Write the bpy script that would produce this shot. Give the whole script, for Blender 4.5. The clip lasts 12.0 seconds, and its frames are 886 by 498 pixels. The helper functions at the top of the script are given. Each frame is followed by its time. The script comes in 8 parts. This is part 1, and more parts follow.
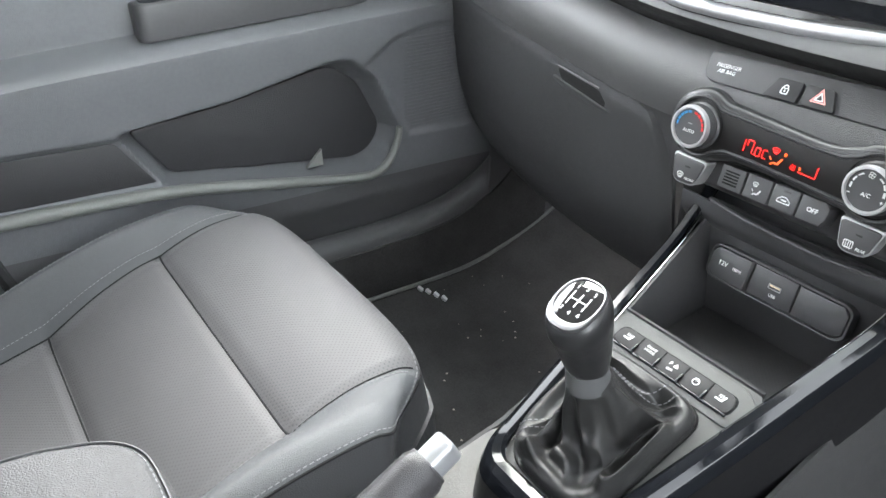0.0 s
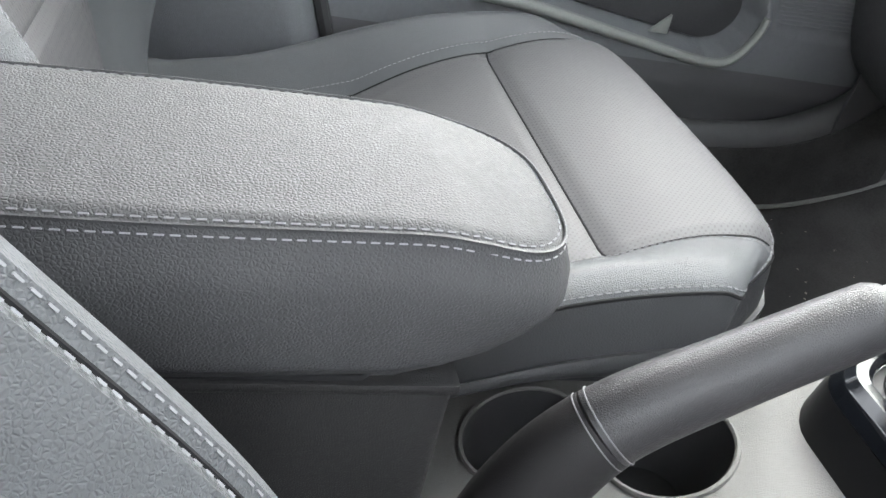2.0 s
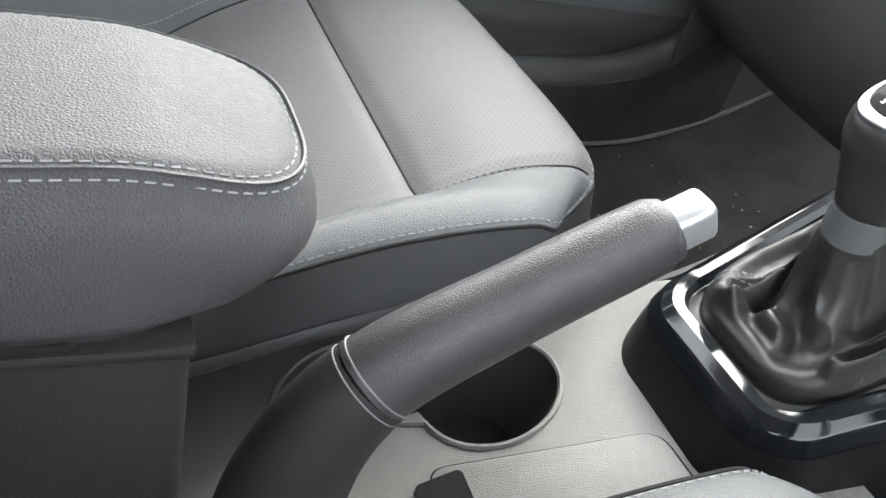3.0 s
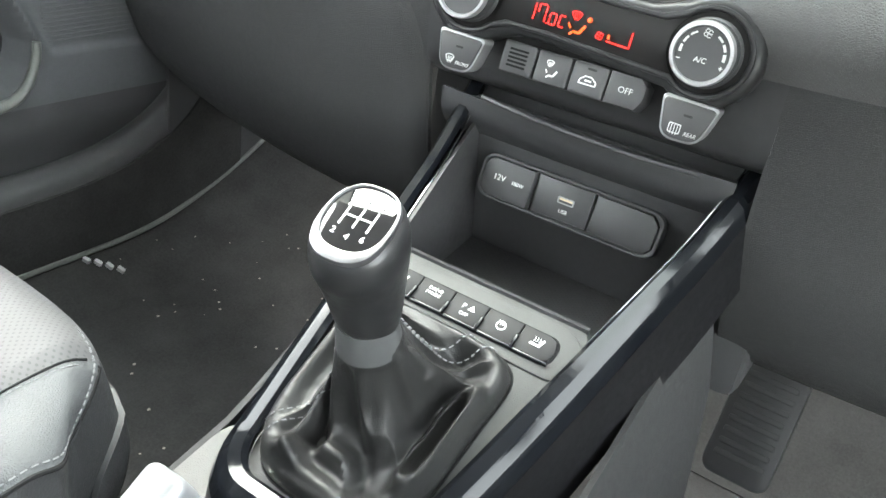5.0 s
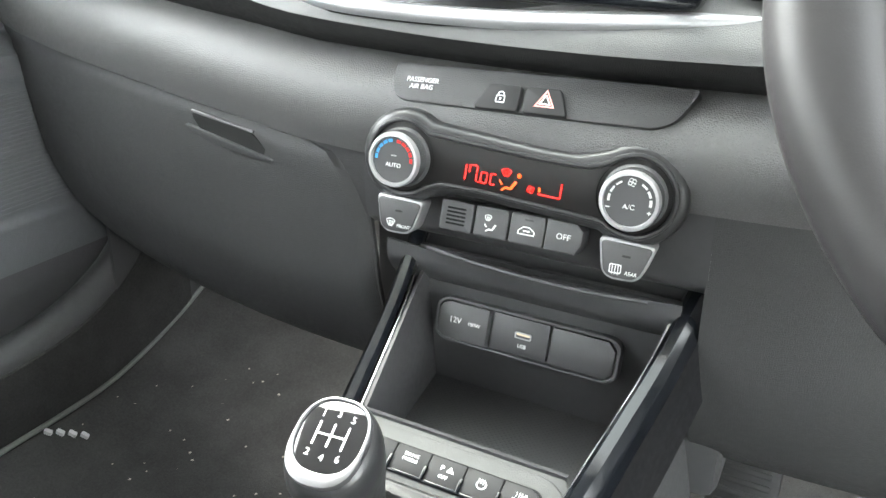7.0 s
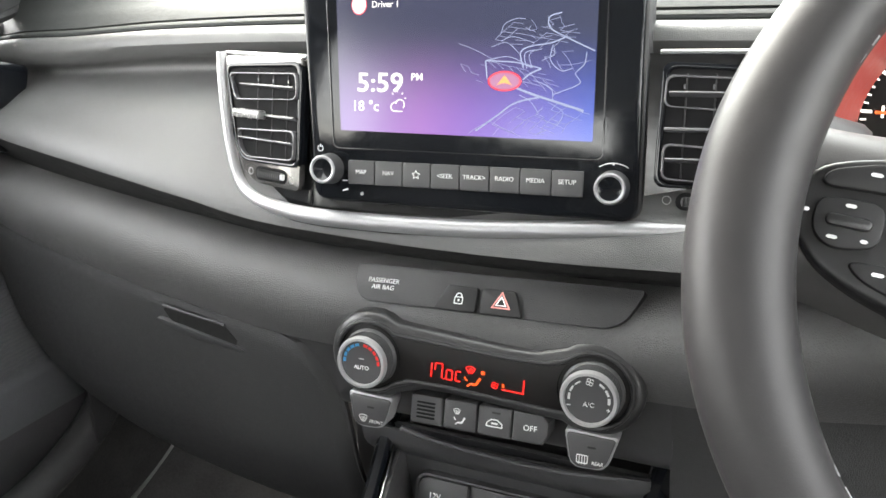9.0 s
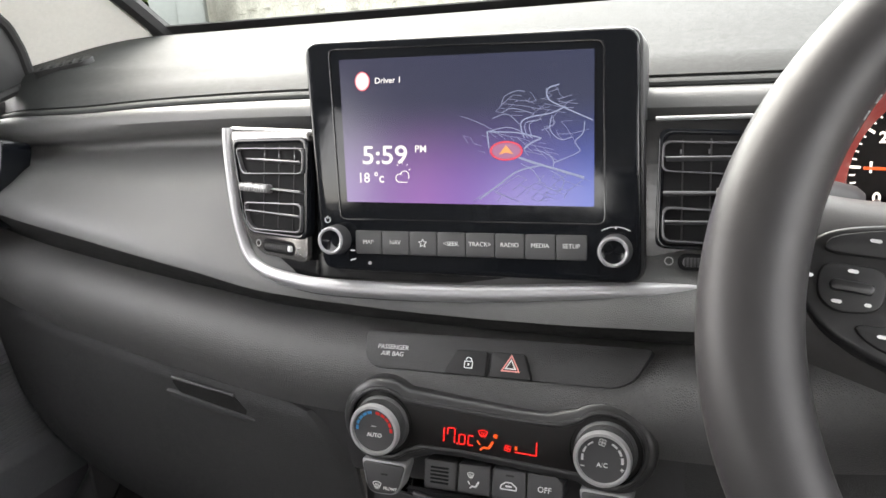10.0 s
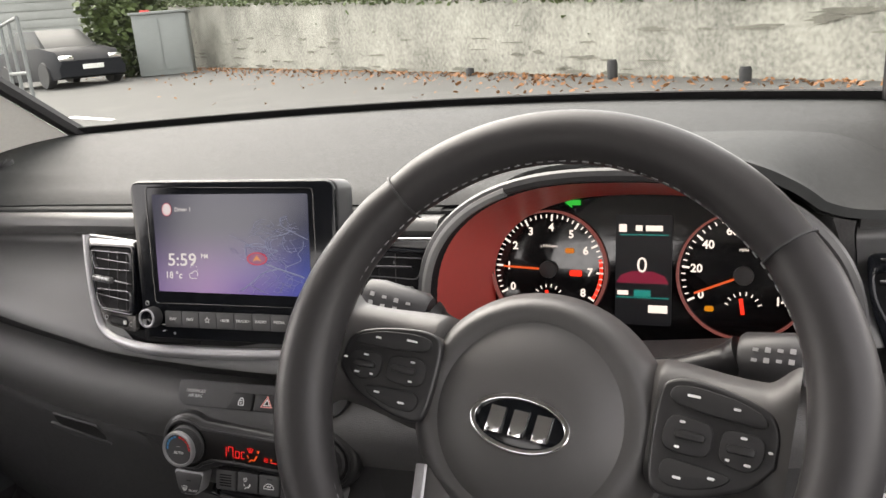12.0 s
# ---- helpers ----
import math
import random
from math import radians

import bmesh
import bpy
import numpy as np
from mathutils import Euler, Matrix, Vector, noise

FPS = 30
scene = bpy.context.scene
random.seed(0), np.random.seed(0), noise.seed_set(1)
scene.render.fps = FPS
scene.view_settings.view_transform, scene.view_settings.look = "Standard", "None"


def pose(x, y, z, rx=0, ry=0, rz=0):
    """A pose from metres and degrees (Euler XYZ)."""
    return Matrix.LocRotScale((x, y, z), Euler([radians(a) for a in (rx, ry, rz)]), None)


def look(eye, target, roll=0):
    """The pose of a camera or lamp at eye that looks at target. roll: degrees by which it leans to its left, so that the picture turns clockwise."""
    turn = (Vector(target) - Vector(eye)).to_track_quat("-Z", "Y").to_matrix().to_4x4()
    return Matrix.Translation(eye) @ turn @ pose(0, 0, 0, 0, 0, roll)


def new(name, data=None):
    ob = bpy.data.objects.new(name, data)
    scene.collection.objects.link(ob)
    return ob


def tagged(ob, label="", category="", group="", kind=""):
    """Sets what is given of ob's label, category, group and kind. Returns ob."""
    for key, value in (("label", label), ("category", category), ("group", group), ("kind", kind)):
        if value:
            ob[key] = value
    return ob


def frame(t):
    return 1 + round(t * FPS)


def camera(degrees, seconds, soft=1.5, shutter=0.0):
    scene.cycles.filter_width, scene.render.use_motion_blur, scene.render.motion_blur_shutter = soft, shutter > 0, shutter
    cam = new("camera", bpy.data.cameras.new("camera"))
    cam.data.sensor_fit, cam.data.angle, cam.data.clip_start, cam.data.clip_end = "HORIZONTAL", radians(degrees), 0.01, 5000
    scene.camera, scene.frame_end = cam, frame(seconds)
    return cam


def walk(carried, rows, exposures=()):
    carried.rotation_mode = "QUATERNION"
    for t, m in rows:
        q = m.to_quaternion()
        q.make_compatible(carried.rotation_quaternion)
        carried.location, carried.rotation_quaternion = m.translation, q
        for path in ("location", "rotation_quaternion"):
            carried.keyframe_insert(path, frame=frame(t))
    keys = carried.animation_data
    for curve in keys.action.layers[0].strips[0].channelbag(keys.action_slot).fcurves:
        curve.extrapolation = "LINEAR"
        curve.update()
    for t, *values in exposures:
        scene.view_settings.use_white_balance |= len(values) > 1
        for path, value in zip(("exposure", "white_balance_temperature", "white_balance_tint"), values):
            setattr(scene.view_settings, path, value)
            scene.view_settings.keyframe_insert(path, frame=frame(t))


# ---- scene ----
cam = camera(57.3, 12.0)
PATH = [
    (0, (0.352, -0.543, 1.036), (-1.111, 0.438, 0.089), 0.8),
    (0.5, (0.244, -0.566, 0.956), (-1.319, 0.249, 0.012), 2.6),
    (1, (0.26, -0.633, 0.881), (-1.371, -0.016, -0.099), 7.4),
    (1.5, (0.273, -0.646, 0.875), (-1.33, -0.108, -0.193), 11.5),
    (2, (0.267, -0.626, 0.865), (-1.312, -0.076, -0.232), 14.3),
    (2.5, (0.26, -0.585, 0.851), (-1.272, 0.066, -0.258), 15.2),
    (3, (0.252, -0.557, 0.845), (-1.195, 0.249, -0.277), 16.1),
    (3.5, (0.241, -0.518, 0.851), (-1.055, 0.514, -0.271), 16.1),
    (3.7, (0.235, -0.508, 0.851), (-0.977, 0.631, -0.259), 16.3),
    (5.3, (0.198, -0.453, 0.919), (-0.657, 1.104, 0.0), 7.1),
    (5.5, (0.194, -0.453, 0.93), (-0.663, 1.112, 0.026), 5.6),
    (6, (0.19, -0.455, 0.954), (-0.675, 1.13, 0.093), 3.4),
    (6.5, (0.19, -0.454, 0.953), (-0.669, 1.15, 0.123), 2.2),
    (7, (0.189, -0.444, 0.966), (-0.654, 1.182, 0.162), 1.3),
    (7.5, (0.191, -0.436, 0.98), (-0.62, 1.232, 0.232), 0.8),
    (7.7, (0.191, -0.431, 0.988), (-0.611, 1.25, 0.26), 0.3),
    (9.3, (0.193, -0.426, 1.066), (-0.615, 1.285, 0.419), -3.3),
    (9.5, (0.186, -0.435, 1.061), (-0.604, 1.303, 0.465), -3.3),
    (10, (0.186, -0.437, 1.076), (-0.62, 1.305, 0.516), -4.5),
    (10.5, (0.186, -0.439, 1.081), (-0.626, 1.303, 0.527), -5.0),
    (11, (0.189, -0.452, 1.081), (-0.666, 1.267, 0.522), -5.8),
    (11.5, (0.297, -0.515, 1.137), (-0.578, 1.202, 0.603), -6.1),
    (12, (0.475, -0.561, 1.178), (-0.312, 1.205, 0.668), -5.0),
]
EXPOSURES = [(0.0, 4.88, 6500, 8), (1.0, 4.92, 6450, 8), (2.5, 4.84, 6550, 8), (3.7, 4.84, 6600, 9), (5.3, 5.32, 6600, 2), (6.5, 5.42, 6650, 3), (7.7, 5.20, 6750, 5),
             (9.3, 4.2, 6950, 10), (10.5, 3.70, 7000, 14), (11.0, 3.55, 7050, 15), (11.5, 3.2, 7200, 16), (12.0, 3.05, 7250, 16)]
GLOW = 2 ** -3.7
walk(cam, [(t, look(eye, target, roll)) for t, eye, target, roll in PATH], EXPOSURES)

# ---- light ----
SKY = 0.12
world = bpy.data.worlds.new("overcast_sky")
scene.world = world
world.use_nodes = True
wn, wl = world.node_tree.nodes, world.node_tree.links
sky = wn.new("ShaderNodeTexSky")
sky.sky_type = "NISHITA"
sky.sun_disc = False
sky.sun_elevation, sky.sun_rotation = radians(48), radians(-60)
grey = wn.new("ShaderNodeHueSaturation")
grey.inputs["Saturation"].default_value = 0.18
wl.new(sky.outputs["Color"], grey.inputs["Color"])
wl.new(grey.outputs["Color"], wn["Background"].inputs["Color"])
wn["Background"].inputs["Strength"].default_value = SKY
sun = new("sun", bpy.data.lights.new("sun", "SUN"))
sun.data.energy, sun.data.angle, sun.data.color = 0.5, radians(60), (1.0, 0.97, 0.93)
sun.matrix_world = look((-6, 5, 9), (0, 0, 0.5))

# ---- materials ----


def node(nt, kind, **inputs):
    n = nt.nodes.new(kind)
    for k, v in inputs.items():
        n.inputs[k.replace("_", " ")].default_value = v
    return n


def mat(name, col, rough=0.5, metal=0.0, spec=0.5, cells=0.0, depth=0.0, fine=0.0, fine_depth=0.0, vary=0.12, vary_scale=9.0,
        coat=0.0, holes=0.0, rough_vary=0.06, weave=0.0):
    """A procedural surface: two scales of tint, a cell grain (leather, moulded plastic) and a fine noise relief."""
    m = bpy.data.materials.new(name)
    m.use_nodes = True
    nt = m.node_tree
    b = nt.nodes["Principled BSDF"]
    b.inputs["Roughness"].default_value = rough
    b.inputs["Metallic"].default_value = metal
    b.inputs["Specular IOR Level"].default_value = spec
    b.inputs["Coat Weight"].default_value = coat
    b.inputs["Coat Roughness"].default_value = 0.04
    tc = nt.nodes.new("ShaderNodeTexCoord")
    big = node(nt, "ShaderNodeTexNoise", Scale=vary_scale, Detail=4.0, Roughness=0.6)
    small = node(nt, "ShaderNodeTexNoise", Scale=vary_scale * 22, Detail=3.0, Roughness=0.6)
    nt.links.new(tc.outputs["Object"], big.inputs["Vector"])
    nt.links.new(tc.outputs["Object"], small.inputs["Vector"])
    add = nt.nodes.new("ShaderNodeMath")
    add.operation = "ADD"
    nt.links.new(big.outputs["Fac"], add.inputs[0])
    nt.links.new(small.outputs["Fac"], add.inputs[1])
    ramp = nt.nodes.new("ShaderNodeMapRange")
    ramp.inputs["From Min"].default_value, ramp.inputs["From Max"].default_value = 0.6, 1.4
    ramp.inputs["To Min"].default_value, ramp.inputs["To Max"].default_value = 1 - vary, 1 + vary
    nt.links.new(add.outputs[0], ramp.inputs["Value"])
    tint = nt.nodes.new("ShaderNodeVectorMath")
    tint.operation = "SCALE"
    tint.inputs[0].default_value = col[:3]
    nt.links.new(ramp.outputs["Result"], tint.inputs["Scale"])
    colour = tint.outputs["Vector"]
    rr = nt.nodes.new("ShaderNodeMapRange")
    rr.inputs["From Min"].default_value, rr.inputs["From Max"].default_value = 0.3, 0.7
    rr.inputs["To Min"].default_value, rr.inputs["To Max"].default_value = max(0.02, rough - rough_vary), rough + rough_vary
    nt.links.new(small.outputs["Fac"], rr.inputs["Value"])
    nt.links.new(rr.outputs["Result"], b.inputs["Roughness"])
    last = None
    if cells:
        warp = node(nt, "ShaderNodeTexNoise", Scale=cells * 0.6, Detail=1.0)
        nt.links.new(tc.outputs["Object"], warp.inputs["Vector"])
        mix = nt.nodes.new("ShaderNodeVectorMath")
        mix.operation = "MULTIPLY_ADD"
        nt.links.new(warp.outputs["Color"], mix.inputs[0])
        mix.inputs[1].default_value = (0.45 / cells,) * 3
        nt.links.new(tc.outputs["Object"], mix.inputs[2])
        vor = node(nt, "ShaderNodeTexVoronoi", Scale=cells)
        vor.feature = "DISTANCE_TO_EDGE"
        nt.links.new(mix.outputs["Vector"], vor.inputs["Vector"])
        cut = nt.nodes.new("ShaderNodeMapRange")
        cut.interpolation_type = "SMOOTHSTEP"
        cut.inputs["From Max"].default_value = 0.32
        nt.links.new(vor.outputs["Distance"], cut.inputs["Value"])
        last = node(nt, "ShaderNodeBump", Strength=1.0, Distance=depth)
        nt.links.new(cut.outputs["Result"], last.inputs["Height"])
    if fine:
        n = node(nt, "ShaderNodeTexNoise", Scale=fine, Detail=3.0, Roughness=0.65)
        nt.links.new(tc.outputs["Object"], n.inputs["Vector"])
        bump = node(nt, "ShaderNodeBump", Strength=1.0, Distance=fine_depth)
        nt.links.new(n.outputs["Fac"], bump.inputs["Height"])
        if last:
            nt.links.new(last.outputs["Normal"], bump.inputs["Normal"])
        last = bump
    if holes:
        # rows of small punched holes
        sc = nt.nodes.new("ShaderNodeVectorMath")
        sc.operation = "SCALE"
        sc.inputs["Scale"].default_value = 1 / holes
        turn = nt.nodes.new("ShaderNodeVectorRotate")
        turn.rotation_type = "Z_AXIS"
        turn.inputs["Angle"].default_value = radians(45)
        nt.links.new(tc.outputs["Object"], turn.inputs["Vector"])
        nt.links.new(turn.outputs["Vector"], sc.inputs[0])
        fr = nt.nodes.new("ShaderNodeVectorMath")
        fr.operation = "FRACTION"
        nt.links.new(sc.outputs["Vector"], fr.inputs[0])
        flat = nt.nodes.new("ShaderNodeVectorMath")
        flat.operation = "MULTIPLY"
        flat.inputs[1].default_value = (1, 1, 0)
        nt.links.new(fr.outputs["Vector"], flat.inputs[0])
        dist = nt.nodes.new("ShaderNodeVectorMath")
        dist.operation = "DISTANCE"
        dist.inputs[1].default_value = (0.5, 0.5, 0)
        nt.links.new(flat.outputs["Vector"], dist.inputs[0])
        pit = nt.nodes.new("ShaderNodeMapRange")
        pit.interpolation_type = "SMOOTHSTEP"
        pit.inputs["From Min"].default_value, pit.inputs["From Max"].default_value = 0.14, 0.3
        nt.links.new(dist.outputs["Value"], pit.inputs["Value"])
        bump = node(nt, "ShaderNodeBump", Strength=1.0, Distance=holes * 0.03)
        nt.links.new(pit.outputs["Result"], bump.inputs["Height"])
        if last:
            nt.links.new(last.outputs["Normal"], bump.inputs["Normal"])
        last = bump
        dark = nt.nodes.new("ShaderNodeMapRange")
        dark.inputs["To Min"].default_value = 0.72
        nt.links.new(pit.outputs["Result"], dark.inputs["Value"])
        sh = nt.nodes.new("ShaderNodeVectorMath")
        sh.operation = "SCALE"
        nt.links.new(colour, sh.inputs[0])
        nt.links.new(dark.outputs["Result"], sh.inputs["Scale"])
        colour = sh.outputs["Vector"]
    nt.links.new(colour, b.inputs["Base Color"])
    if last:
        nt.links.new(last.outputs["Normal"], b.inputs["Normal"])
    return m


def glow(name, col, strength=1.0):
    m = bpy.data.materials.new(name)
    m.use_nodes = True
    nt = m.node_tree
    b = nt.nodes["Principled BSDF"]
    b.inputs["Base Color"].default_value = (0.02, 0.02, 0.02, 1)
    b.inputs["Emission Color"].default_value = (*col, 1)
    b.inputs["Emission Strength"].default_value = strength
    return m


LEATHER = mat("leather", (0.070, 0.073, 0.077), 0.52, spec=0.38, cells=640, depth=0.00017, fine=380, fine_depth=0.00007, vary=0.10)
LEATHER_ARM = mat("armrest_leather", (0.050, 0.050, 0.052), 0.58, spec=0.28, cells=600, depth=0.00019, fine=300, fine_depth=0.00005, vary=0.10)
LEATHER_PERF = mat("perforated_leather", (0.080, 0.079, 0.082), 0.62, spec=0.36, fine=1500, fine_depth=0.00005, holes=0.0036, vary=0.08)
LEATHER_SIDE = mat("seat_side_vinyl", (0.032, 0.033, 0.035), 0.52, cells=500, depth=0.00010, vary=0.15)
LEATHER_BOOT = mat("gaiter_leather", (0.020, 0.020, 0.020), 0.36, cells=900, depth=0.00009, fine=260, fine_depth=0.00012, vary=0.15)
LEATHER_WHEEL = mat("wheel_leather", (0.030, 0.029, 0.030), 0.40, spec=0.30, fine=1400, fine_depth=0.00006, vary=0.08)
LEATHER_BRAKE = mat("handbrake_leather", (0.026, 0.025, 0.027), 0.44, cells=860, depth=0.00011, fine=500, fine_depth=0.00005, vary=0.1)
SLEEVE = mat("handbrake_sleeve_vinyl", (0.017, 0.016, 0.017), 0.58, spec=0.28, cells=1000, depth=0.00006, vary=0.12)
THREAD = mat("grey_thread", (0.21, 0.21, 0.22), 0.8, vary=0.1)
DASH_TOP = mat("dash_top_plastic", (0.034, 0.036, 0.036), 0.64, spec=0.20, cells=800, depth=0.00014, fine=300, fine_depth=0.00005, vary=0.08)
DASH_SATIN = mat("satin_dash_panel", (0.090, 0.090, 0.090), 0.36, cells=900, depth=0.0001, vary=0.06)
# dash plastic darkened to carry the shade under the lip and in the pull
DASH_SHADE = mat("shade_dark_dash_plastic", (0.018, 0.018, 0.018), 0.62, spec=0.25, cells=640, depth=0.00012, vary=0.10)
DASH_GRAIN = mat("grained_dash_plastic", (0.092, 0.091, 0.091), 0.44, cells=640, depth=0.00017, vary=0.10)
PLASTIC = mat("dark_grained_plastic", (0.070, 0.070, 0.072), 0.52, cells=640, depth=0.0002, vary=0.14)
KNEE = mat("knee_panel_plastic", (0.042, 0.042, 0.043), 0.55, cells=640, depth=0.00018, vary=0.14)
PLASTIC_SMOOTH = mat("smooth_black_plastic", (0.052, 0.052, 0.054), 0.40, fine=900, fine_depth=0.00003, vary=0.12)
CONSOLE = mat("console_plastic", (0.16, 0.158, 0.152), 0.48, cells=800, depth=0.0002, vary=0.10)
CONSOLE_PLATE = mat("console_plate_plastic", (0.060, 0.061, 0.060), 0.48, cells=900, depth=0.00010, vary=0.10)
DOOR_SKIN = mat("door_plastic", (0.116, 0.120, 0.126), 0.46, cells=520, depth=0.0002, vary=0.12)
# door plastic darkened to carry the shade of the recesses
DOOR_RECESS_SHADE = mat("shade_dark_door_recess", (0.030, 0.030, 0.032), 0.50, cells=420, depth=0.00025, vary=0.12)
DOOR_RIM = mat("door_pocket_rim", (0.17, 0.175, 0.165), 0.50, cells=700, depth=0.0002, vary=0.1)
PIANO = mat("piano_black", (0.006, 0.007, 0.009), 0.10, spec=0.34, fine=60, fine_depth=0.00002, vary=0.2, rough_vary=0.04)
RAIL_SIDE = mat("satin_black_side", (0.010, 0.010, 0.011), 0.42, spec=0.25, fine=700, fine_depth=0.00003, vary=0.12)
SILVER = mat("satin_silver", (0.40, 0.40, 0.41), 0.40, metal=0.55, vary=0.04, rough_vary=0.03)
DIAL_RING = mat("dial_ring_silver", (0.56, 0.56, 0.57), 0.34, metal=0.65, vary=0.04, rough_vary=0.03)
CHROME = mat("chrome", (0.84, 0.84, 0.84), 0.12, metal=1.0, vary=0.03, rough_vary=0.02)
CARPET = mat("black_carpet", (0.060, 0.059, 0.058), 0.95, spec=0.15, fine=900, fine_depth=0.0016, vary=0.35, vary_scale=16)
KNOB = mat("satin_knob", (0.020, 0.020, 0.021), 0.36, fine=900, fine_depth=0.00002, vary=0.1)
SWITCH = mat("switch_plastic", (0.022, 0.022, 0.023), 0.55, spec=0.3, fine=1200, fine_depth=0.00003, vary=0.08)
BOX_PLASTIC = mat("box_plastic", (0.015, 0.0145, 0.015), 0.58, spec=0.28, cells=800, depth=0.00012, vary=0.12)
SEAM_GREY = mat("grey_seam", (0.17, 0.17, 0.175), 0.7, vary=0.1)
COLLAR = mat("grey_collar_plastic", (0.090, 0.092, 0.094), 0.38, vary=0.05)
LOUVRE = mat("louvre_gloss_grey", (0.085, 0.085, 0.09), 0.20, coat=0.3, vary=0.05)
VENT_CHROME = mat("dark_chrome_bezel", (0.30, 0.29, 0.28), 0.20, metal=0.85, vary=0.05, rough_vary=0.03)
TAB_GREY = mat("gloss_tab_grey", (0.22, 0.22, 0.22), 0.28, metal=0.3, vary=0.05)
GLOSS_PANEL = mat("gloss_vent_panel", (0.012, 0.012, 0.013), 0.14, spec=0.4, vary=0.06)
CAP_METAL = mat("satin_cap_chrome", (0.25, 0.25, 0.26), 0.38, metal=0.9, vary=0.04, rough_vary=0.03)
BADGE = mat("gloss_badge", (0.010, 0.010, 0.011), 0.06, spec=0.6, coat=1.0, vary=0.05, rough_vary=0.01)
BUTTON_METAL = mat("satin_button_metal", (0.34, 0.35, 0.36), 0.34, metal=0.6, vary=0.04, rough_vary=0.04)
SEAM = mat("dark_seam", (0.012, 0.012, 0.013), 0.8, spec=0.15, vary=0.1)
RUBBER = mat("black_rubber", (0.020, 0.020, 0.021), 0.65, fine=700, fine_depth=0.0001, vary=0.1)
PILLAR = mat("pillar_fabric", (0.80, 0.785, 0.74), 0.85, fine=1600, fine_depth=0.0002, vary=0.06)
INK = mat("white_marking", (0.72, 0.72, 0.72), 0.55, vary=0.04)
INK_DIM = mat("grey_marking", (0.36, 0.36, 0.36), 0.6, vary=0.04)
BUTTON = mat("button_plastic", (0.062, 0.062, 0.064), 0.46, fine=1200, fine_depth=0.00003, vary=0.08)
GLASS_BLACK = mat("display_glass", (0.010, 0.010, 0.011), 0.10, coat=0.4, vary=0.05)
CLIMATE_SKIN = mat("satin_climate_housing", (0.030, 0.030, 0.031), 0.34, fine=900, fine_depth=0.00002, vary=0.08)
DISPLAY_SKIN = mat("dull_display_face", (0.012, 0.011, 0.011), 0.42, spec=0.3, vary=0.05)
RED_SEG = glow("red_segments", (1.0, 0.012, 0.008), 1.3 * GLOW)
AMBER_SEG = glow("amber_segments", (1.0, 0.10, 0.006), 1.1 * GLOW)

# ---- mesh helpers ----


def thing(name, loc, label, category, group="", kind=""):
    ob = new(name)
    ob.location = loc
    ob.empty_display_size = 0.02
    return tagged(ob, label, category, group, kind)


def part(name, bm, material, parent=None, label="", smooth=True, kind=""):
    """Links a bmesh (in world metres) as one mesh object, under a thing or under a part."""
    me = bpy.data.meshes.new(name)
    bmesh.ops.recalc_face_normals(bm, faces=bm.faces)
    bm.to_mesh(me)
    bm.free()
    me.materials.append(material)
    if smooth:
        me.polygons.foreach_set("use_smooth", [True] * len(me.polygons))
        me.set_sharp_from_angle(angle=radians(38))
    ob = new(name, me)
    if parent is not None:
        ob.parent = parent
        if parent.type == "EMPTY":
            ob.matrix_parent_inverse = Matrix.Translation(parent.location).inverted()
    return tagged(ob, label, kind=kind)


def lump(name, bm, material, label, category, kind="", group=""):
    return tagged(part(name, bm, material), label, category, group, kind)


def grid(fn, nu, nv, thick=0.0, wrap=False, keep=None):
    """A sheet fn(u, v), u and v from 0 to 1; thick: given a back, away from the normal."""
    bm = bmesh.new()
    rows = [[bm.verts.new(fn(i / nu, j / nv)) for j in range(nv + 1)] for i in range(nu if wrap else nu + 1)]
    for i in range(nu):
        for j in range(nv):
            if keep and not keep((i + 0.5) / nu, (j + 0.5) / nv):
                continue
            a, b = rows[i], rows[(i + 1) % len(rows)]
            bm.faces.new((a[j], b[j], b[j + 1], a[j + 1]))
    loose = [v for v in bm.verts if not v.link_faces]
    if loose:
        bmesh.ops.delete(bm, geom=loose, context="VERTS")
    if thick:
        bmesh.ops.recalc_face_normals(bm, faces=bm.faces)
        bmesh.ops.solidify(bm, geom=bm.faces[:], thickness=thick)
    return bm


def box(sx, sy, sz, r=0.0, m=None, seg=2, at=(0, 0, 0)):
    bm = bmesh.new()
    bmesh.ops.create_cube(bm, size=1.0)
    bmesh.ops.scale(bm, vec=(sx, sy, sz), verts=bm.verts)
    if r:
        bmesh.ops.bevel(bm, geom=bm.edges[:], offset=r, segments=seg, profile=0.5, affect="EDGES", clamp_overlap=True)
    bmesh.ops.translate(bm, vec=at, verts=bm.verts)
    if m is not None:
        bmesh.ops.transform(bm, matrix=m, verts=bm.verts)
    return bm


def prism(outline, z0, z1, r=0.0, m=None, seg=2):
    """A plate with the outline (x, y), from z0 to z1 (its face), its front edge rounded by r."""
    bm = bmesh.new()
    low = [bm.verts.new((x, y, z0)) for x, y in outline]
    f = bm.faces.new(low)
    up = bmesh.ops.extrude_face_region(bm, geom=[f])
    top = [v for v in up["geom"] if isinstance(v, bmesh.types.BMVert)]
    bmesh.ops.translate(bm, vec=(0, 0, z1 - z0), verts=top)
    if r:
        ts = set(top)
        edges = [e for e in bm.edges if e.verts[0] in ts and e.verts[1] in ts]
        bmesh.ops.bevel(bm, geom=edges, offset=r, segments=seg, profile=0.5, affect="EDGES", clamp_overlap=True)
    if m is not None:
        bmesh.ops.transform(bm, matrix=m, verts=bm.verts)
    return bm


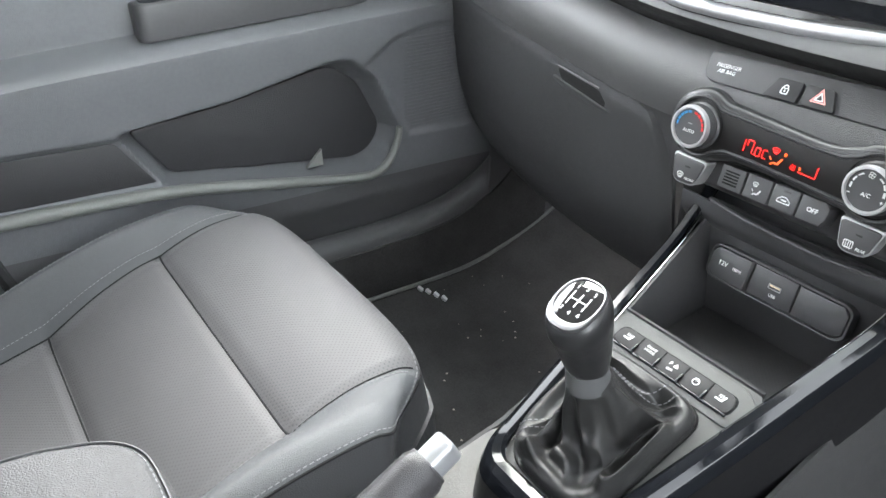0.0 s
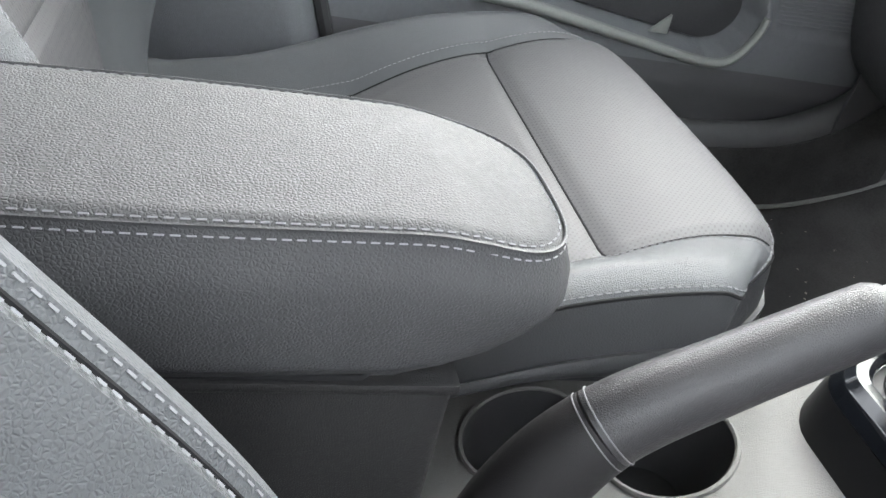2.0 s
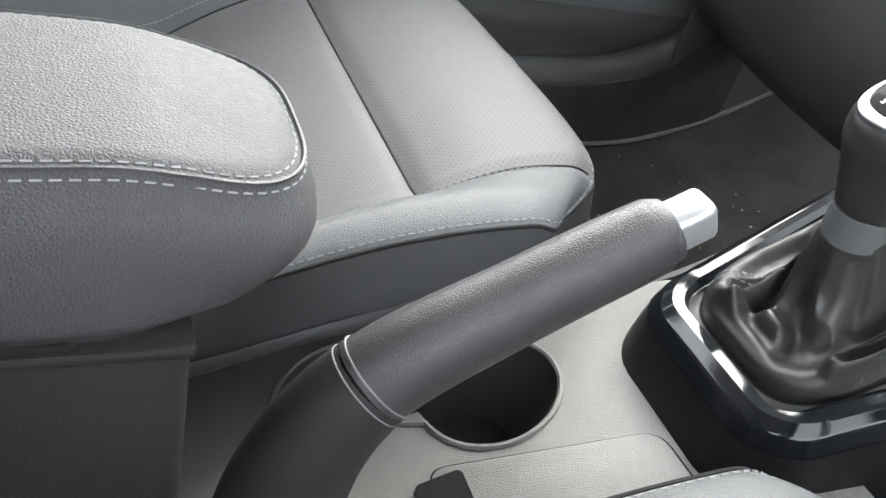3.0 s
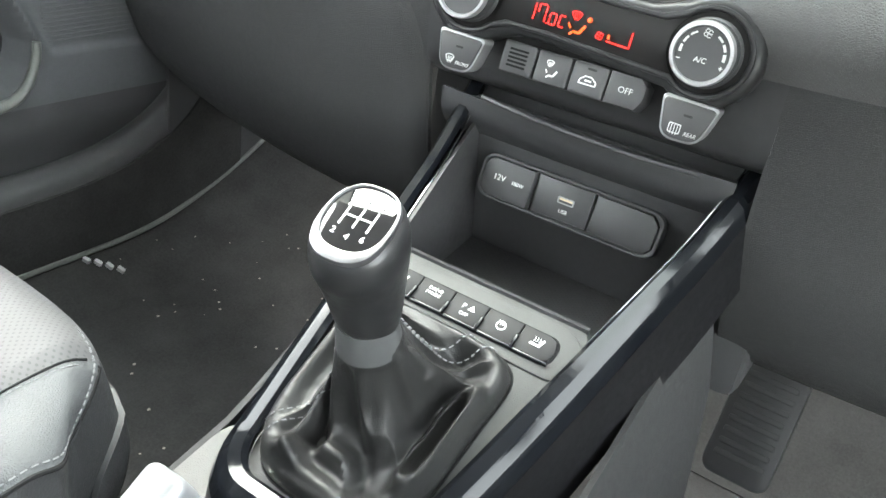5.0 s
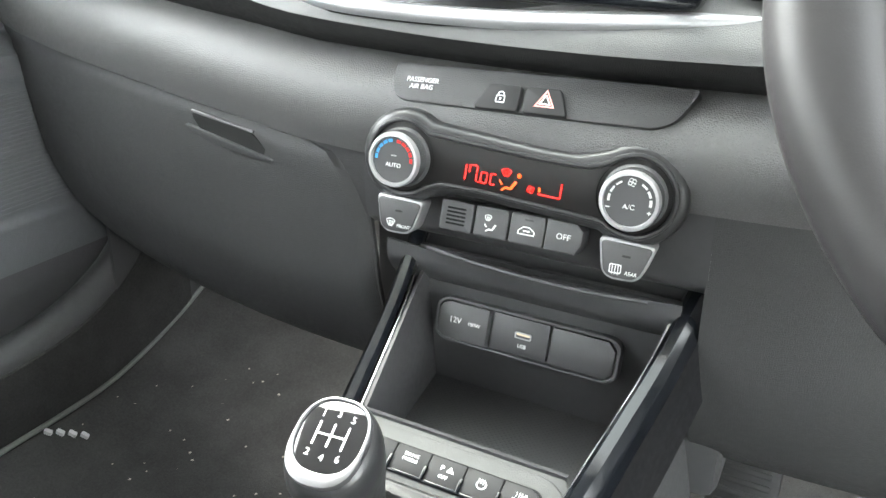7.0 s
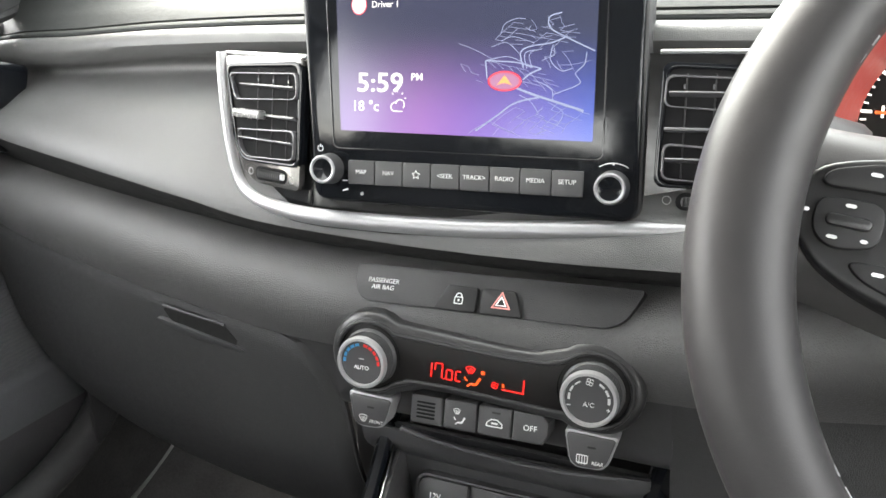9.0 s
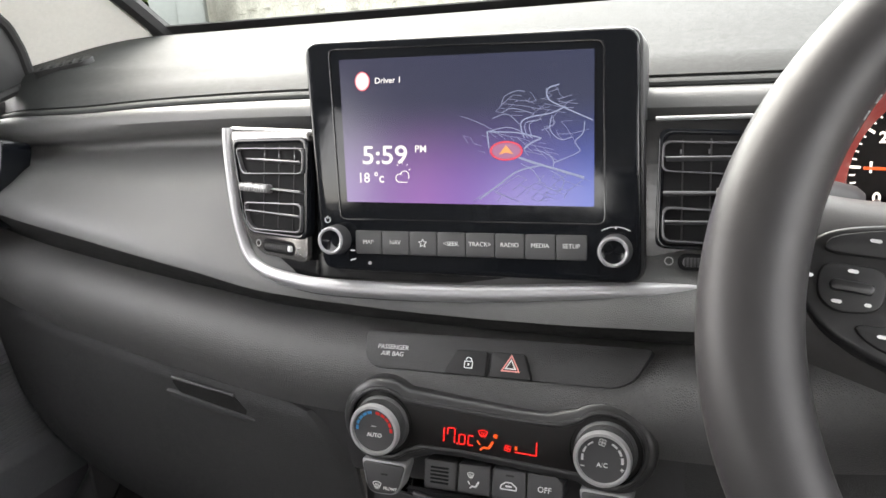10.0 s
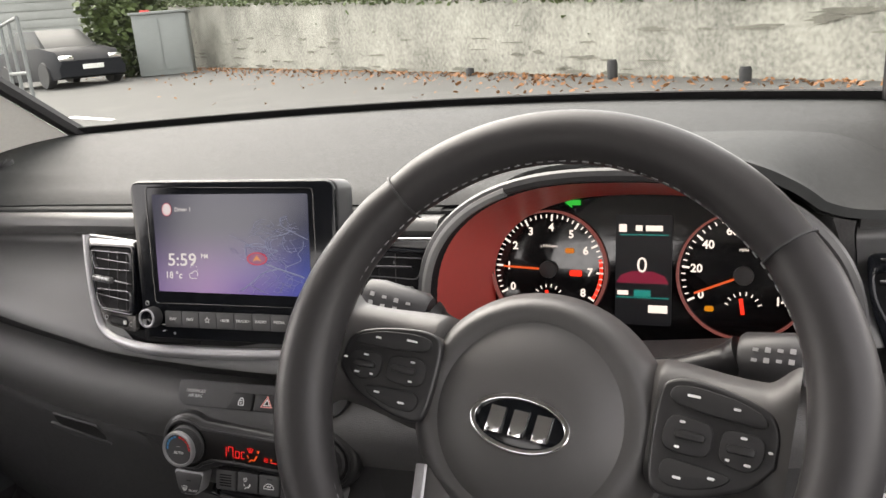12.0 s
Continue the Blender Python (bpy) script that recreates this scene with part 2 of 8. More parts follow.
def rrect(w, h, r, n=5, cx=0.0, cy=0.0):
    pts = []
    for sx, sy, a0 in ((1, 1, 0), (-1, 1, 90), (-1, -1, 180), (1, -1, 270)):
        for k in range(n + 1):
            a = radians(a0 + 90 * k / n)
            pts.append((cx + sx * (w / 2 - r) + r * math.cos(a), cy + sy * (h / 2 - r) + r * math.sin(a)))
    return pts


def soft_poly(pts, r=0.003, n=4):
    """An outline with its corners rounded off by r."""
    out, k = [], len(pts)
    for i, p in enumerate(pts):
        p, a, b = Vector((*p, 0)), Vector((*pts[i - 1], 0)), Vector((*pts[(i + 1) % k], 0))
        ra, rb = min(r, (a - p).length * 0.45), min(r, (b - p).length * 0.45)
        s, e = p + (a - p).normalized() * ra, p + (b - p).normalized() * rb
        for j in range(n + 1):
            t = j / n
            q = s * (1 - t) ** 2 + p * 2 * t * (1 - t) + e * t * t
            out.append((q.x, q.y))
    return out


def oval(rx, ry, n=40, cx=0.0, cy=0.0, p=2.0):
    pts = []
    for k in range(n):
        a = 2 * math.pi * k / n
        c, s = math.cos(a), math.sin(a)
        pts.append((cx + rx * math.copysign(abs(c) ** (2 / p), c), cy + ry * math.copysign(abs(s) ** (2 / p), s)))
    return pts


def ring(outer, inner, z0, z1, m=None, r=0.0):
    """A frame between two outlines with the same number of points."""
    bm = bmesh.new()
    n = len(outer)
    loops = [[bm.verts.new((x, y, z)) for x, y in o] for o, z in ((outer, z0), (outer, z1), (inner, z1), (inner, z0))]
    for a, b in zip(loops, loops[1:] + loops[:1]):
        for i in range(n):
            bm.faces.new((a[i], a[(i + 1) % n], b[(i + 1) % n], b[i]))
    if r:
        ts = set(loops[1]) | set(loops[2])
        edges = [e for e in bm.edges if (e.verts[0] in loops[1] and e.verts[1] in loops[1]) or (e.verts[0] in loops[2] and e.verts[1] in loops[2])]
        bmesh.ops.bevel(bm, geom=edges, offset=r, segments=2, profile=0.5, affect="EDGES", clamp_overlap=True)
    if m is not None:
        bmesh.ops.transform(bm, matrix=m, verts=bm.verts)
    return bm


def lathe(profile, n=40, m=None, caps=True):
    """profile: (radius, height) turned round z."""
    bm = bmesh.new()
    rows = [[bm.verts.new((r * math.cos(2 * math.pi * k / n), r * math.sin(2 * math.pi * k / n), z)) for k in range(n)] for r, z in profile]
    for a, b in zip(rows, rows[1:]):
        for k in range(n):
            bm.faces.new((a[k], a[(k + 1) % n], b[(k + 1) % n], b[k]))
    for row in (rows[0], rows[-1]):
        if caps and (row[0].co - row[n // 2].co).length > 1e-5:
            bm.faces.new(row)
    bmesh.ops.remove_doubles(bm, verts=bm.verts, dist=1e-6)
    if m is not None:
        bmesh.ops.transform(bm, matrix=m, verts=bm.verts)
    return bm


def spline(pts, n):
    """n + 1 points on a smooth curve through pts."""
    pts = [Vector(p) for p in pts]
    out = []
    k = len(pts) - 1
    for i in range(n + 1):
        u = i / n * k
        s = min(int(u), k - 1)
        t = u - s
        p1, p2 = pts[s], pts[s + 1]
        p0 = pts[s - 1] if s else p1 * 2 - p2
        p3 = pts[s + 2] if s + 2 <= k else p2 * 2 - p1
        out.append(0.5 * (2 * p1 + (p2 - p0) * t + (2 * p0 - 5 * p1 + 4 * p2 - p3) * t * t + (3 * p1 - p0 - 3 * p2 + p3) * t ** 3))
    return out


def tube(path, radius, n=10, up=(0, 0, 1), closed=False, flat=1.0, caps=True):
    """A round bar along path; radius: a number or one for each point; flat: its height over its width."""
    path = [Vector(p) for p in path]
    bm = bmesh.new()
    rows = []
    k = len(path)
    for i, p in enumerate(path):
        a = path[(i - 1) % k] if closed or i else p
        b = path[(i + 1) % k] if closed or i < k - 1 else p
        d = (b - a).normalized()
        s = d.cross(Vector(up))
        s = s.normalized() if s.length > 1e-6 else Vector((1, 0, 0))
        w = s.cross(d).normalized()
        r = radius[i] if isinstance(radius, (list, tuple)) else radius
        rows.append([bm.verts.new(p + s * (r * math.cos(2 * math.pi * j / n)) + w * (r * flat * math.sin(2 * math.pi * j / n))) for j in range(n)])
    for i in range(k if closed else k - 1):
        a, b = rows[i], rows[(i + 1) % k]
        for j in range(n):
            bm.faces.new((a[j], a[(j + 1) % n], b[(j + 1) % n], b[j]))
    if caps and not closed:
        bm.faces.new(rows[0])
        bm.faces.new(rows[-1])
    return bm


def join(*bms):
    out = bmesh.new()
    me = bpy.data.meshes.new("join")
    for b in bms:
        b.to_mesh(me)
        b.free()
        out.from_mesh(me)
    bpy.data.meshes.remove(me)
    return out


def stitches(path, length=0.0042, gap=0.0016, r=0.00055, lift=(0, 0, 0.0004), up=(0, 0, 1)):
    """A row of short thread stitches along a dense path."""
    path = [Vector(p) + Vector(lift) for p in path]
    bm = bmesh.new()
    run, on, start = 0.0, True, path[0]
    step = length
    for a, b in zip(path, path[1:]):
        seg = (b - a).length
        done = 0.0
        while seg - done > step - run:
            done += step - run
            p = a.lerp(b, done / seg)
            if on:
                d = (p - start)
                if d.length > 1e-5:
                    d.normalize()
                    s = d.cross(Vector(up)).normalized() * r
                    w = s.cross(d).normalized() * r
                    e0, e1 = start + d * r * 0.6, p - d * r * 0.6
                    lows = [bm.verts.new(start)] + [bm.verts.new(e0 + v) for v in (s, w, -s, -w)]
                    tops = [bm.verts.new(p)] + [bm.verts.new(e1 + v) for v in (s, w, -s, -w)]
                    for k in range(4):
                        x, y = 1 + k, 1 + (k + 1) % 4
                        bm.faces.new((lows[x], lows[y], tops[y], tops[x]))
                        bm.faces.new((lows[0], lows[y], lows[x]))
                        bm.faces.new((tops[0], tops[x], tops[y]))
            on = not on
            start, run, step = p, 0.0, (length if on else gap)
        run += seg - done
    return bm


def writing(name, body, size, m, material, parent, depth=0.0003, label="", shear=0.0, space=1.0, bold=0.0):
    cu = bpy.data.curves.new(name, "FONT")
    cu.body, cu.size, cu.align_x, cu.align_y, cu.extrude, cu.shear, cu.space_character = body, size, "CENTER", "CENTER", depth, shear, space
    cu.resolution_u, cu.offset = 3, size * bold
    tmp = bpy.data.objects.new(name, cu)
    scene.collection.objects.link(tmp)
    me = bpy.data.meshes.new_from_object(tmp)
    bpy.data.objects.remove(tmp)
    bpy.data.curves.remove(cu)
    bm = bmesh.new()
    bm.from_mesh(me)
    bpy.data.meshes.remove(me)
    bmesh.ops.transform(bm, matrix=m, verts=bm.verts)
    return part(name, bm, material, parent, label, smooth=False)


def smooth01(a, b, x):
    t = min(1.0, max(0.0, (x - a) / (b - a)))
    return t * t * (3 - 2 * t)


def ramp1(table, x):
    """Piecewise smooth table of (x, value)."""
    if x <= table[0][0]:
        return table[0][1]
    for (x0, v0), (x1, v1) in zip(table, table[1:]):
        if x <= x1:
            return v0 + (v1 - v0) * (x - x0) / (x1 - x0)
    return table[-1][1]


def curve1(table, x):
    """A smooth curve through a table of (x, value)."""
    n = len(table)
    if x <= table[0][0]:
        return table[0][1]
    if x >= table[-1][0]:
        return table[-1][1]
    i = next(k for k in range(n - 1) if x <= table[k + 1][0])

    def slope(k):
        if k in (0, n - 1):
            a, b = (0, 1) if k == 0 else (n - 2, n - 1)
        else:
            a, b = k - 1, k + 1
        return (table[b][1] - table[a][1]) / (table[b][0] - table[a][0])
    (x0, v0), (x1, v1) = table[i], table[i + 1]
    h = x1 - x0
    t = (x - x0) / h
    return (2 * t ** 3 - 3 * t * t + 1) * v0 + (t ** 3 - 2 * t * t + t) * h * slope(i) + (3 * t * t - 2 * t ** 3) * v1 + (t ** 3 - t * t) * h * slope(i + 1)


def plane_at(origin, right, up):
    """A pose whose x goes right, y up along a face and z out of it."""
    r, u = Vector(right).normalized(), Vector(up)
    n = r.cross(u).normalized()
    u = n.cross(r)
    return Matrix.Translation(origin) @ Matrix((r, u, n)).transposed().to_4x4()

# ---- outside: yard, wall, parked things ----
ASPHALT = mat("asphalt", (0.075, 0.074, 0.070), 0.9, fine=60, fine_depth=0.004, vary=0.25, vary_scale=0.9)
RENDER_WALL = mat("stained_white_render", (0.29, 0.285, 0.25), 0.9, fine=18, fine_depth=0.004, vary=0.62, vary_scale=0.7)
LEAF_GREEN = mat("ivy_leaf", (0.07, 0.10, 0.03), 0.6, vary=0.4, vary_scale=4)
LEAF_BROWN = mat("fallen_leaf", (0.26, 0.115, 0.045), 0.7, vary=0.5, vary_scale=3)
STAIN = mat("damp_stain", (0.16, 0.155, 0.13), 0.95, vary=0.4, vary_scale=2)
CABINET_PAINT = mat("grey_green_cabinet_paint", (0.19, 0.205, 0.20), 0.6, fine=40, fine_depth=0.002, vary=0.15)
CAR_PAINT = mat("dark_car_paint", (0.012, 0.013, 0.016), 0.55, spec=0.12, vary=0.1)
CAR_GLASS = mat("dark_car_glass", (0.012, 0.014, 0.014), 0.35, spec=0.10, vary=0.1)
WHITE_PLATE = mat("white_number_plate", (0.75, 0.75, 0.72), 0.4, vary=0.03)
RAIL_STEEL = mat("galvanised_rail", (0.16, 0.17, 0.17), 0.6, metal=0.3, vary=0.2)


def ground_z(x, y):
    return 0.035 * y


def ground_fn(u, v):
    a = u * 2 * math.pi
    r = 300 * v ** 3
    x, y = r * math.cos(a), r * math.sin(a)
    return x, y, ground_z(x, y) if r < 60 else ground_z(60 * math.cos(a), 60 * math.sin(a))


lump("ground", grid(ground_fn, 64, 30, wrap=True), ASPHALT, "grey worn asphalt of a sloping yard", "ground", "structure")

WALL_A, WALL_B = Vector((6.0, 6.0, 0)), Vector((-33.0, 32.3, 0))


def wall_h(s):
    return 0.62 + 0.060 * 39 * s


def on_wall(s, h=0.0, off=0.0):
    d = (WALL_B - WALL_A)
    p = WALL_A + d * s
    n = Vector((d.y, -d.x, 0)).normalized()
    if n.y > 0:
        n = -n
    p = p + n * off
    return Vector((p.x, p.y, ground_z(p.x, p.y) + h))


def wall_fn(u, v):
    return on_wall(u, -0.2 + v * (wall_h(u) + 0.2) + 0.03 * noise.noise((u * 40, v * 3, 0)), 0.02 * noise.noise((u * 60, v * 4, 5)))


lump("wall_yard", grid(wall_fn, 120, 8, thick=-0.25), RENDER_WALL, "long low wall in stained flaking white render", "wall", "structure")


def scatter_leaves(count, place, size, seed):
    rnd = random.Random(seed)
    bm = bmesh.new()
    for _ in range(count):
        p, s = place(rnd), size * rnd.uniform(0.5, 1.4)
        e = Euler((rnd.uniform(-0.9, 0.9), rnd.uniform(-0.9, 0.9), rnd.uniform(0, 6.3))).to_matrix()
        vs = [bm.verts.new(p + e @ Vector(q) * s) for q in ((0, -0.6, 0), (0.35, -0.1, 0.08), (0.22, 0.4, 0.03), (0, 0.7, -0.05), (-0.25, 0.35, 0.03), (-0.35, -0.1, 0.08))]
        bm.faces.new(vs)
    return bm


lump("ivy", scatter_leaves(9000, lambda r: (lambda s: on_wall(s, wall_h(s) - 0.06 + abs(r.gauss(0, 0.3)) * (0.5 + noise.noise((s * 30, 0, 0))), -0.10 + r.gauss(0, 0.12)))(r.random() * 0.8), 0.09, 3), LEAF_GREEN,
     "green ivy and scrub spilling over the wall top", "ivy", "stuff")


def bank_fn(u, v):
    s = 0.18 + 0.85 * u
    h = wall_h(s) * 0.9 * min(1, v * 2.5) + (1.2 + 3.0 * smooth01(0.3, 0.55, s) + 1.2 * noise.noise((s * 14, 1, 0))) * smooth01(0.2, 1.0, v)
    return on_wall(s, h, -0.5 - 2.2 * smooth01(0.3, 1.0, v) + 0.4 * noise.noise((s * 25, v * 5, 7)))


# backing sheet behind the leaves; shade among them is put into its dark green
part("hedge_mass", grid(bank_fn, 120, 14), mat("shade_dark_foliage", (0.030, 0.040, 0.018), 0.9, fine=5, fine_depth=0.08, vary=0.6, vary_scale=1.2), bpy.data.objects["ivy"], "bank of shrubs with shade between leaves in its colour", kind="stuff")
part("hedge_leaf", scatter_leaves(9000, lambda r: Vector(bank_fn(r.random(), 0.25 + 0.75 * r.random())) + Vector((r.gauss(0, 0.12), r.gauss(0, 0.12) - 0.1, r.gauss(0, 0.15))), 0.16, 9), LEAF_GREEN, bpy.data.objects["ivy"], kind="stuff")
lump("fallen_leaves", scatter_leaves(2200, lambda r: (lambda s: on_wall(s, 0.02, 0.10 + abs(r.gauss(0, 1)) ** 1.6 * (0.5 + 0.9 * abs(noise.noise((s * 60, 3, 0))))))(r.random() * 0.7), 0.06, 4), LEAF_BROWN,
     "brown and orange fallen leaves along the wall foot", "leaves", "stuff")


def stain_fn(s0, w, h0, h, seed):
    out = []
    for k in range(22):
        a = 2 * math.pi * k / 22
        rr = 1 + 0.9 * noise.noise((math.cos(a) * 1.7 + seed, math.sin(a) * 1.7, seed))
        out.append((s0 + w * rr * math.cos(a), h0 + h * rr * math.sin(a)))
    return out


rnd = random.Random(8)
stain_bm = bmesh.new()
for k in range(150):
    low = rnd.random() < 0.55
    outline = stain_fn(rnd.uniform(0.1, 0.95), rnd.uniform(0.0006, 0.008), rnd.uniform(0.0, 0.10) if low else rnd.uniform(0.2, 0.9), rnd.uniform(0.008, 0.035), k * 3.1)
    stain_bm.faces.new([stain_bm.verts.new(on_wall(s, max(0.0, h), 0.035)) for s, h in outline])
part("damp_stain", stain_bm, STAIN, bpy.data.objects["wall_yard"], "dark damp stains and flaked patches", kind="stuff")

for s, h in ((0.197, 0.26), (0.151, 0.18), (0.27, 0.13)):
    post = thing("bollard", on_wall(s, 0, 0.3), "short dark timber bollard at the wall foot", "bollard", "bollards by the wall")
    m = Matrix.Translation(on_wall(s, 0, 0.3))
    part("shaft", lathe([(0.07, 0), (0.075, h * 0.8), (0.06, h)], 10, m), RUBBER, post)


def bulk(rows):
    """A body lofted through rings of (y, half width, z low, z high)."""
    bm = bmesh.new()
    loops = []
    for y, w, z0, z1 in rows:
        loops.append([bm.verts.new((x, y, z)) for x, z in ((-w, z0), (-w * 1.03, (z0 + z1) / 2), (-w * 0.9, z1), (0, z1 * 1.015), (w * 0.9, z1), (w * 1.03, (z0 + z1) / 2), (w, z0), (0, z0))])
    for a, b in zip(loops, loops[1:]):
        for k in range(8):
            bm.faces.new((a[k], a[(k + 1) % 8], b[(k + 1) % 8], b[k]))
    bm.faces.new(loops[0])
    bm.faces.new(loops[-1])
    return bm


def at(bm, m):
    bmesh.ops.transform(bm, matrix=m, verts=bm.verts)
    return bm


# parked car by the far end of the wall, nose towards us
pc = Vector((-17.9, 17.4, ground_z(-17.9, 17.4)))
pm = Matrix.Translation(pc) @ pose(0, 0, 0, 0, 0, 70) @ Matrix.Scale(1.17, 4)
parked = thing("parked_car", pc, "dark parked hatchback with white front number plate", "car")
part("body", at(bulk([(0, 0.80, 0.25, 0.62), (0.25, 0.86, 0.2, 0.85), (1.1, 0.88, 0.2, 0.98), (2.6, 0.88, 0.2, 0.98), (3.7, 0.86, 0.22, 0.95), (4.0, 0.8, 0.3, 0.8)]), pm), CAR_PAINT, parked)
part("cabin", at(bulk([(0.95, 0.74, 0.9, 0.95), (1.7, 0.62, 0.9, 1.42), (2.9, 0.62, 0.9, 1.45), (3.8, 0.68, 0.9, 1.0)]), pm), CAR_GLASS, parked)
part("number_plate", at(box(0.52, 0.02, 0.11, 0.005, at=(0, -0.02, 0.47)), pm), WHITE_PLATE, parked, "white number plate")
for sx in (-1, 1):
    part("headlight", at(box(0.34, 0.12, 0.14, 0.04, at=(sx * 0.6, 0.06, 0.68)), pm), CHROME, parked, "clear headlight")
    for wy in (0.75, 3.2):
        part("wheel", at(lathe([(0.001, -0.1), (0.3, -0.1), (0.32, -0.06), (0.32, 0.06), (0.3, 0.1), (0.001, 0.1)], 20, pose(sx * 0.82, wy, 0.32, 0, 90, 0)), pm), RUBBER, parked)

# pale boarded outbuilding and a shrub beyond the parked car
bpos = Vector((-31.0, 26.5, ground_z(-31.0, 26.5)))
bm_ = Matrix.Translation(bpos) @ pose(0, 0, 0, 0, 0, 47)
shed = thing("outbuilding", bpos, "pale boarded outbuilding with flat dark roof edge", "building")
SHED = mat("pale_boarding", (0.30, 0.31, 0.30), 0.8, vary=0.25, vary_scale=0.6)
part("wall", at(box(17.0, 5.0, 4.6, 0.02, at=(0, 2.5, 2.1)), bm_), SHED, shed)
part("roof", at(box(17.6, 5.6, 0.35, 0.03, at=(0, 2.5, 4.55)), bm_), RUBBER, shed)
for k in range(11):
    part("board", at(box(16.9, 0.05, 0.33, 0.01, at=(0, -0.02, 0.35 + 0.37 * k)), bm_), SHED, shed)
shrub_at = Vector((-19.3, 20.6, ground_z(-19.3, 20.6)))


def shrub_pt(r):
    d = Vector((r.gauss(0, 1), r.gauss(0, 1), r.gauss(0, 1))).normalized() * (0.55 + 0.45 * r.random())
    k = 1 + 0.35 * noise.noise(d * 1.8)
    return shrub_at + Vector((d.x * 1.5 * k, d.y * 1.2 * k, 1.7 + d.z * 1.9 * k))


lump("shrub", scatter_leaves(5000, shrub_pt, 0.20, 17), LEAF_GREEN, "dense dark green shrub beside the wall", "shrub", "stuff")

# grey service cabinet against the wall
cp = Vector((-17.4, 19.9, ground_z(-17.4, 19.9)))
cm = Matrix.Translation(cp) @ pose(0, 0, 0, 0, 0, 32) @ Matrix.Scale(1.27, 4)
cabinet = thing("service_cabinet", cp, "grey-green metal utility cabinet with red sticker on top", "cabinet")
part("body", at(box(1.25, 0.6, 1.42, 0.02, at=(0, 0, 0.71)), cm), CABINET_PAINT, cabinet)
part("lid", at(box(1.35, 0.72, 0.06, 0.015, at=(0, 0, 1.45)), cm), CABINET_PAINT, cabinet)
for sx in (-0.31, 0.31):
    part("door", at(box(0.57, 0.02, 1.2, 0.008, at=(sx, -0.31, 0.72)), cm), CABINET_PAINT, cabinet)
part("sticker", at(box(0.22, 0.1, 0.05, 0.01, at=(-0.3, -0.25, 1.5)), cm), mat("red_sticker", (0.55, 0.04, 0.03), 0.5, vary=0.05), cabinet, "red sticker")

# handrail at the yard's edge
hp = Vector((-10.3, 8.5, ground_z(-10.3, 8.5)))
rail_thing = thing("handrail", hp, "galvanised steel tube handrail", "railing")
for k in range(3):
    p = hp + Vector((-0.9 + k * 0.9, 0.6 - 0.6 * k, 0))
    part("post", tube([p, p + Vector((0, 0, 1.6))], 0.028), RAIL_STEEL, rail_thing)
for h in (0.85, 1.6):
    part("rail", tube([hp + Vector((-0.9, 0.6, h)), hp + Vector((0.9, -0.6, h))], 0.026), RAIL_STEEL, rail_thing)

# white painted bay line
bay = [Vector((-10.9, 9.75, 0)), Vector((-9.3, 9.1, 0)), Vector((-9.3, 9.25, 0)), Vector((-10.9, 9.95, 0))]
lb = bmesh.new()
lb.faces.new([lb.verts.new((p.x, p.y, ground_z(p.x, p.y) + 0.006)) for p in bay])
lump("bay_line", lb, INK, "white painted parking line on the asphalt", "road marking", "structure")

# ---- the car's shell ----
shell = thing("car_body", (0, -0.6, 0.3), "interior shell of a small right-hand-drive hatchback", "car body", kind="structure")
part("floor_pan", box(1.5, 3.6, 0.06, 0.01, at=(0, -0.95, 0.27)), CARPET, shell)


def dash_front_y(x):
    return 0.60 - 0.54 * x * x


def roof_fn(u, v):
    x = -0.60 + 1.20 * u
    y = -0.12 - 2.1 * v
    return x, y, 1.43 - 0.16 * (x / 0.6) ** 4 * 0.5 - 0.10 * (v - 0.35) ** 2 - 0.05 * max(0, 0.15 - v) / 0.15


part("roof", grid(roof_fn, 20, 24, thick=-0.03), PILLAR, shell, "pale grey fabric headlining")


def glass_mat():
    m = bpy.data.materials.new("windscreen_glass")
    m.use_nodes = True
    nt = m.node_tree
    nt.nodes.remove(nt.nodes["Principled BSDF"])
    tr = nt.nodes.new("ShaderNodeBsdfTransparent")
    tr.inputs["Color"].default_value = (0.86, 0.90, 0.87, 1)
    gl = nt.nodes.new("ShaderNodeBsdfGlossy")
    gl.inputs["Roughness"].default_value = 0.01
    fr = nt.nodes.new("ShaderNodeFresnel")
    fr.inputs["IOR"].default_value = 1.35
    mx = nt.nodes.new("ShaderNodeMixShader")
    nt.links.new(fr.outputs["Fac"], mx.inputs["Fac"])
    nt.links.new(tr.outputs["BSDF"], mx.inputs[1])
    nt.links.new(gl.outputs["BSDF"], mx.inputs[2])
    nt.links.new(mx.outputs["Shader"], nt.nodes["Material Output"].inputs["Surface"])
    return m


GLASS = glass_mat()


def screen_pt(x, v):
    """The windscreen: v from 0 at its foot to 1 at the roof."""
    xb = x * (1 - 0.10 * v)
    y0, z0 = dash_front_y(x), 1.068
    y1, z1 = -0.10 - 0.25 * x * x, 1.405
    return Vector((xb, y0 + (y1 - y0) * v, z0 + (z1 - z0) * v + 0.03 * math.sin(math.pi * v)))


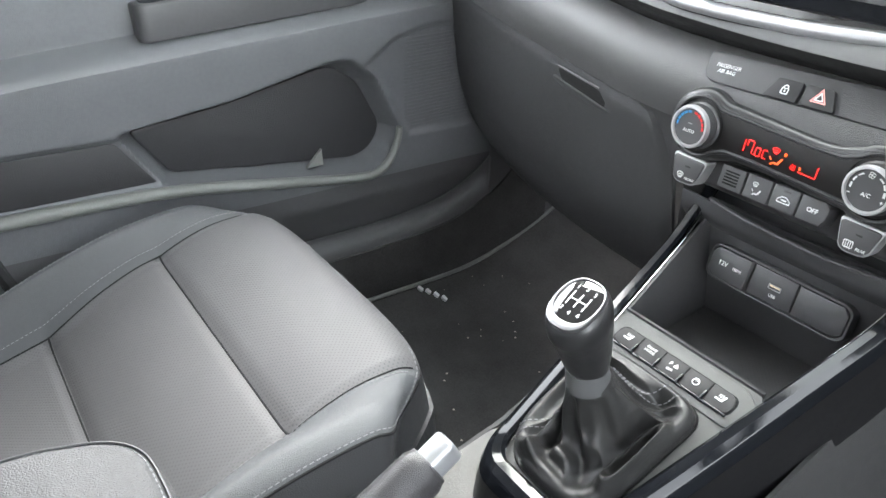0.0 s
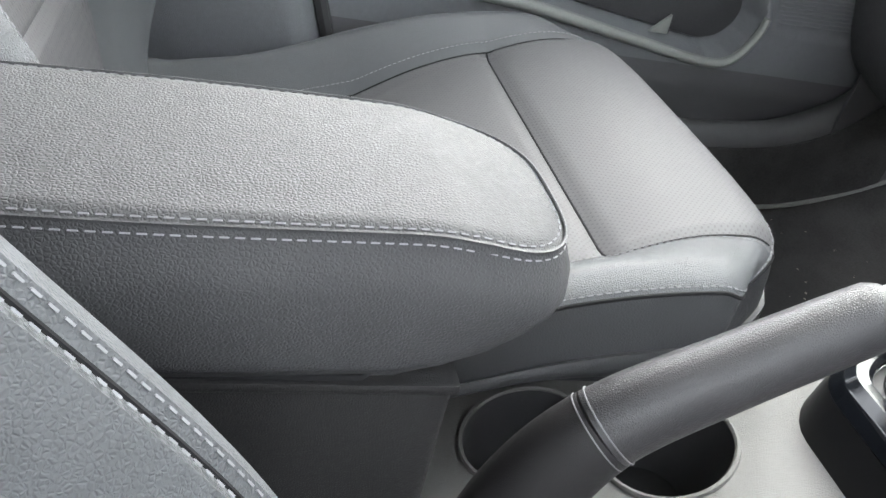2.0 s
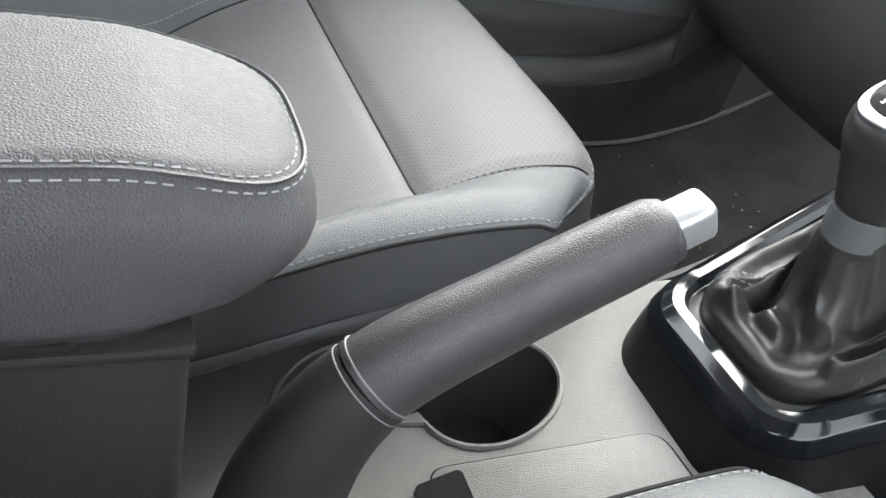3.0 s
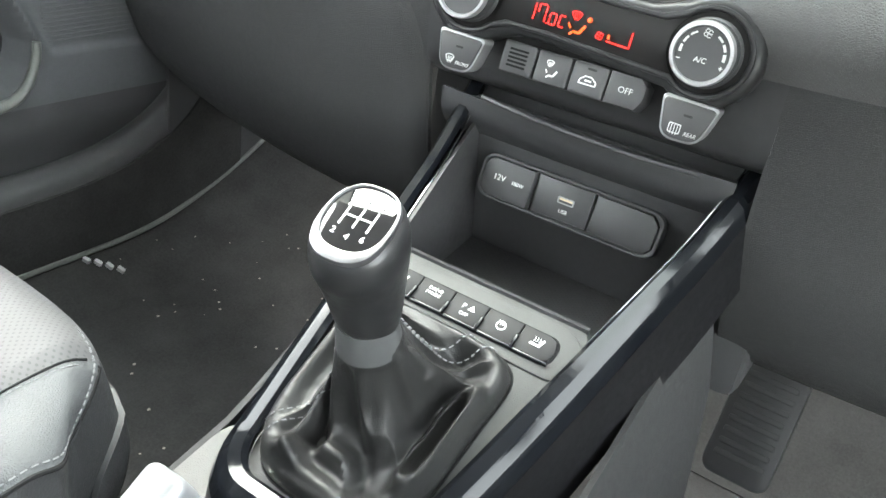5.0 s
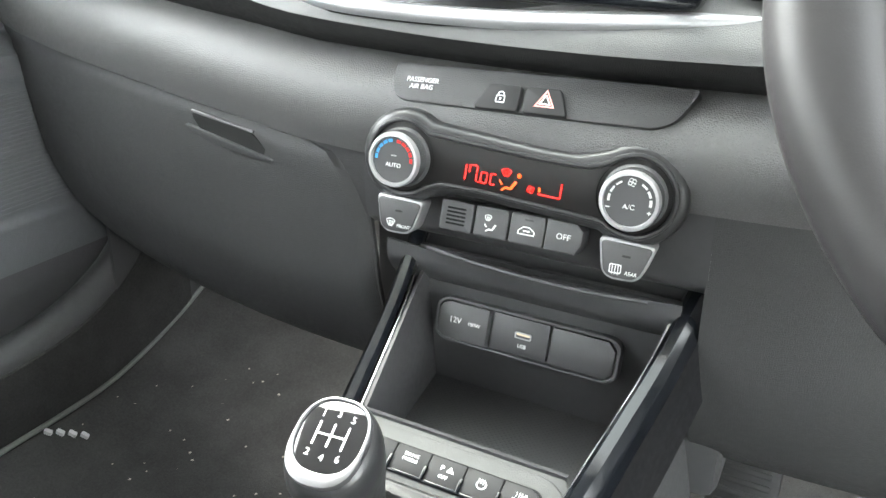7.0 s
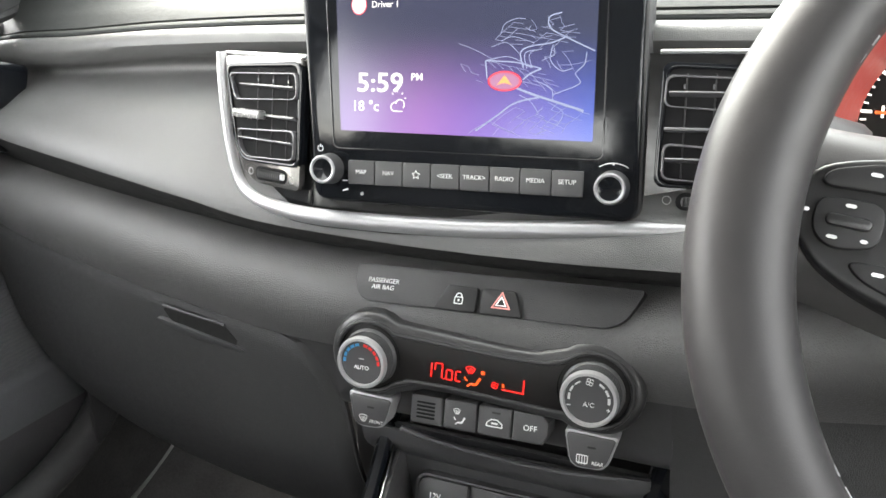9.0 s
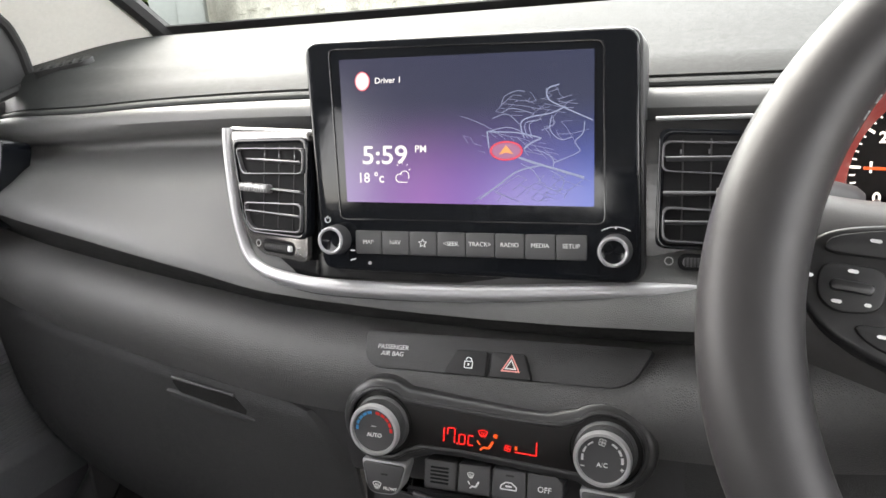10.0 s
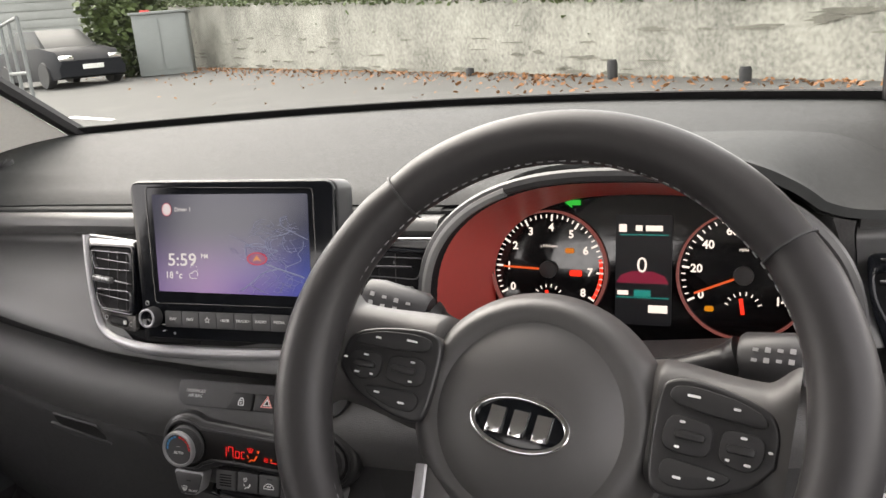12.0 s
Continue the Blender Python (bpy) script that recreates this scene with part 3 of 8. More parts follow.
pane = part("windscreen", grid(lambda u, v: screen_pt(-0.66 + 1.32 * u, v), 24, 10), GLASS, shell, "clear laminated windscreen")
pane.visible_shadow = False
if pane.data.polygons[0].normal.y > 0:
    pane.data.flip_normals()
part("windscreen_border", grid(lambda u, v: screen_pt(-0.585 + 1.17 * u, 0.004 + 0.046 * v) + Vector((0, -0.004, -0.004)), 40, 2, thick=0.002), RUBBER, shell, "black printed glass border")
for sx in (-1, 1):
    foot = [Vector((sx * q[0], q[1], q[2])) for q in ((0.577, 0.420, 1.052), (0.690, 0.288, 1.015), (0.74, 0.36, 0.98), (0.63, 0.52, 1.0))]
    head = [Vector((sx * q[0], q[1], q[2])) for q in ((0.540, -0.10, 1.388), (0.60, -0.22, 1.385), (0.66, -0.18, 1.36), (0.60, -0.06, 1.37))]
    pts = [[foot[k].lerp(head[k], t) + Vector((0, 0, 0.003 * math.sin(math.pi * t))) for k in range(4)] for t in [i / 10 for i in range(11)]]
    bm = bmesh.new()
    vr = [[bm.verts.new(p) for p in row] for row in pts]
    for a, b in zip(vr, vr[1:]):
        for k in range(4):
            bm.faces.new((a[k], a[(k + 1) % 4], b[(k + 1) % 4], b[k]))
    part("a_pillar", bm, PILLAR, shell, "pale grey windscreen pillar trim")
    part("pillar_seal", tube([Vector((sx * 0.573, 0.427, 1.060)).lerp(Vector((sx * 0.538, -0.095, 1.392)), i / 12) + Vector((0, 0.004, 0.003 * math.sin(math.pi * i / 12))) for i in range(13)], 0.0125, 8), RUBBER, shell, "black rubber seal")
    if sx < 0:
        sail = soft_poly([(0.02, 0.965), (0.146, 1.001), (0.198, 1.019), (0.252, 1.033), (0.247, 1.046), (0.239, 1.070), (0.224, 1.096), (0.201, 1.115), (0.163, 1.134), (0.10, 1.156), (0.02, 1.175)], 0.008)
        side_face = Matrix(((0, 0.2, 1, -0.852), (1, 0, 0, 0), (0, 1, 0, 0), (0, 0, 0, 1)))
        part("sail_panel", prism(sail, -0.006, 0.004, 0.002, side_face), PLASTIC_SMOOTH, shell, "black mirror sail panel")
        part("sail_edge", tube([side_face @ Vector((y, z, 0.004)) for y, z in sail], 0.006, 8, up=(1, 0, 0), closed=True), RUBBER, shell, "black rubber window channel")
    part("door_top_roll", box(0.060, 0.50, 0.100, 0.016, Matrix.Translation((sx * 0.692, 0.09, 0.958)) @ pose(0, 0, 0, 3, 0, 0), seg=3), PLASTIC_SMOOTH, shell, "dark padded roll along the window sill") if sx < 0 else None
    part("b_pillar", box(0.07, 0.25, 1.1, 0.025, Matrix.Translation((sx * 0.70, -0.71, 0.85)) @ pose(0, 0, 0, 0, -sx * 5, 0)), DOOR_SKIN, shell)
    part("c_pillar", box(0.10, 0.5, 0.6, 0.03, Matrix.Translation((sx * 0.64, -2.0, 1.15)) @ pose(0, 0, 0, 18, 0, 0)), PILLAR, shell)
    part("roof_rail", tube([(sx * 0.62, -0.15, 1.375), (sx * 0.625, -1.0, 1.40), (sx * 0.60, -2.1, 1.33)], 0.035, 10), PILLAR, shell)
    part("rear_side_panel", box(0.05, 1.5, 0.72, 0.02, at=(sx * 0.73, -1.55, 0.63)), DOOR_SKIN, shell)
part("bulkhead", box(1.5, 0.04, 0.8, 0.01, at=(0, 0.68, 0.66)), CARPET, shell)
part("tail_panel", box(1.45, 0.05, 0.7, 0.02, at=(0, -2.45, 0.65)), DOOR_SKIN, shell)
bench = thing("rear_bench_seat", (0, -1.5, 0.3), "black leather rear bench seat", "car seat")
part("cushion", box(1.2, 0.52, 0.22, 0.06, at=(0, -1.32, 0.44), seg=3), LEATHER, bench)
part("backrest", box(1.2, 0.18, 0.66, 0.06, Matrix.Translation((0, -1.68, 0.78)) @ pose(0, 0, 0, -18, 0, 0), seg=3), LEATHER, bench)

# ---- dashboard ----
dash = thing("dashboard", (0, 0.1, 0.8), "dark grey moulded dashboard with satin passenger panel", "dashboard", kind="structure")


def curve_y(x):
    return 0.43 * max(0.0, abs(x) - 0.15) ** 2


def rise(x):
    return curve1([(0.0, 0.0), (0.07, 0.001), (0.18, 0.007), (0.25, 0.018), (0.39, 0.033), (0.53, 0.040), (0.70, 0.045)], abs(x))


def droop(x):
    """How far the passenger's end of the dash edge falls towards the door."""
    return curve1([(0.0, 0.0), (0.17, 0.0), (0.24, 0.001), (0.34, 0.0045), (0.46, 0.0115), (0.60, 0.0180), (0.70, 0.0270)], -x) if x < -0.17 else 0.0


def top_fn(u, v):
    x = -0.70 + 1.40 * u
    y1 = min(0.62, dash_front_y(x) + 0.02)
    y0 = 0.112 + curve_y(x)
    y = y0 + (y1 - y0) * v
    z = 1.044 + 0.028 * smooth01(0, 0.8, v) - 0.0125 * max(0.0, 1 - v / 0.40) ** 2 - 0.007 * max(0.0, 1 - v / 0.06) ** 2
    z -= (0.010 * smooth01(0.56, 0.72, -x) * smooth01(0.1, 0.5, v) if x < 0 else 0.05 * smooth01(0.56, 0.72, x)) + droop(x) * (1 - smooth01(0.0, 0.18, v))
    return x, y, z - 0.026 * smooth01(0.43, 0.54, x) * (1 - smooth01(0.0, 0.5, v))


DASH_EDGE = [(0.0, 0.112, 1.0245), (0.15, 0.1065, 1.0240), (0.3, 0.1035, 1.0225), (0.45, 0.1030, 1.0200), (0.6, 0.1045, 1.0182), (0.75, 0.110, 1.0172), (1.0, 0.135, 1.0168)]


def profile_fn(table):
    """A strip of the dash face: table rows are (v, y, z, how far the strip follows the rise to the sides)."""
    def fn(u, v):
        x = -0.70 + 1.40 * u
        y, z, k = (curve1([(r[0], r[c]) for r in table], v) for c in (1, 2, 3))
        return x, y + curve_y(x), z + k * rise(x) - droop(x) * ramp1([(0.90, 0.0), (0.97, 1.0), (1.0, 1.4), (1.012, 1.0)], z)
    return fn


def strip(table, x0, x1, nu, nv, thick=-0.004):
    f = profile_fn(table)
    return grid(lambda u, v: f((x0 + (x1 - x0) * u + 0.70) / 1.40, v), nu, nv, thick)


part("dash_top", grid(top_fn, 140, 100, thick=-0.002, keep=lambda u, v: not (0.225 < -0.70 + 1.40 * u < 0.468 and v < 0.12)), DASH_TOP, dash, "soft grained grey dash top")


def lip_fn(u, v):
    x = -0.70 + 1.40 * u
    y, z = ramp1([(r[0], r[1]) for r in DASH_EDGE], v), ramp1([(r[0], r[2]) for r in DASH_EDGE], v)
    return x, y + curve_y(x), z - 0.026 * smooth01(0.43, 0.54, x) * (1 - 0.6 * v) - (droop(x) if x < 0 else 0.05 * smooth01(0.56, 0.72, x))


part("dash_lip", grid(lip_fn, 140, 16, keep=lambda u, v: not 0.180 < -0.70 + 1.40 * u < 0.520), DASH_TOP, dash)
FLARE = [(0.360, 0.046, 1.0665), (0.400, 0.050, 1.0655), (0.430, 0.058, 1.061), (0.454, 0.070, 1.053), (0.475, 0.083, 1.040), (0.495, 0.098, 1.026), (0.520, 0.118, 1.015), (0.560, 0.150, 1.007), (0.620, 0.190, 1.000)]


def flare_fn(side):
    """The dash top swept up over the hood and down to its sides."""
    def fn(u, v):
        x = 0.360 + 0.260 * u
        y0, z0 = curve1([(p[0], p[1]) for p in FLARE], x), curve1([(p[0], p[2]) for p in FLARE], x)
        if side < 0:
            x = 0.352 - (x - 0.352) * 0.72
            z0 = max(z0, 1.024 - 0.002 * u)
            y0 = min(y0, 0.105)
        y0 = max(y0, 0.078)
        y = y0 + (0.40 - y0) * v
        back = 1.050 - 0.010 * smooth01(0.50, 0.62, x)
        z = z0 + (back - z0) * smooth01(0.0, 0.8, v) + 0.004 * math.sin(math.pi * min(1, v * 1.25))
        deep = min(1.0, max(0.0, (y - 0.045) / 0.30))
        span = abs(x - 0.352) / ((0.154 - 0.004 * deep) * 1.11)
        hood = 0.935 + (0.130 - 0.045 * deep) * max(0.0, 1 - span ** 2.5) ** 0.4 + 0.010 if span < 1 else 0.0
        return x, y, max(z - 0.012 * smooth01(0.85, 1.0, v), hood)
    return fn


part("hood_flare", grid(flare_fn(1), 60, 30, thick=-0.008), DASH_TOP, dash, "dash top swept over the instruments")
part("hood_flare", grid(flare_fn(-1), 60, 30, thick=0.008), DASH_TOP, dash, "dash top swept over the instruments")
ACCENT = [(0, 0.135, 1.0150, 0), (0.25, 0.096, 1.0150, 0), (0.6, 0.087, 1.0120, 0), (0.85, 0.086, 1.0060, 0), (1, 0.094, 1.0010, 0)]
part("accent_strip", strip(ACCENT, -0.70, 0.184, 60, 8), DASH_SATIN, dash)
SATIN = [(0, 0.093, 1.002, 0.0), (0.10, 0.103, 0.994, 0.02), (0.22, 0.104, 0.984, 0.06), (0.36, 0.091, 0.970, 0.2), (0.55, 0.068, 0.944, 0.5), (0.75, 0.050, 0.917, 0.8), (0.88, 0.036, 0.898, 1.0),
         (0.95, 0.028, 0.888, 1.0), (1, 0.026, 0.880, 1.0)]
part("satin_panel", strip(SATIN, -0.70, 0.184, 70, 28), DASH_SATIN, dash, "satin grey panel")
part("satin_panel", strip(SATIN, 0.525, 0.70, 16, 28), DASH_SATIN, dash, "satin grey panel")
part("satin_panel", strip([(0, 0.060, 0.905, 0.3), (0.5, 0.034, 0.893, 0.6), (1, 0.026, 0.880, 1.0)], 0.184, 0.525, 30, 8), DASH_SATIN, dash, "satin grey panel")
part("accent_strip", strip(ACCENT, 0.525, 0.70, 16, 8), DASH_SATIN, dash)
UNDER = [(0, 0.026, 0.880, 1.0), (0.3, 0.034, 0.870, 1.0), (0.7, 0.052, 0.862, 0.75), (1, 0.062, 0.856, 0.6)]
# shade below the lip is put into this strip's colour
part("shadow_step", strip(UNDER, -0.70, 0.70, 70, 6), DASH_SHADE, dash, "grained underside of the lip with shade in its colour")
BAND = [(0, 0.062, 0.857, 0.6), (0.1, 0.048, 0.855, 0.6), (0.3, 0.036, 0.848, 0.62), (0.55, 0.027, 0.834, 0.66), (0.8, 0.026, 0.815, 0.7), (1, 0.034, 0.792, 0.7)]
part("grained_band", strip(BAND, -0.70, 0.70, 70, 14), DASH_GRAIN, dash, "grained plastic lower band")
LOWER = [(0, 0.036, 0.791, 0.7), (0.3, 0.045, 0.72, 0.6), (0.6, 0.065, 0.64, 0.3), (0.85, 0.12, 0.57, 0.0), (1, 0.24, 0.545, 0.0)]
part("lower_panel", strip(LOWER, 0.125, 0.70, 30, 20), KNEE, dash)
part("lower_panel", strip([(v, y + 0.003, z, k) for v, y, z, k in LOWER], -0.70, -0.125, 30, 20), KNEE, dash)
part("centre_stack", strip([(0, 0.034, 0.792, 0), (0.35, 0.036, 0.752, 0), (0.5, 0.042, 0.738, 0), (0.7, 0.060, 0.729, 0), (1, 0.080, 0.722, 0)], -0.126, 0.126, 20, 16), PLASTIC_SMOOTH, dash)

part("stack_core", box(0.30, 0.06, 0.26, 0.01, at=(0, 0.115, 0.675)), PLASTIC_SMOOTH, dash)
glovebox = thing("glovebox", (-0.4, 0.06, 0.6), "closed black plastic glovebox with recessed pull", "glovebox")
GLOVE = [(0, 0.042, 0.786, 0.7), (0.04, 0.0358, 0.783, 0.7), (0.3, 0.0435, 0.72, 0.6), (0.6, 0.0625, 0.64, 0.3), (0.85, 0.115, 0.57, 0.0), (1, 0.22, 0.545, 0.0)]
glove_face = profile_fn(GLOVE)


def glove_fn(u, v):
    right = -0.128 - 0.072 * (1 - smooth01(-0.35, 0.30, v)) - 0.028 * smooth01(0.06, 0.0, v)
    x = -0.66 + (right + 0.66) * u
    x0, y, z = glove_face((x + 0.70) / 1.40, v)
    return x, y + 0.005 * smooth01(0.985, 1.0, u), z


part("door", grid(glove_fn, 80, 40, -0.004), KNEE, glovebox)

# footwells
part("footwell_slope", grid(lambda u, v: (-0.70 + 1.40 * u, 0.30 + 0.36 * v, 0.302 + 0.40 * v ** 1.4), 10, 10, thick=-0.01), CARPET, shell)

# ---- left front door ----
door = thing("front_door", (-0.7, -0.2, 0.3), "dark grey moulded front door panel, closed", "car door", kind="structure")


POCKET = [(-0.343, 0.672), (-0.20, 0.690), (-0.06, 0.722), (-0.03, 0.722), (0.01, 0.690), (0.047, 0.612), (0.042, 0.585), (0.024, 0.562), (-0.004, 0.553), (-0.133, 0.570), (-0.294, 0.594)]
INSERT = [(-0.62, 0.674), (-0.352, 0.670), (-0.304, 0.598), (-0.62, 0.602)]
SPEAKER = [(0.000, 0.716), (0.045, 0.750), (0.10, 0.762), (0.40, 0.762), (0.40, 0.600), (0.075, 0.600), (0.055, 0.640), (0.015, 0.705)]


def inside(poly, y, z, soft):
    """1 well inside the outline, 0 outside, with a soft edge."""
    d, inn = 1e9, False
    for (y0, z0), (y1, z1) in zip(poly, poly[1:] + poly[:1]):
        ey, ez = y1 - y0, z1 - z0
        t = min(1, max(0, ((y - y0) * ey + (z - z0) * ez) / (ey * ey + ez * ez)))
        d = min(d, math.hypot(y - y0 - t * ey, z - z0 - t * ez))
        if (z0 > z) != (z1 > z) and y < (y1 - y0) * (z - z0) / (z1 - z0) + y0:
            inn = not inn
    return smooth01(-soft, soft, d if inn else -d)


def door_x(y, z):
    """How far the inner face stands from the car's middle (negative x)."""
    top = curve1([(-0.60, 0.752), (-0.462, 0.763), (-0.336, 0.772), (-0.193, 0.782), (0.061, 0.799), (0.40, 0.815)], y)
    x = -0.652 - 0.012 * smooth01(0.80, 0.66, z)
    x -= 0.062 * smooth01(top - 0.012, top + 0.014, z)
    x -= 0.048 * inside(POCKET, y, z, 0.010)
    x -= 0.010 * inside(INSERT, y, z, 0.006)
    x -= 0.006 * inside(SPEAKER, y, z, 0.006)
    x -= 0.014 * smooth01(0.52, 0.46, z)
    x -= 0.030 * smooth01(0.46, 0.40, z)
    x += 0.0015 * noise.noise((y * 7, z * 7, 1))
    return x



def ledge_z(y):
    return curve1([(-0.60, 0.752), (-0.462, 0.763), (-0.336, 0.772), (-0.193, 0.782), (0.061, 0.799), (0.40, 0.815)], y)


def door_fn(u, v):
    y = -0.575 + 0.955 * u
    z = 0.36 + 0.62 * v
    z += (ledge_z(y) - 0.785) * smooth01(0.60, 0.74, z)
    return door_x(y, z), y, z


def tucked(poly, d):
    """The outline drawn in towards its middle by about d."""
    cy, cz = sum(p[0] for p in poly) / len(poly), sum(p[1] for p in poly) / len(poly)
    hy, hz = max(abs(p[0] - cy) for p in poly), max(abs(p[1] - cz) for p in poly)
    return [(cy + (y - cy) * (1 - d / hy), cz + (z - cz) * (1 - d / hz)) for y, z in poly]


DOOR_FACE = plane_at((0, 0, 0), (0, 1, 0), (0, 0, 1))
part("panel", grid(door_fn, 210, 190, keep=lambda u, v: v > 0.29), DOOR_SKIN, door)
# same skin below the pocket rim; darker plastic stands in for shade there
part("lower_skin", grid(door_fn, 210, 190, keep=lambda u, v: v <= 0.29), PLASTIC, door, "lower door skin with shade in its colour")
# pocket and insert faces, their recess shade put into a darker colour
part("pocket_lining", prism(soft_poly(tucked(POCKET, 0.012), 0.012), -0.730, -0.7030, 0.004, DOOR_FACE), DOOR_RECESS_SHADE, door, "recessed pocket lining with shade in its colour")
part("insert", prism(soft_poly(tucked(INSERT, 0.005), 0.006), -0.690, -0.6715, 0.002, DOOR_FACE), DOOR_RECESS_SHADE, door, "padded insert with shade in its colour")
rim_pts = spline([(y, z, 0) for y, z in ((-0.575, 0.598), (-0.45, 0.598), (-0.294, 0.592), (-0.133, 0.568), (-0.03, 0.552), (0.010, 0.552), (0.034, 0.568), (0.049, 0.598), (0.052, 0.618))], 70)
part("pocket_rim", tube([(-0.659, p.x, p.y - 0.002) for p in rim_pts], [0.0095 - 0.005 * i / 70 for i in range(71)], 12, up=(1, 0, 0), flat=1.2), DOOR_RIM, door, "pale grey pocket edge")
part("pocket_tab", prism([(-0.016, 0.0), (0.012, 0.0), (0.010, 0.026)], -0.002, 0.004, 0.001, plane_at((-0.692, -0.075, 0.568), (0, 1, 0), (0, 0, 1))), DOOR_RIM, door)
SW = plane_at((-0.704, -0.125, 0.811), (0, 1, 0.06), (-1, 0, 0))
pod_line = soft_poly([(-0.175, -0.012), (-0.165, -0.020), (0.130, -0.020), (0.150, -0.010), (0.150, 0.030), (-0.175, 0.030)], 0.008)
swp = part("switch_plate", prism(pod_line, -0.02, 0.026, 0.004, SW, seg=3), PLASTIC_SMOOTH, door, "dark raised armrest switch pod")
part("top_inlay", prism([(x * 0.94, y * 0.80 + 0.001) for x, y in pod_line], 0.024, 0.0266, 0.0008, SW), PIANO, swp)
part("window_switch", prism(rrect(0.046, 0.016, 0.003, 3, -0.02, 0.002), 0.024, 0.031, 0.002, SW), BUTTON, swp)
part("switch_mark", prism(rrect(0.010, 0.005, 0.001, 2, -0.024, 0.002), 0.030, 0.0314, 0, SW), INK, swp)
for k in range(26):
    part("grille_rib", tube([(door_x(0.105, 0.748 - 0.0055 * k) + 0.0008, 0.068 + 0.05 * smooth01(12, 26, k) * 0, 0.748 - 0.0055 * k), (door_x(0.20, 0.748 - 0.0055 * k) + 0.0008, 0.23, 0.752 - 0.0055 * k)], 0.0009, 5), DOOR_SKIN, door)
part("window_seal", box(0.03, 0.95, 0.02, 0.006, at=(-0.708, -0.10, 0.985)), RUBBER, door)
EDGE = spline([(-0.655, -0.42, 0.365), (-0.652, -0.485, 0.455), (-0.650, -0.535, 0.60), (-0.650, -0.566, 0.74), (-0.652, -0.585, 0.86), (-0.66, -0.60, 1.0)], 40)
part("edge_seal", tube(EDGE, 0.009, 8), RUBBER, door)
part("pillar_trim", grid(lambda u, v: (lambda p: (p.x - 0.004 + 0.022 * smooth01(0, 0.12, u) - 0.05 * u * u, p.y - 0.008 - 0.30 * u, p.z))(EDGE[int(round(v * 40))]), 30, 40, thick=0.006), DOOR_SKIN, shell, "grey moulded centre pillar trim")

# right front door, unseen; swung open on its front hinge to let light in
rdoor = thing("front_door", (0.7, 0.38, 0.3), "dark grey moulded driver's door panel, unseen, opened to let light in", "car door", kind="structure")
part("panel", at(grid(lambda u, v: (lambda y, z: (-door_x(y, z), y, z))(-0.575 + 0.955 * u, 0.36 + 0.62 * v), 60, 70, thick=-0.01), Matrix.Translation((0.72, 0.40, 0)) @ pose(0, 0, 0, 0, 0, 32) @ Matrix.Translation((-0.72, -0.40, 0))), DOOR_SKIN, rdoor)

# ---- seats ----


def cushion_z(x, y):
    """Height of the cushion top; x from the seat's middle line, y along the car."""
    c = curve1([(-0.68, 0.455), (-0.60, 0.458), (-0.49, 0.492), (-0.42, 0.532), (-0.35, 0.566), (-0.30, 0.584), (-0.25, 0.593), (-0.21, 0.594), (-0.17, 0.585)], y)
    crest = curve1([(-0.68, 0.50), (-0.587, 0.520), (-0.477, 0.562), (-0.39, 0.590), (-0.30, 0.602), (-0.23, 0.596), (-0.17, 0.58)], y)
    k = smooth01(0.17, 0.235, abs(x))
    z = c + (crest - c) * k
    # padded panels between the cross seams
    for a, b in ((-0.76, -0.49), (-0.49, -0.353), (-0.353, -0.13)):
        if a < y <= b:
            z += 0.007 * (1 - k) * (1 - abs(2 * (y - a) / (b - a) - 1) ** 3.0)
    edge = 0.187
    for s, w, d in ((abs(abs(x) - edge), 0.008, 0.004), (abs(y + 0.353) if abs(x) < edge else 1, 0.009, 0.003), (abs(y + 0.49) if abs(x) < edge else 1, 0.009, 0.003)):
        if s < w:
            z -= d * (1 - (s / w) ** 2)
    return z


def cushion_outline(u, v):
    """u across, v along: a plan with rounded front corners."""
    y = -0.76 + 0.575 * v
    w = 0.262 - 0.012 * smooth01(-0.45, -0.66, y)
    front = smooth01(-0.27, -0.185, y)
    w -= 0.044 * front ** 2
    s = u * 2 - 1
    e = 0.187
    x = s / 0.7 * e if abs(s) <= 0.7 else math.copysign(e + (w - e) * (abs(s) - 0.7) / 0.3, s)
    y -= 0.062 * abs(s) ** 4 * smooth01(0.70, 1.0, v) + 0.011 * smooth01(0.8, 1.0, v)
    return x, y


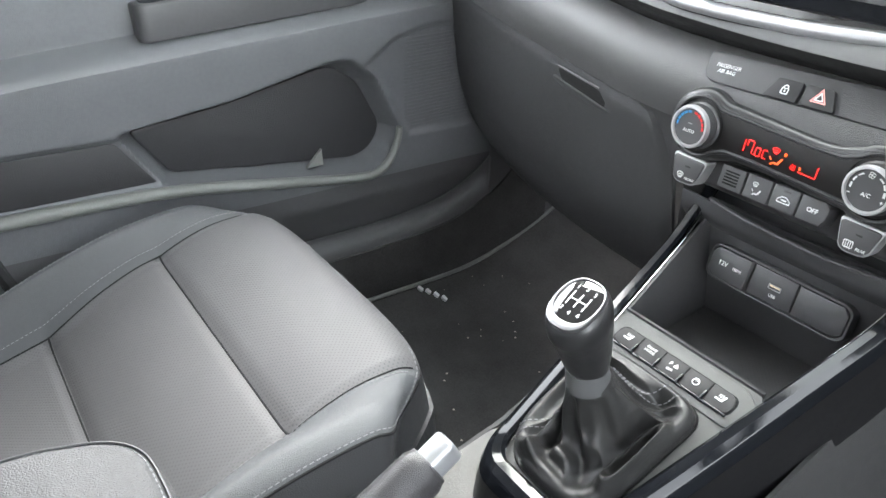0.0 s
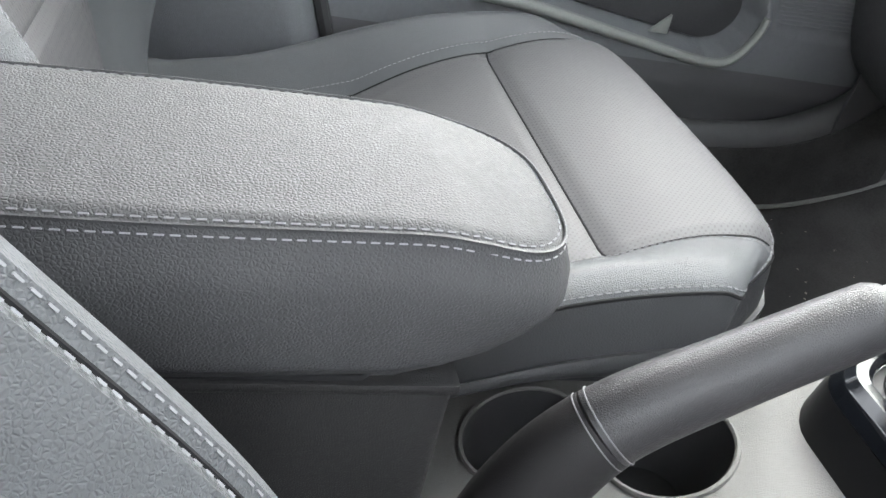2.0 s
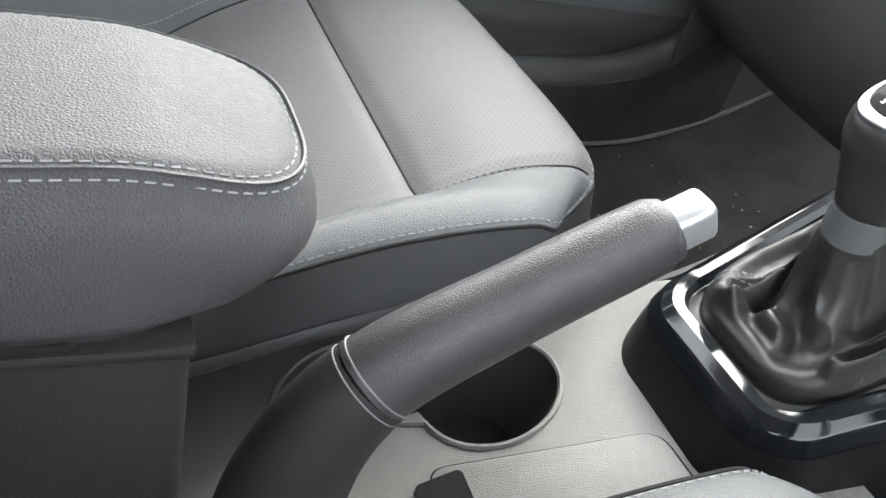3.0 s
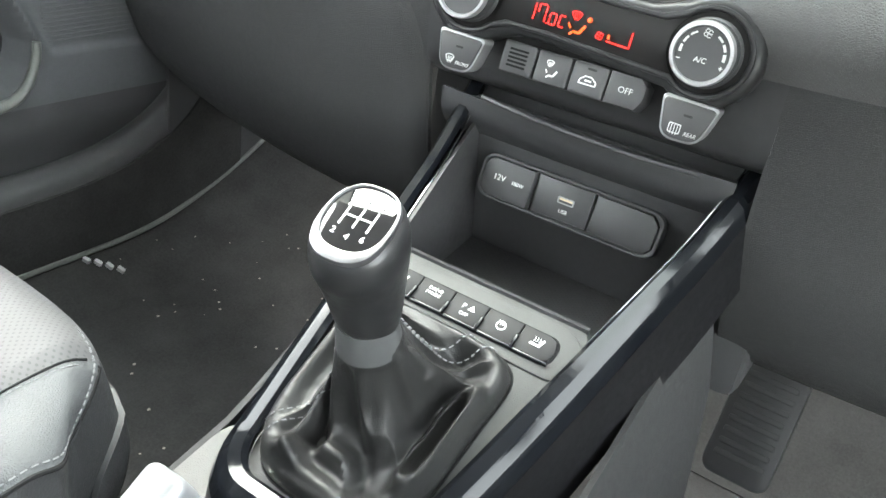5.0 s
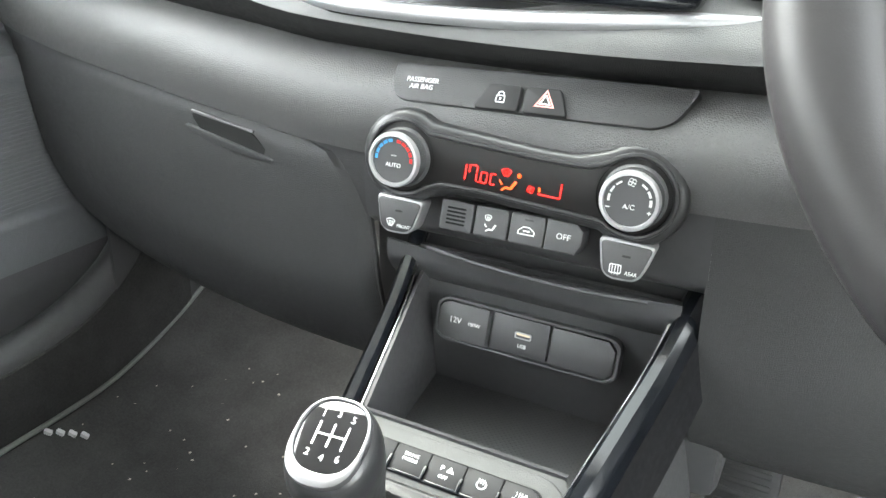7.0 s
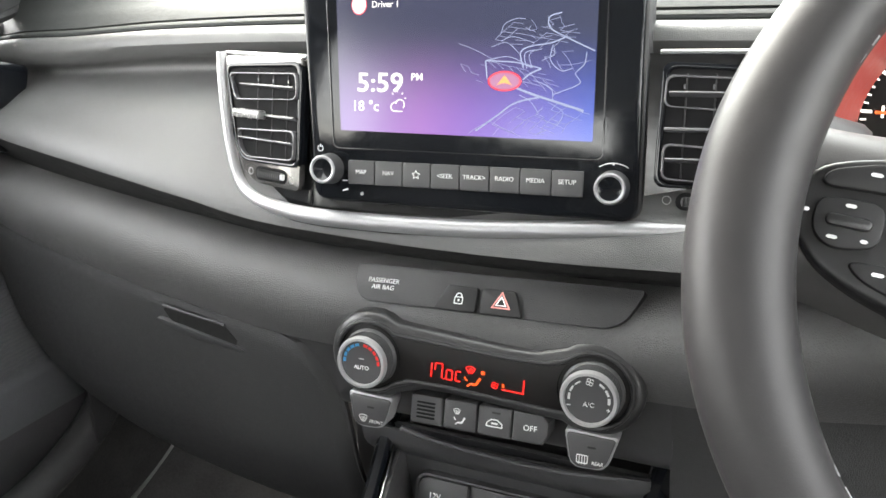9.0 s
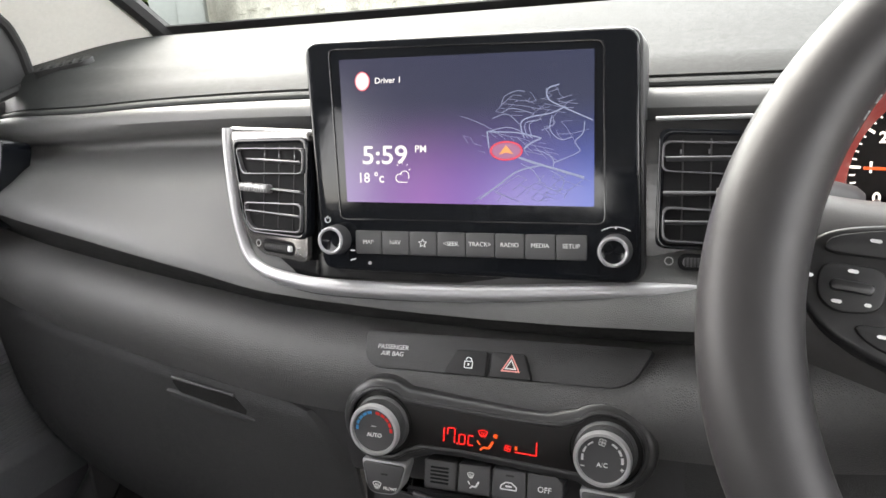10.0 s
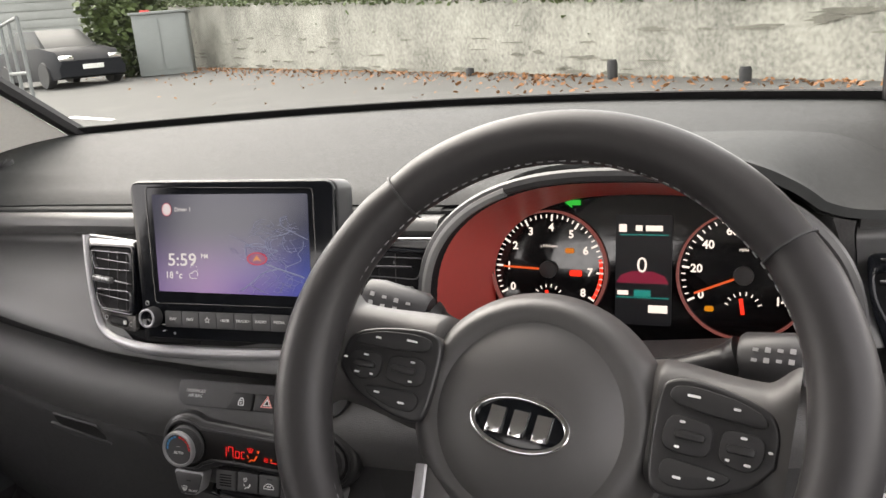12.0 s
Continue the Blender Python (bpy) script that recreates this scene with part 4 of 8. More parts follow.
def build_seat(mx, dy, label, back_dy=0.0, dz=0.0):
    """mx: the seat's middle; dy: how far it is slid forward."""
    seat = thing("car_seat", (mx, -0.45 + dy, 0.3), label, "car seat", "front seats")
    sgn = 1 if mx < 0 else -1

    def top(u, v):
        x, y = cushion_outline(u, v)
        z = cushion_z(x, y)
        du = min(u, 1 - u) * 2 / 0.3 * 0.068
        dv = (1 - v) * 0.575
        for d, r in ((du, 0.035), (dv, 0.045)):
            if d < r:
                z -= (r - math.sqrt(max(0.0, r * r - (r - d) ** 2))) * 0.8
        z -= 0.022 * max(0.0, 1 - du / 0.0076, 1 - dv / 0.0105)
        z -= 0.014 * smooth01(0.55, 1.0, abs(u * 2 - 1)) * smooth01(0.82, 1.0, v)
        return mx + sgn * x, y + dy, z + dz

    def in_panel(u, v):
        return abs(u * 2 - 1) < 0.7

    bands = (("front_panel", 0.708, 1.0), ("middle_panel", 0.470, 0.708), ("rear_panel", 0.0, 0.470))
    for nm, a, b in bands:
        part(nm, grid(top, 120, 110, keep=lambda u, v, a=a, b=b: in_panel(u, v) and a < v <= min(b, 0.982)), LEATHER_PERF, seat, "perforated grey leather insert")
    part("outer_bolster", grid(top, 120, 110, keep=lambda u, v: not in_panel(u, v) and 0.0167 < u < 0.5 and v < 0.982), LEATHER, seat)
    part("inner_bolster", grid(top, 120, 110, keep=lambda u, v: not in_panel(u, v) and 0.5 < u < 0.9833 and v < 0.982), LEATHER, seat)
    part("edge_band", grid(top, 120, 110, keep=lambda u, v: not (0.0167 < u < 0.9833 and v < 0.982)), LEATHER_SIDE, seat, "dark vinyl edge band")

    # skirt under the cushion
    rim = [(0.0, i / 40) for i in range(41)] + [(i / 40, 1.0) for i in range(1, 41)] + [(1.0, 1 - i / 40) for i in range(1, 41)]
    pts = [Vector(top(*q)) for q in rim]

    def skirt(u, v):
        p = pts[min(len(pts) - 1, int(round(u * (len(pts) - 1))))]
        c = Vector((mx, max(-0.70, min(-0.33, p.y - dy)) + dy, p.z))
        out = (p - c)
        out.z = 0
        out.normalize()
        inner = smooth01(0.62, 0.74, u)
        hem = min(0.43 + 0.080 * inner, p.z - 0.015)
        w = 0.003 * math.sin(math.pi * min(1, v * 1.8)) - 0.016 * smooth01(0.1, 0.6, v) - 0.090 * smooth01(0.6, 1.0, v)
        z = p.z + (hem - p.z) * min(1.0, v / 0.6) - 0.030 * smooth01(0.6, 1.0, v)
        return p.x + out.x * w, p.y + out.y * w, z
    part("side_valance", grid(skirt, 120, 20, thick=-0.004), LEATHER_SIDE, seat, "dark vinyl side")

    def edge_uv(i, n, du, dv):
        """A line round the cushion's edge, with rounded corners, from the inner back to the outer back."""
        k = i / n
        if k < 0.42:
            return 1 - du, 0.05 + (0.90 - dv) * k / 0.42
        if k > 0.58:
            return du, 0.05 + (0.90 - dv) * (1 - k) / 0.42
        a = math.pi * (k - 0.42) / 0.16
        c = math.cos(a)
        return 0.5 + (0.5 - du) * math.copysign(abs(c) ** 0.12, c), 0.95 - dv + 0.05 * abs(math.sin(a)) ** 0.28
    part("piping", tube([Vector(top(*edge_uv(i, 200, 0.0167, 0.0182))) + Vector((0, 0, 0.0002)) for i in range(201)], 0.0014, 6), SEAM, seat)
    part("stitching", stitches([Vector(top(*edge_uv(i, 700, 0.0235, 0.0245))) for i in range(701)], 0.0042, 0.0018, 0.0006, lift=(0, 0, 0.0006)), THREAD, seat, "grey thread")
    for vv in (0.7078, 0.4696):
        part("cross_seam", tube([Vector(top(0.15 + 0.70 * i / 40, vv)) + Vector((0, 0, 0.0002)) for i in range(41)], 0.0012, 6), SEAM, seat)
    for uu in (0.15, 0.85):
        part("side_seam", tube([Vector(top(uu, 0.12 + 0.845 * i / 60)) + Vector((0, 0, 0.0001)) for i in range(61)], 0.0010, 6), SEAM, seat)
    for uu in (0.866, 0.134):
        part("stitching", stitches([Vector(top(uu, 0.10 + 0.86 * i / 80)) for i in range(81)], 0.0036, 0.0018, 0.0004), THREAD, seat)

    # backrest: a padded sheet that leans back
    lean = radians(24 if back_dy == 0 else 31)
    upv, fwd = Vector((0, -math.sin(lean), math.cos(lean))), Vector((0, math.cos(lean), math.sin(lean)))
    base = Vector((mx, -0.735 + dy + back_dy, 0.46))

    def back_h(x, h):
        b = 0.085 * smooth01(0.15, 0.225, abs(x)) * (1 - 0.5 * smooth01(0.42, 0.6, h)) * (0.35 + 0.65 * smooth01(0.0, 0.16, h))
        z = 0.015 + b + 0.02 * math.exp(-((h - 0.17) / 0.12) ** 2)
        s = abs(abs(x) - 0.165)
        if s < 0.006:
            z -= 0.007 * (1 - (s / 0.006) ** 2)
        s = abs(abs(x) - 0.2195)
        if s < 0.004:
            z -= 0.004 * (1 - (s / 0.004) ** 2)
        for hh in (0.14, 0.30, 0.45):
            if abs(h - hh) < 0.006 and abs(x) < 0.165:
                z -= 0.006 * (1 - (abs(h - hh) / 0.006) ** 2)
        return z

    def back(u, v):
        h = 0.62 * v
        w = 0.272 - 0.06 * smooth01(0.36, 0.62, h) - 0.03 * smooth01(0.10, 0.0, h)
        x = (u * 2 - 1) * w
        z = back_h(x * 0.262 / w, h)
        d = min(u, 1 - u) * 2 * w
        if d < 0.05:
            z -= (0.05 - math.sqrt(max(0, 0.0025 - (0.05 - d) ** 2))) * 1.2
        p = base + upv * h + fwd * z
        return p.x + sgn * x, p.y, p.z

    inb = lambda u, v: abs(u * 2 - 1) * 0.262 < 0.165
    part("back_insert", grid(back, 110, 100, keep=inb), LEATHER_PERF, seat)
    part("back_bolster", grid(back, 110, 100, keep=lambda u, v: not inb(u, v) and u > 0.5), LEATHER, seat)
    part("back_bolster", grid(back, 110, 100, keep=lambda u, v: not inb(u, v) and u < 0.5), LEATHER, seat)
    part("back_shell", box(0.46, 0.06, 0.60, 0.03, Matrix.Translation(base + upv * 0.30 - fwd * 0.055) @ pose(0, 0, 0, math.degrees(lean), 0, 0), seg=3), LEATHER_SIDE, seat)
    part("back_seam", tube([Vector(back(0.5 + 0.5 * 0.2195 / 0.262, 0.03 + 0.8 * i / 80)) for i in range(81)], 0.0011, 6, up=(0, 1, 0)), SEAM, seat)
    for k, off in ((1, 0.0042), (1, -0.0042)):
        uu = 0.5 + 0.5 * (0.2195 + off * 0.75) / 0.262
        part("stitching", stitches([Vector(back(uu, 0.03 + 0.8 * i / 120)) for i in range(121)], 0.0034, 0.0016, 0.0005, lift=(0, 0.0005, 0.0003), up=(0, 1, 0.4)), THREAD, seat)
    part("headrest", box(0.26, 0.09, 0.17, 0.035, Matrix.Translation(base + upv * 0.74) @ pose(0, 0, 0, 20, 0, 0), seg=3), LEATHER, seat)
    for px in (-0.06, 0.06):
        part("headrest_post", tube([base + upv * 0.58 + Vector((px, 0, 0)), base + upv * 0.70 + Vector((px, 0, 0))], 0.006), CHROME, seat)
    return seat


build_seat(-0.350, 0.0, "grey-black perforated leather passenger seat with stitched bolsters")
build_seat(0.352, 0.0, "grey-black perforated leather driver's seat with stitched bolsters", 0.12, 0.011)

# ---- centre console ----
console = thing("centre_console", (0, -0.3, 0.3), "grey moulded plastic centre console with cup holders", "console")
RIGHT = (1, 0, 0)


def top_z(y):
    return 0.470 + 0.40 * (y + 0.36)


def cup_loop(n=56):
    """A figure of two overlapping round cups."""
    a, b, r = Vector((-0.062, -0.321)), Vector((-0.101, -0.404)), 0.0435
    d = (b - a)
    pts = []
    ang0 = math.atan2(d.y, d.x)
    half = math.acos(d.length / 2 / r) if d.length < 2 * r else 0.0
    half = max(half, 0.62)
    for k in range(n // 2 + 1):
        t = ang0 + half + (2 * math.pi - 2 * half) * k / (n // 2)
        pts.append((a.x + r * math.cos(t), a.y + r * math.sin(t)))
    for k in range(n // 2 + 1):
        t = ang0 + math.pi + half + (2 * math.pi - 2 * half) * k / (n // 2)
        pts.append((b.x + r * math.cos(t), b.y + r * math.sin(t)))
    return pts


def holed(outer, hole, zf):
    bm = bmesh.new()
    edges = []
    for loop in (outer, hole):
        vs = [bm.verts.new((x, y, 0)) for x, y in loop]
        edges += [bm.edges.new((vs[i], vs[(i + 1) % len(vs)])) for i in range(len(vs))]
    bmesh.ops.triangle_fill(bm, use_beauty=True, edges=edges, normal=(0, 0, 1))
    for v in bm.verts:
        v.co.z = zf(v.co.x, v.co.y)
    return bm


outer = soft_poly([(0.116, -0.63), (0.116, -0.17), (-0.098, -0.17), (-0.110, -0.265), (-0.150, -0.350), (-0.168, -0.415), (-0.168, -0.63)], 0.02, 5)
cup = cup_loop()
part("top_panel", holed(outer, cup, lambda x, y: top_z(y)), CONSOLE, console, "pale grey grained top panel")
nc = len(cup)


def cup_wall(u, v):
    x, y = cup[int(round(u * nc)) % nc]
    cx, cy = -0.082, -0.362
    k = 1 - 0.10 * v
    return cx + (x - cx) * k, cy + (y - cy) * k, top_z(y) + 0.0005 - 0.075 * v


part("cup_well", grid(cup_wall, nc, 10, wrap=True), PLASTIC_SMOOTH, console, "dark cup holder well")
fl = bmesh.new()
fl.faces.new([fl.verts.new((-0.082 + (x + 0.082) * 0.9, -0.362 + (y + 0.362) * 0.9, top_z(y) - 0.0745)) for x, y in cup])
part("cup_floor", fl, RUBBER, console)
part("cup_lip", tube([(x, y, top_z(y) + 0.0008) for x, y in cup], 0.0022, 6, closed=True), CONSOLE, console)
part("cup_tongue", box(0.022, 0.036, 0.006, 0.0025, Matrix.Translation((-0.054, -0.376, top_z(-0.376) - 0.006)) @ pose(0, 0, 0, 20, 0, 15)), CONSOLE, console)
# pad beside the handbrake
pad = plane_at((0.030, -0.312, top_z(-0.312) + 0.001), (1, 0, 0), (0, 1, 0.40))
pad_line = [(-0.019, 0.070), (0.032, 0.072), (0.035, -0.066), (-0.051, -0.066)]
part("tray_pad", prism(soft_poly(pad_line, 0.013, 6), -0.003, 0.0022, 0.001, pad), CONSOLE, console, "textured flat tray pad")
part("tray_groove", prism(soft_poly([(x * 1.035 + 0.0004, y * 1.02) for x, y in pad_line], 0.014, 6), -0.002, 0.0009, 0, pad), SEAM, console)
part("tray_notch", prism(rrect(0.026, 0.030, 0.004, 4, -0.030, -0.062), -0.002, 0.0028, 0, pad), SEAM, console)
part("brake_slot", prism(rrect(0.040, 0.10, 0.012, 4), -0.002, 0.0032, 0, plane_at((0.030, -0.435, top_z(-0.435)), (1, 0, 0), (0, 1, 0.40))), RUBBER, console)
for sx in (-1, 1):
    def side(u, v, sx=sx):
        y = -0.63 + 0.70 * u
        zt = top_z(y) if y < -0.22 else top_z(-0.22) + 0.42 * (y + 0.22)
        xt = 0.116 if sx > 0 else ramp1([(-0.63, 0.168), (-0.415, 0.168), (-0.350, 0.150), (-0.265, 0.110), (-0.17, 0.098), (0.1, 0.116)], y)
        return sx * (xt + 0.012 * smooth01(0, 0.3, v) + 0.03 * v), y, zt - 0.001 + (0.30 - zt) * v
    part("side_panel", grid(side, 40, 12, thick=0.004 * sx), KNEE, console)

# ---- gear surround with piano black rails ----
surround = thing("gear_surround", (0, -0.15, 0.5), "piano black gear lever surround with bright inner trim line", "console trim")


def rail_x(y, side=1):
    return 0.051 + (0.228 if side > 0 else 0.142) * (y + 0.215)


def rail_z(y):
    return 0.566 + 0.527 * (y + 0.215)


def rail_loop():
    """Plan of the surround's inner edge: back corners rounded, open to the dash in front."""
    ys = [0.105 - 0.30 * i / 26 for i in range(27)]
    turn = [math.pi / 2 * i / 8 for i in range(1, 9)]
    left = [(-rail_x(y, -1), y) for y in ys] + [(-rail_x(-0.195, -1) + 0.0185 * (1 - math.cos(a)), -0.195 - 0.022 * math.sin(a)) for a in turn]
    right = [(rail_x(y, 1), y) for y in ys] + [(rail_x(-0.195, 1) - 0.0185 * (1 - math.cos(a)), -0.195 - 0.022 * math.sin(a)) for a in turn]
    return left + right[::-1]


RL = rail_loop()


def rail_section(u, v):
    i = min(len(RL) - 1, int(round(u * (len(RL) - 1))))
    x, y = RL[i]
    a, b = RL[max(0, i - 1)], RL[min(len(RL) - 1, i + 1)]
    d = Vector((b[0] - a[0], b[1] - a[1]))
    d.normalize()
    n = Vector((-d.y, d.x))
    if n.dot(Vector((x, y + 0.08))) < 0:
        n = -n
    z = rail_z(y) + 0.02 * smooth01(0.0, 0.105, y)
    prof = [(0.0, 0.0), (0.003, 0.0022), (0.008, 0.0015), (0.013, -0.004), (0.0165, -0.014), (0.0195, -0.034), (0.022, -0.056), (0.024, -0.075)]
    k = v * (len(prof) - 1)
    s = min(int(k), len(prof) - 2)
    o, h = (prof[s][c] + (prof[s + 1][c] - prof[s][c]) * (k - s) for c in (0, 1))
    w = 0.70 + 0.30 * smooth01(0.02, -0.15, y)
    return x + n.x * o * w, y + n.y * o * w, z + h


part("rail", grid(rail_section, len(RL) - 1, 42, thick=-0.003, keep=lambda u, v: v < 0.56), PIANO, surround, "glossy piano black rail")
part("rail_skirt", grid(rail_section, len(RL) - 1, 42, thick=-0.003, keep=lambda u, v: v > 0.56), RAIL_SIDE, surround, "satin black lower side")
part("bright_line", tube([Vector((x * 0.965, y + 0.001, rail_z(y) + 0.02 * smooth01(0.0, 0.105, y) - 0.0008)) for x, y in RL], 0.0009, 8), CHROME, surround, "thin chrome line")
PL = plane_at((0, -0.15, 0.598), RIGHT, (0, 1, 0.53))
plate = [(-0.047, -0.0745), (0.047, -0.0745), (0.0515, -0.070), (0.083, 0.092), (0.076, 0.103), (-0.064, 0.103), (-0.072, 0.092), (-0.0515, -0.070)]
part("boot_plate", prism(plate, -0.006, 0.0, 0.002, PL), CONSOLE_PLATE, surround, "dark grey plate round the gaiter")

# ---- switch row in front of the gear lever ----
switches = thing("switch_row", (0, -0.085, 0.62), "row of five black console switches with white symbols", "switch panel")
part("bezel", prism(soft_poly([(-0.0655, 0.0600), (0.0790, 0.0600), (0.0845, 0.0860), (0.0700, 0.0970), (-0.0600, 0.0970), (-0.0690, 0.0880)], 0.010, 6), -0.004, 0.0018, 0.0015, PL), CONSOLE_PLATE, switches)
part("well", prism(rrect(0.1265, 0.0205, 0.0075, 6, 0.0067, 0.0768), 0.0, 0.0021, 0.0002, PL), SEAM, switches)
BX = [-0.0431, -0.0182, 0.0067, 0.0316, 0.0565]
for k, bx in enumerate(BX):
    w = 0.0243
    x0, x1, y0, y1 = bx - w / 2, bx + w / 2, 0.0690, 0.0862
    o = [(x0, y0), (x1, y0), (x1, y1), (x0, y1)]
    if k in (0, 4):
        d = 1 if k else -1
        end, inn = (x1, x0) if k else (x0, x1)
        o = [(inn, y0), (end - d * 0.0040, y0), (end - d * 0.0010, y0 + 0.0020), (end, y0 + 0.0060), (end, y1 - 0.0075), (end - d * 0.0022, y1 - 0.0022), (end - d * 0.0075, y1), (inn, y1)]
    sw = part("switch", prism(o, 0.0012, 0.0034, 0.0007, PL), SWITCH, switches)
    part("sill", box(w * 0.98, 0.0022, 0.0016, 0.0005, PL @ Matrix.Translation((bx, 0.0680, 0.0030))), PIANO, sw)
    if k:
        part("divider", prism(rrect(0.0022, 0.0105, 0.0010, 3, x0 - 0.0004, 0.0722), 0.002, 0.0052, 0.0007, PL), PIANO, switches)
    f = PL @ Matrix.Translation((bx, 0.0780, 0.0036)) @ Matrix.Diagonal((0.85, 0.78, 1, 1))
    if k == 1:
        writing("lettering", "DRIVE\nMODE", 0.0044, f @ Matrix.Translation((0, 0.0015, 0)), INK, sw, space=1.05)
    elif k == 2:
        writing("lettering", "P", 0.0062, f @ Matrix.Translation((-0.003, 0.002, 0)), INK, sw)
        part("symbol", prism([(0.001, 0.0), (0.007, 0.0), (0.0035, 0.005)], 0, 0.0003, 0, f), INK, sw)
        writing("lettering", "OFF", 0.0042, f @ Matrix.Translation((0, -0.005, 0)), INK, sw)
    else:
        if k == 3:
            part("symbol", ring(oval(0.004, 0.004, 20), oval(0.003, 0.003, 20), 0, 0.0003, f), INK, sw, "heated wheel symbol")
        else:
            part("symbol", prism([(-0.005, -0.003), (0.003, -0.003), (0.005, 0.004), (0.0035, 0.0045), (0.0015, -0.001), (-0.005, -0.001)], 0, 0.0003, 0, f), INK, sw, "heated seat symbol")
        for j in range(3):
            part("symbol", tube([f @ Vector((-0.003 + j * 0.002, 0.0005, 0.0002)), f @ Vector((-0.0025 + j * 0.002, 0.0025, 0.0002)), f @ Vector((-0.003 + j * 0.002, 0.0045, 0.0002))], 0.0003, 4), INK, sw)


# ---- open bin with power sockets ----
bin_ = thing("storage_bin", (0, 0.0, 0.58), "open black storage bin under the climate controls", "storage bin")
part("floor_mat", prism([(-0.069, -0.062), (0.080, -0.062), (0.103, 0.066), (-0.085, 0.066)], 0.596, 0.602, 0.002), mat("ribbed_rubber_mat", (0.050, 0.050, 0.051), 0.6, holes=0.0032, vary=0.15), bin_, "finely dimpled rubber mat")
for sx in (-1, 1):
    part("side_wall", grid(lambda u, v, sx=sx: (sx * (rail_x(-0.065 + 0.135 * u, sx) - 0.004 - 0.006 * (1 - v)), -0.065 + 0.135 * u, 0.596 + (rail_z(-0.065 + 0.135 * u) - 0.598) * v), 16, 8, thick=-0.003 * sx), PLASTIC_SMOOTH, bin_)
part("back_wall", grid(lambda u, v: (-0.092 + 0.202 * u, 0.068 - 0.012 * v, 0.596 + 0.125 * v), 12, 8, thick=0.004), PLASTIC_SMOOTH, bin_)
part("front_wall", grid(lambda u, v: (-0.068 + 0.146 * u, -0.062, 0.597 + 0.050 * v), 12, 6, thick=0.003), PLASTIC_SMOOTH, bin_)
part("shelf_lip", grid(lambda u, v: (-0.112 + 0.224 * u, 0.044 + 0.014 * v - 0.006 * math.sin(math.pi * v) - 0.008 * (1 - (2 * u - 1) ** 2) * (1 - v), 0.7235 - 0.034 * v), 30, 12, thick=0.003), PLASTIC_SMOOTH, bin_, "dark shelf over the bin")
part("gloss_edge", tube(spline([(-0.075, 0.040, 0.7260), (-0.045, 0.035, 0.7250), (0.0, 0.033, 0.7235), (0.045, 0.034, 0.7225), (0.09, 0.042, 0.7215)], 24), 0.0022, 8), PLASTIC_SMOOTH, bin_)
SKT = plane_at((0.004, 0.046, 0.6680), (1, 0.0, 0.0), (0, 0.30, 1))
SK = SKT @ Matrix.Diagonal((0.95, 0.74, 1, 1))
sockets = thing("socket_panel", (0.003, 0.046, 0.64), "black power socket panel with 12V outlet cover and USB port", "socket panel")
part("bezel", ring(rrect(0.152, 0.046, 0.012, 6), rrect(0.146, 0.040, 0.010, 6), -0.006, 0.004, SK, 0.001), PLASTIC_SMOOTH, sockets)
part("back_plate", prism(rrect(0.147, 0.041, 0.010, 6), -0.008, -0.001, 0, SK), PLASTIC_SMOOTH, sockets)
cov = part("socket_cover", prism([(-0.073, 0.010), (-0.070, 0.0165), (-0.064, 0.0195), (-0.029, 0.0195), (-0.029, -0.0195), (-0.066, -0.0195), (-0.073, -0.013)], -0.001, 0.006, 0.0025, SK), BUTTON, sockets, "hinged socket cover")
writing("lettering", "12V", 0.0064, SKT @ Matrix.Translation((-0.054, 0.001, 0.0067)), INK, cov)
writing("lettering", "180W", 0.0040, SKT @ Matrix.Translation((-0.0385, 0.0004, 0.0067)), INK, cov)
usb = part("usb_plate", prism([(-0.0265, 0.019), (0.020, 0.019), (0.0205, -0.017), (-0.0255, -0.0185)], -0.001, 0.003, 0.001, SK), PLASTIC_SMOOTH, sockets)
part("port", ring(rrect(0.0135, 0.0065, 0.001, 2, 0, 0.002), rrect(0.0115, 0.0045, 0.0006, 2, 0, 0.002), 0.0028, 0.004, SK), SILVER, usb, "metal USB port")
part("tongue", prism(rrect(0.011, 0.0022, 0.0004, 1, 0, 0.0032), 0.002, 0.0035, 0, SK), mat("ivory_plastic", (0.7, 0.6, 0.42), 0.5), usb)
writing("lettering", "USB", 0.0040, SKT @ Matrix.Translation((0, -0.0065, 0.0032)), INK, usb)
part("blank", prism([(0.0225, 0.0185), (0.066, 0.0185), (0.072, 0.010), (0.072, -0.012), (0.067, -0.0185), (0.0225, -0.017)], -0.001, 0.0035, 0.0012, SK), BUTTON, sockets)

# ---- gear lever ----
gear = thing("gear_lever", (0, -0.18, 0.57), "black six-speed gear lever with leather gaiter and chrome cap ring", "gear lever")
NECK, CAP = Vector((0.0, -0.173, 0.662)), Vector((0.004, -0.196, 0.733))


PROFILE = [(0, 0.0), (0.05, 0.0065), (0.13, 0.0130), (0.24, 0.0145), (0.36, 0.0085), (0.46, 0.0055), (0.56, 0.0090), (0.68, 0.0200), (0.82, 0.0330), (1, 0.0465)]
REACH = [(0, 0.0), (0.05, 0.012), (0.13, 0.075), (0.24, 0.21), (0.36, 0.38), (0.46, 0.52), (0.56, 0.66), (0.68, 0.80), (0.82, 0.91), (1, 1.0)]


def turned(a, b):
    return math.atan2(math.sin(a - b), math.cos(a - b))


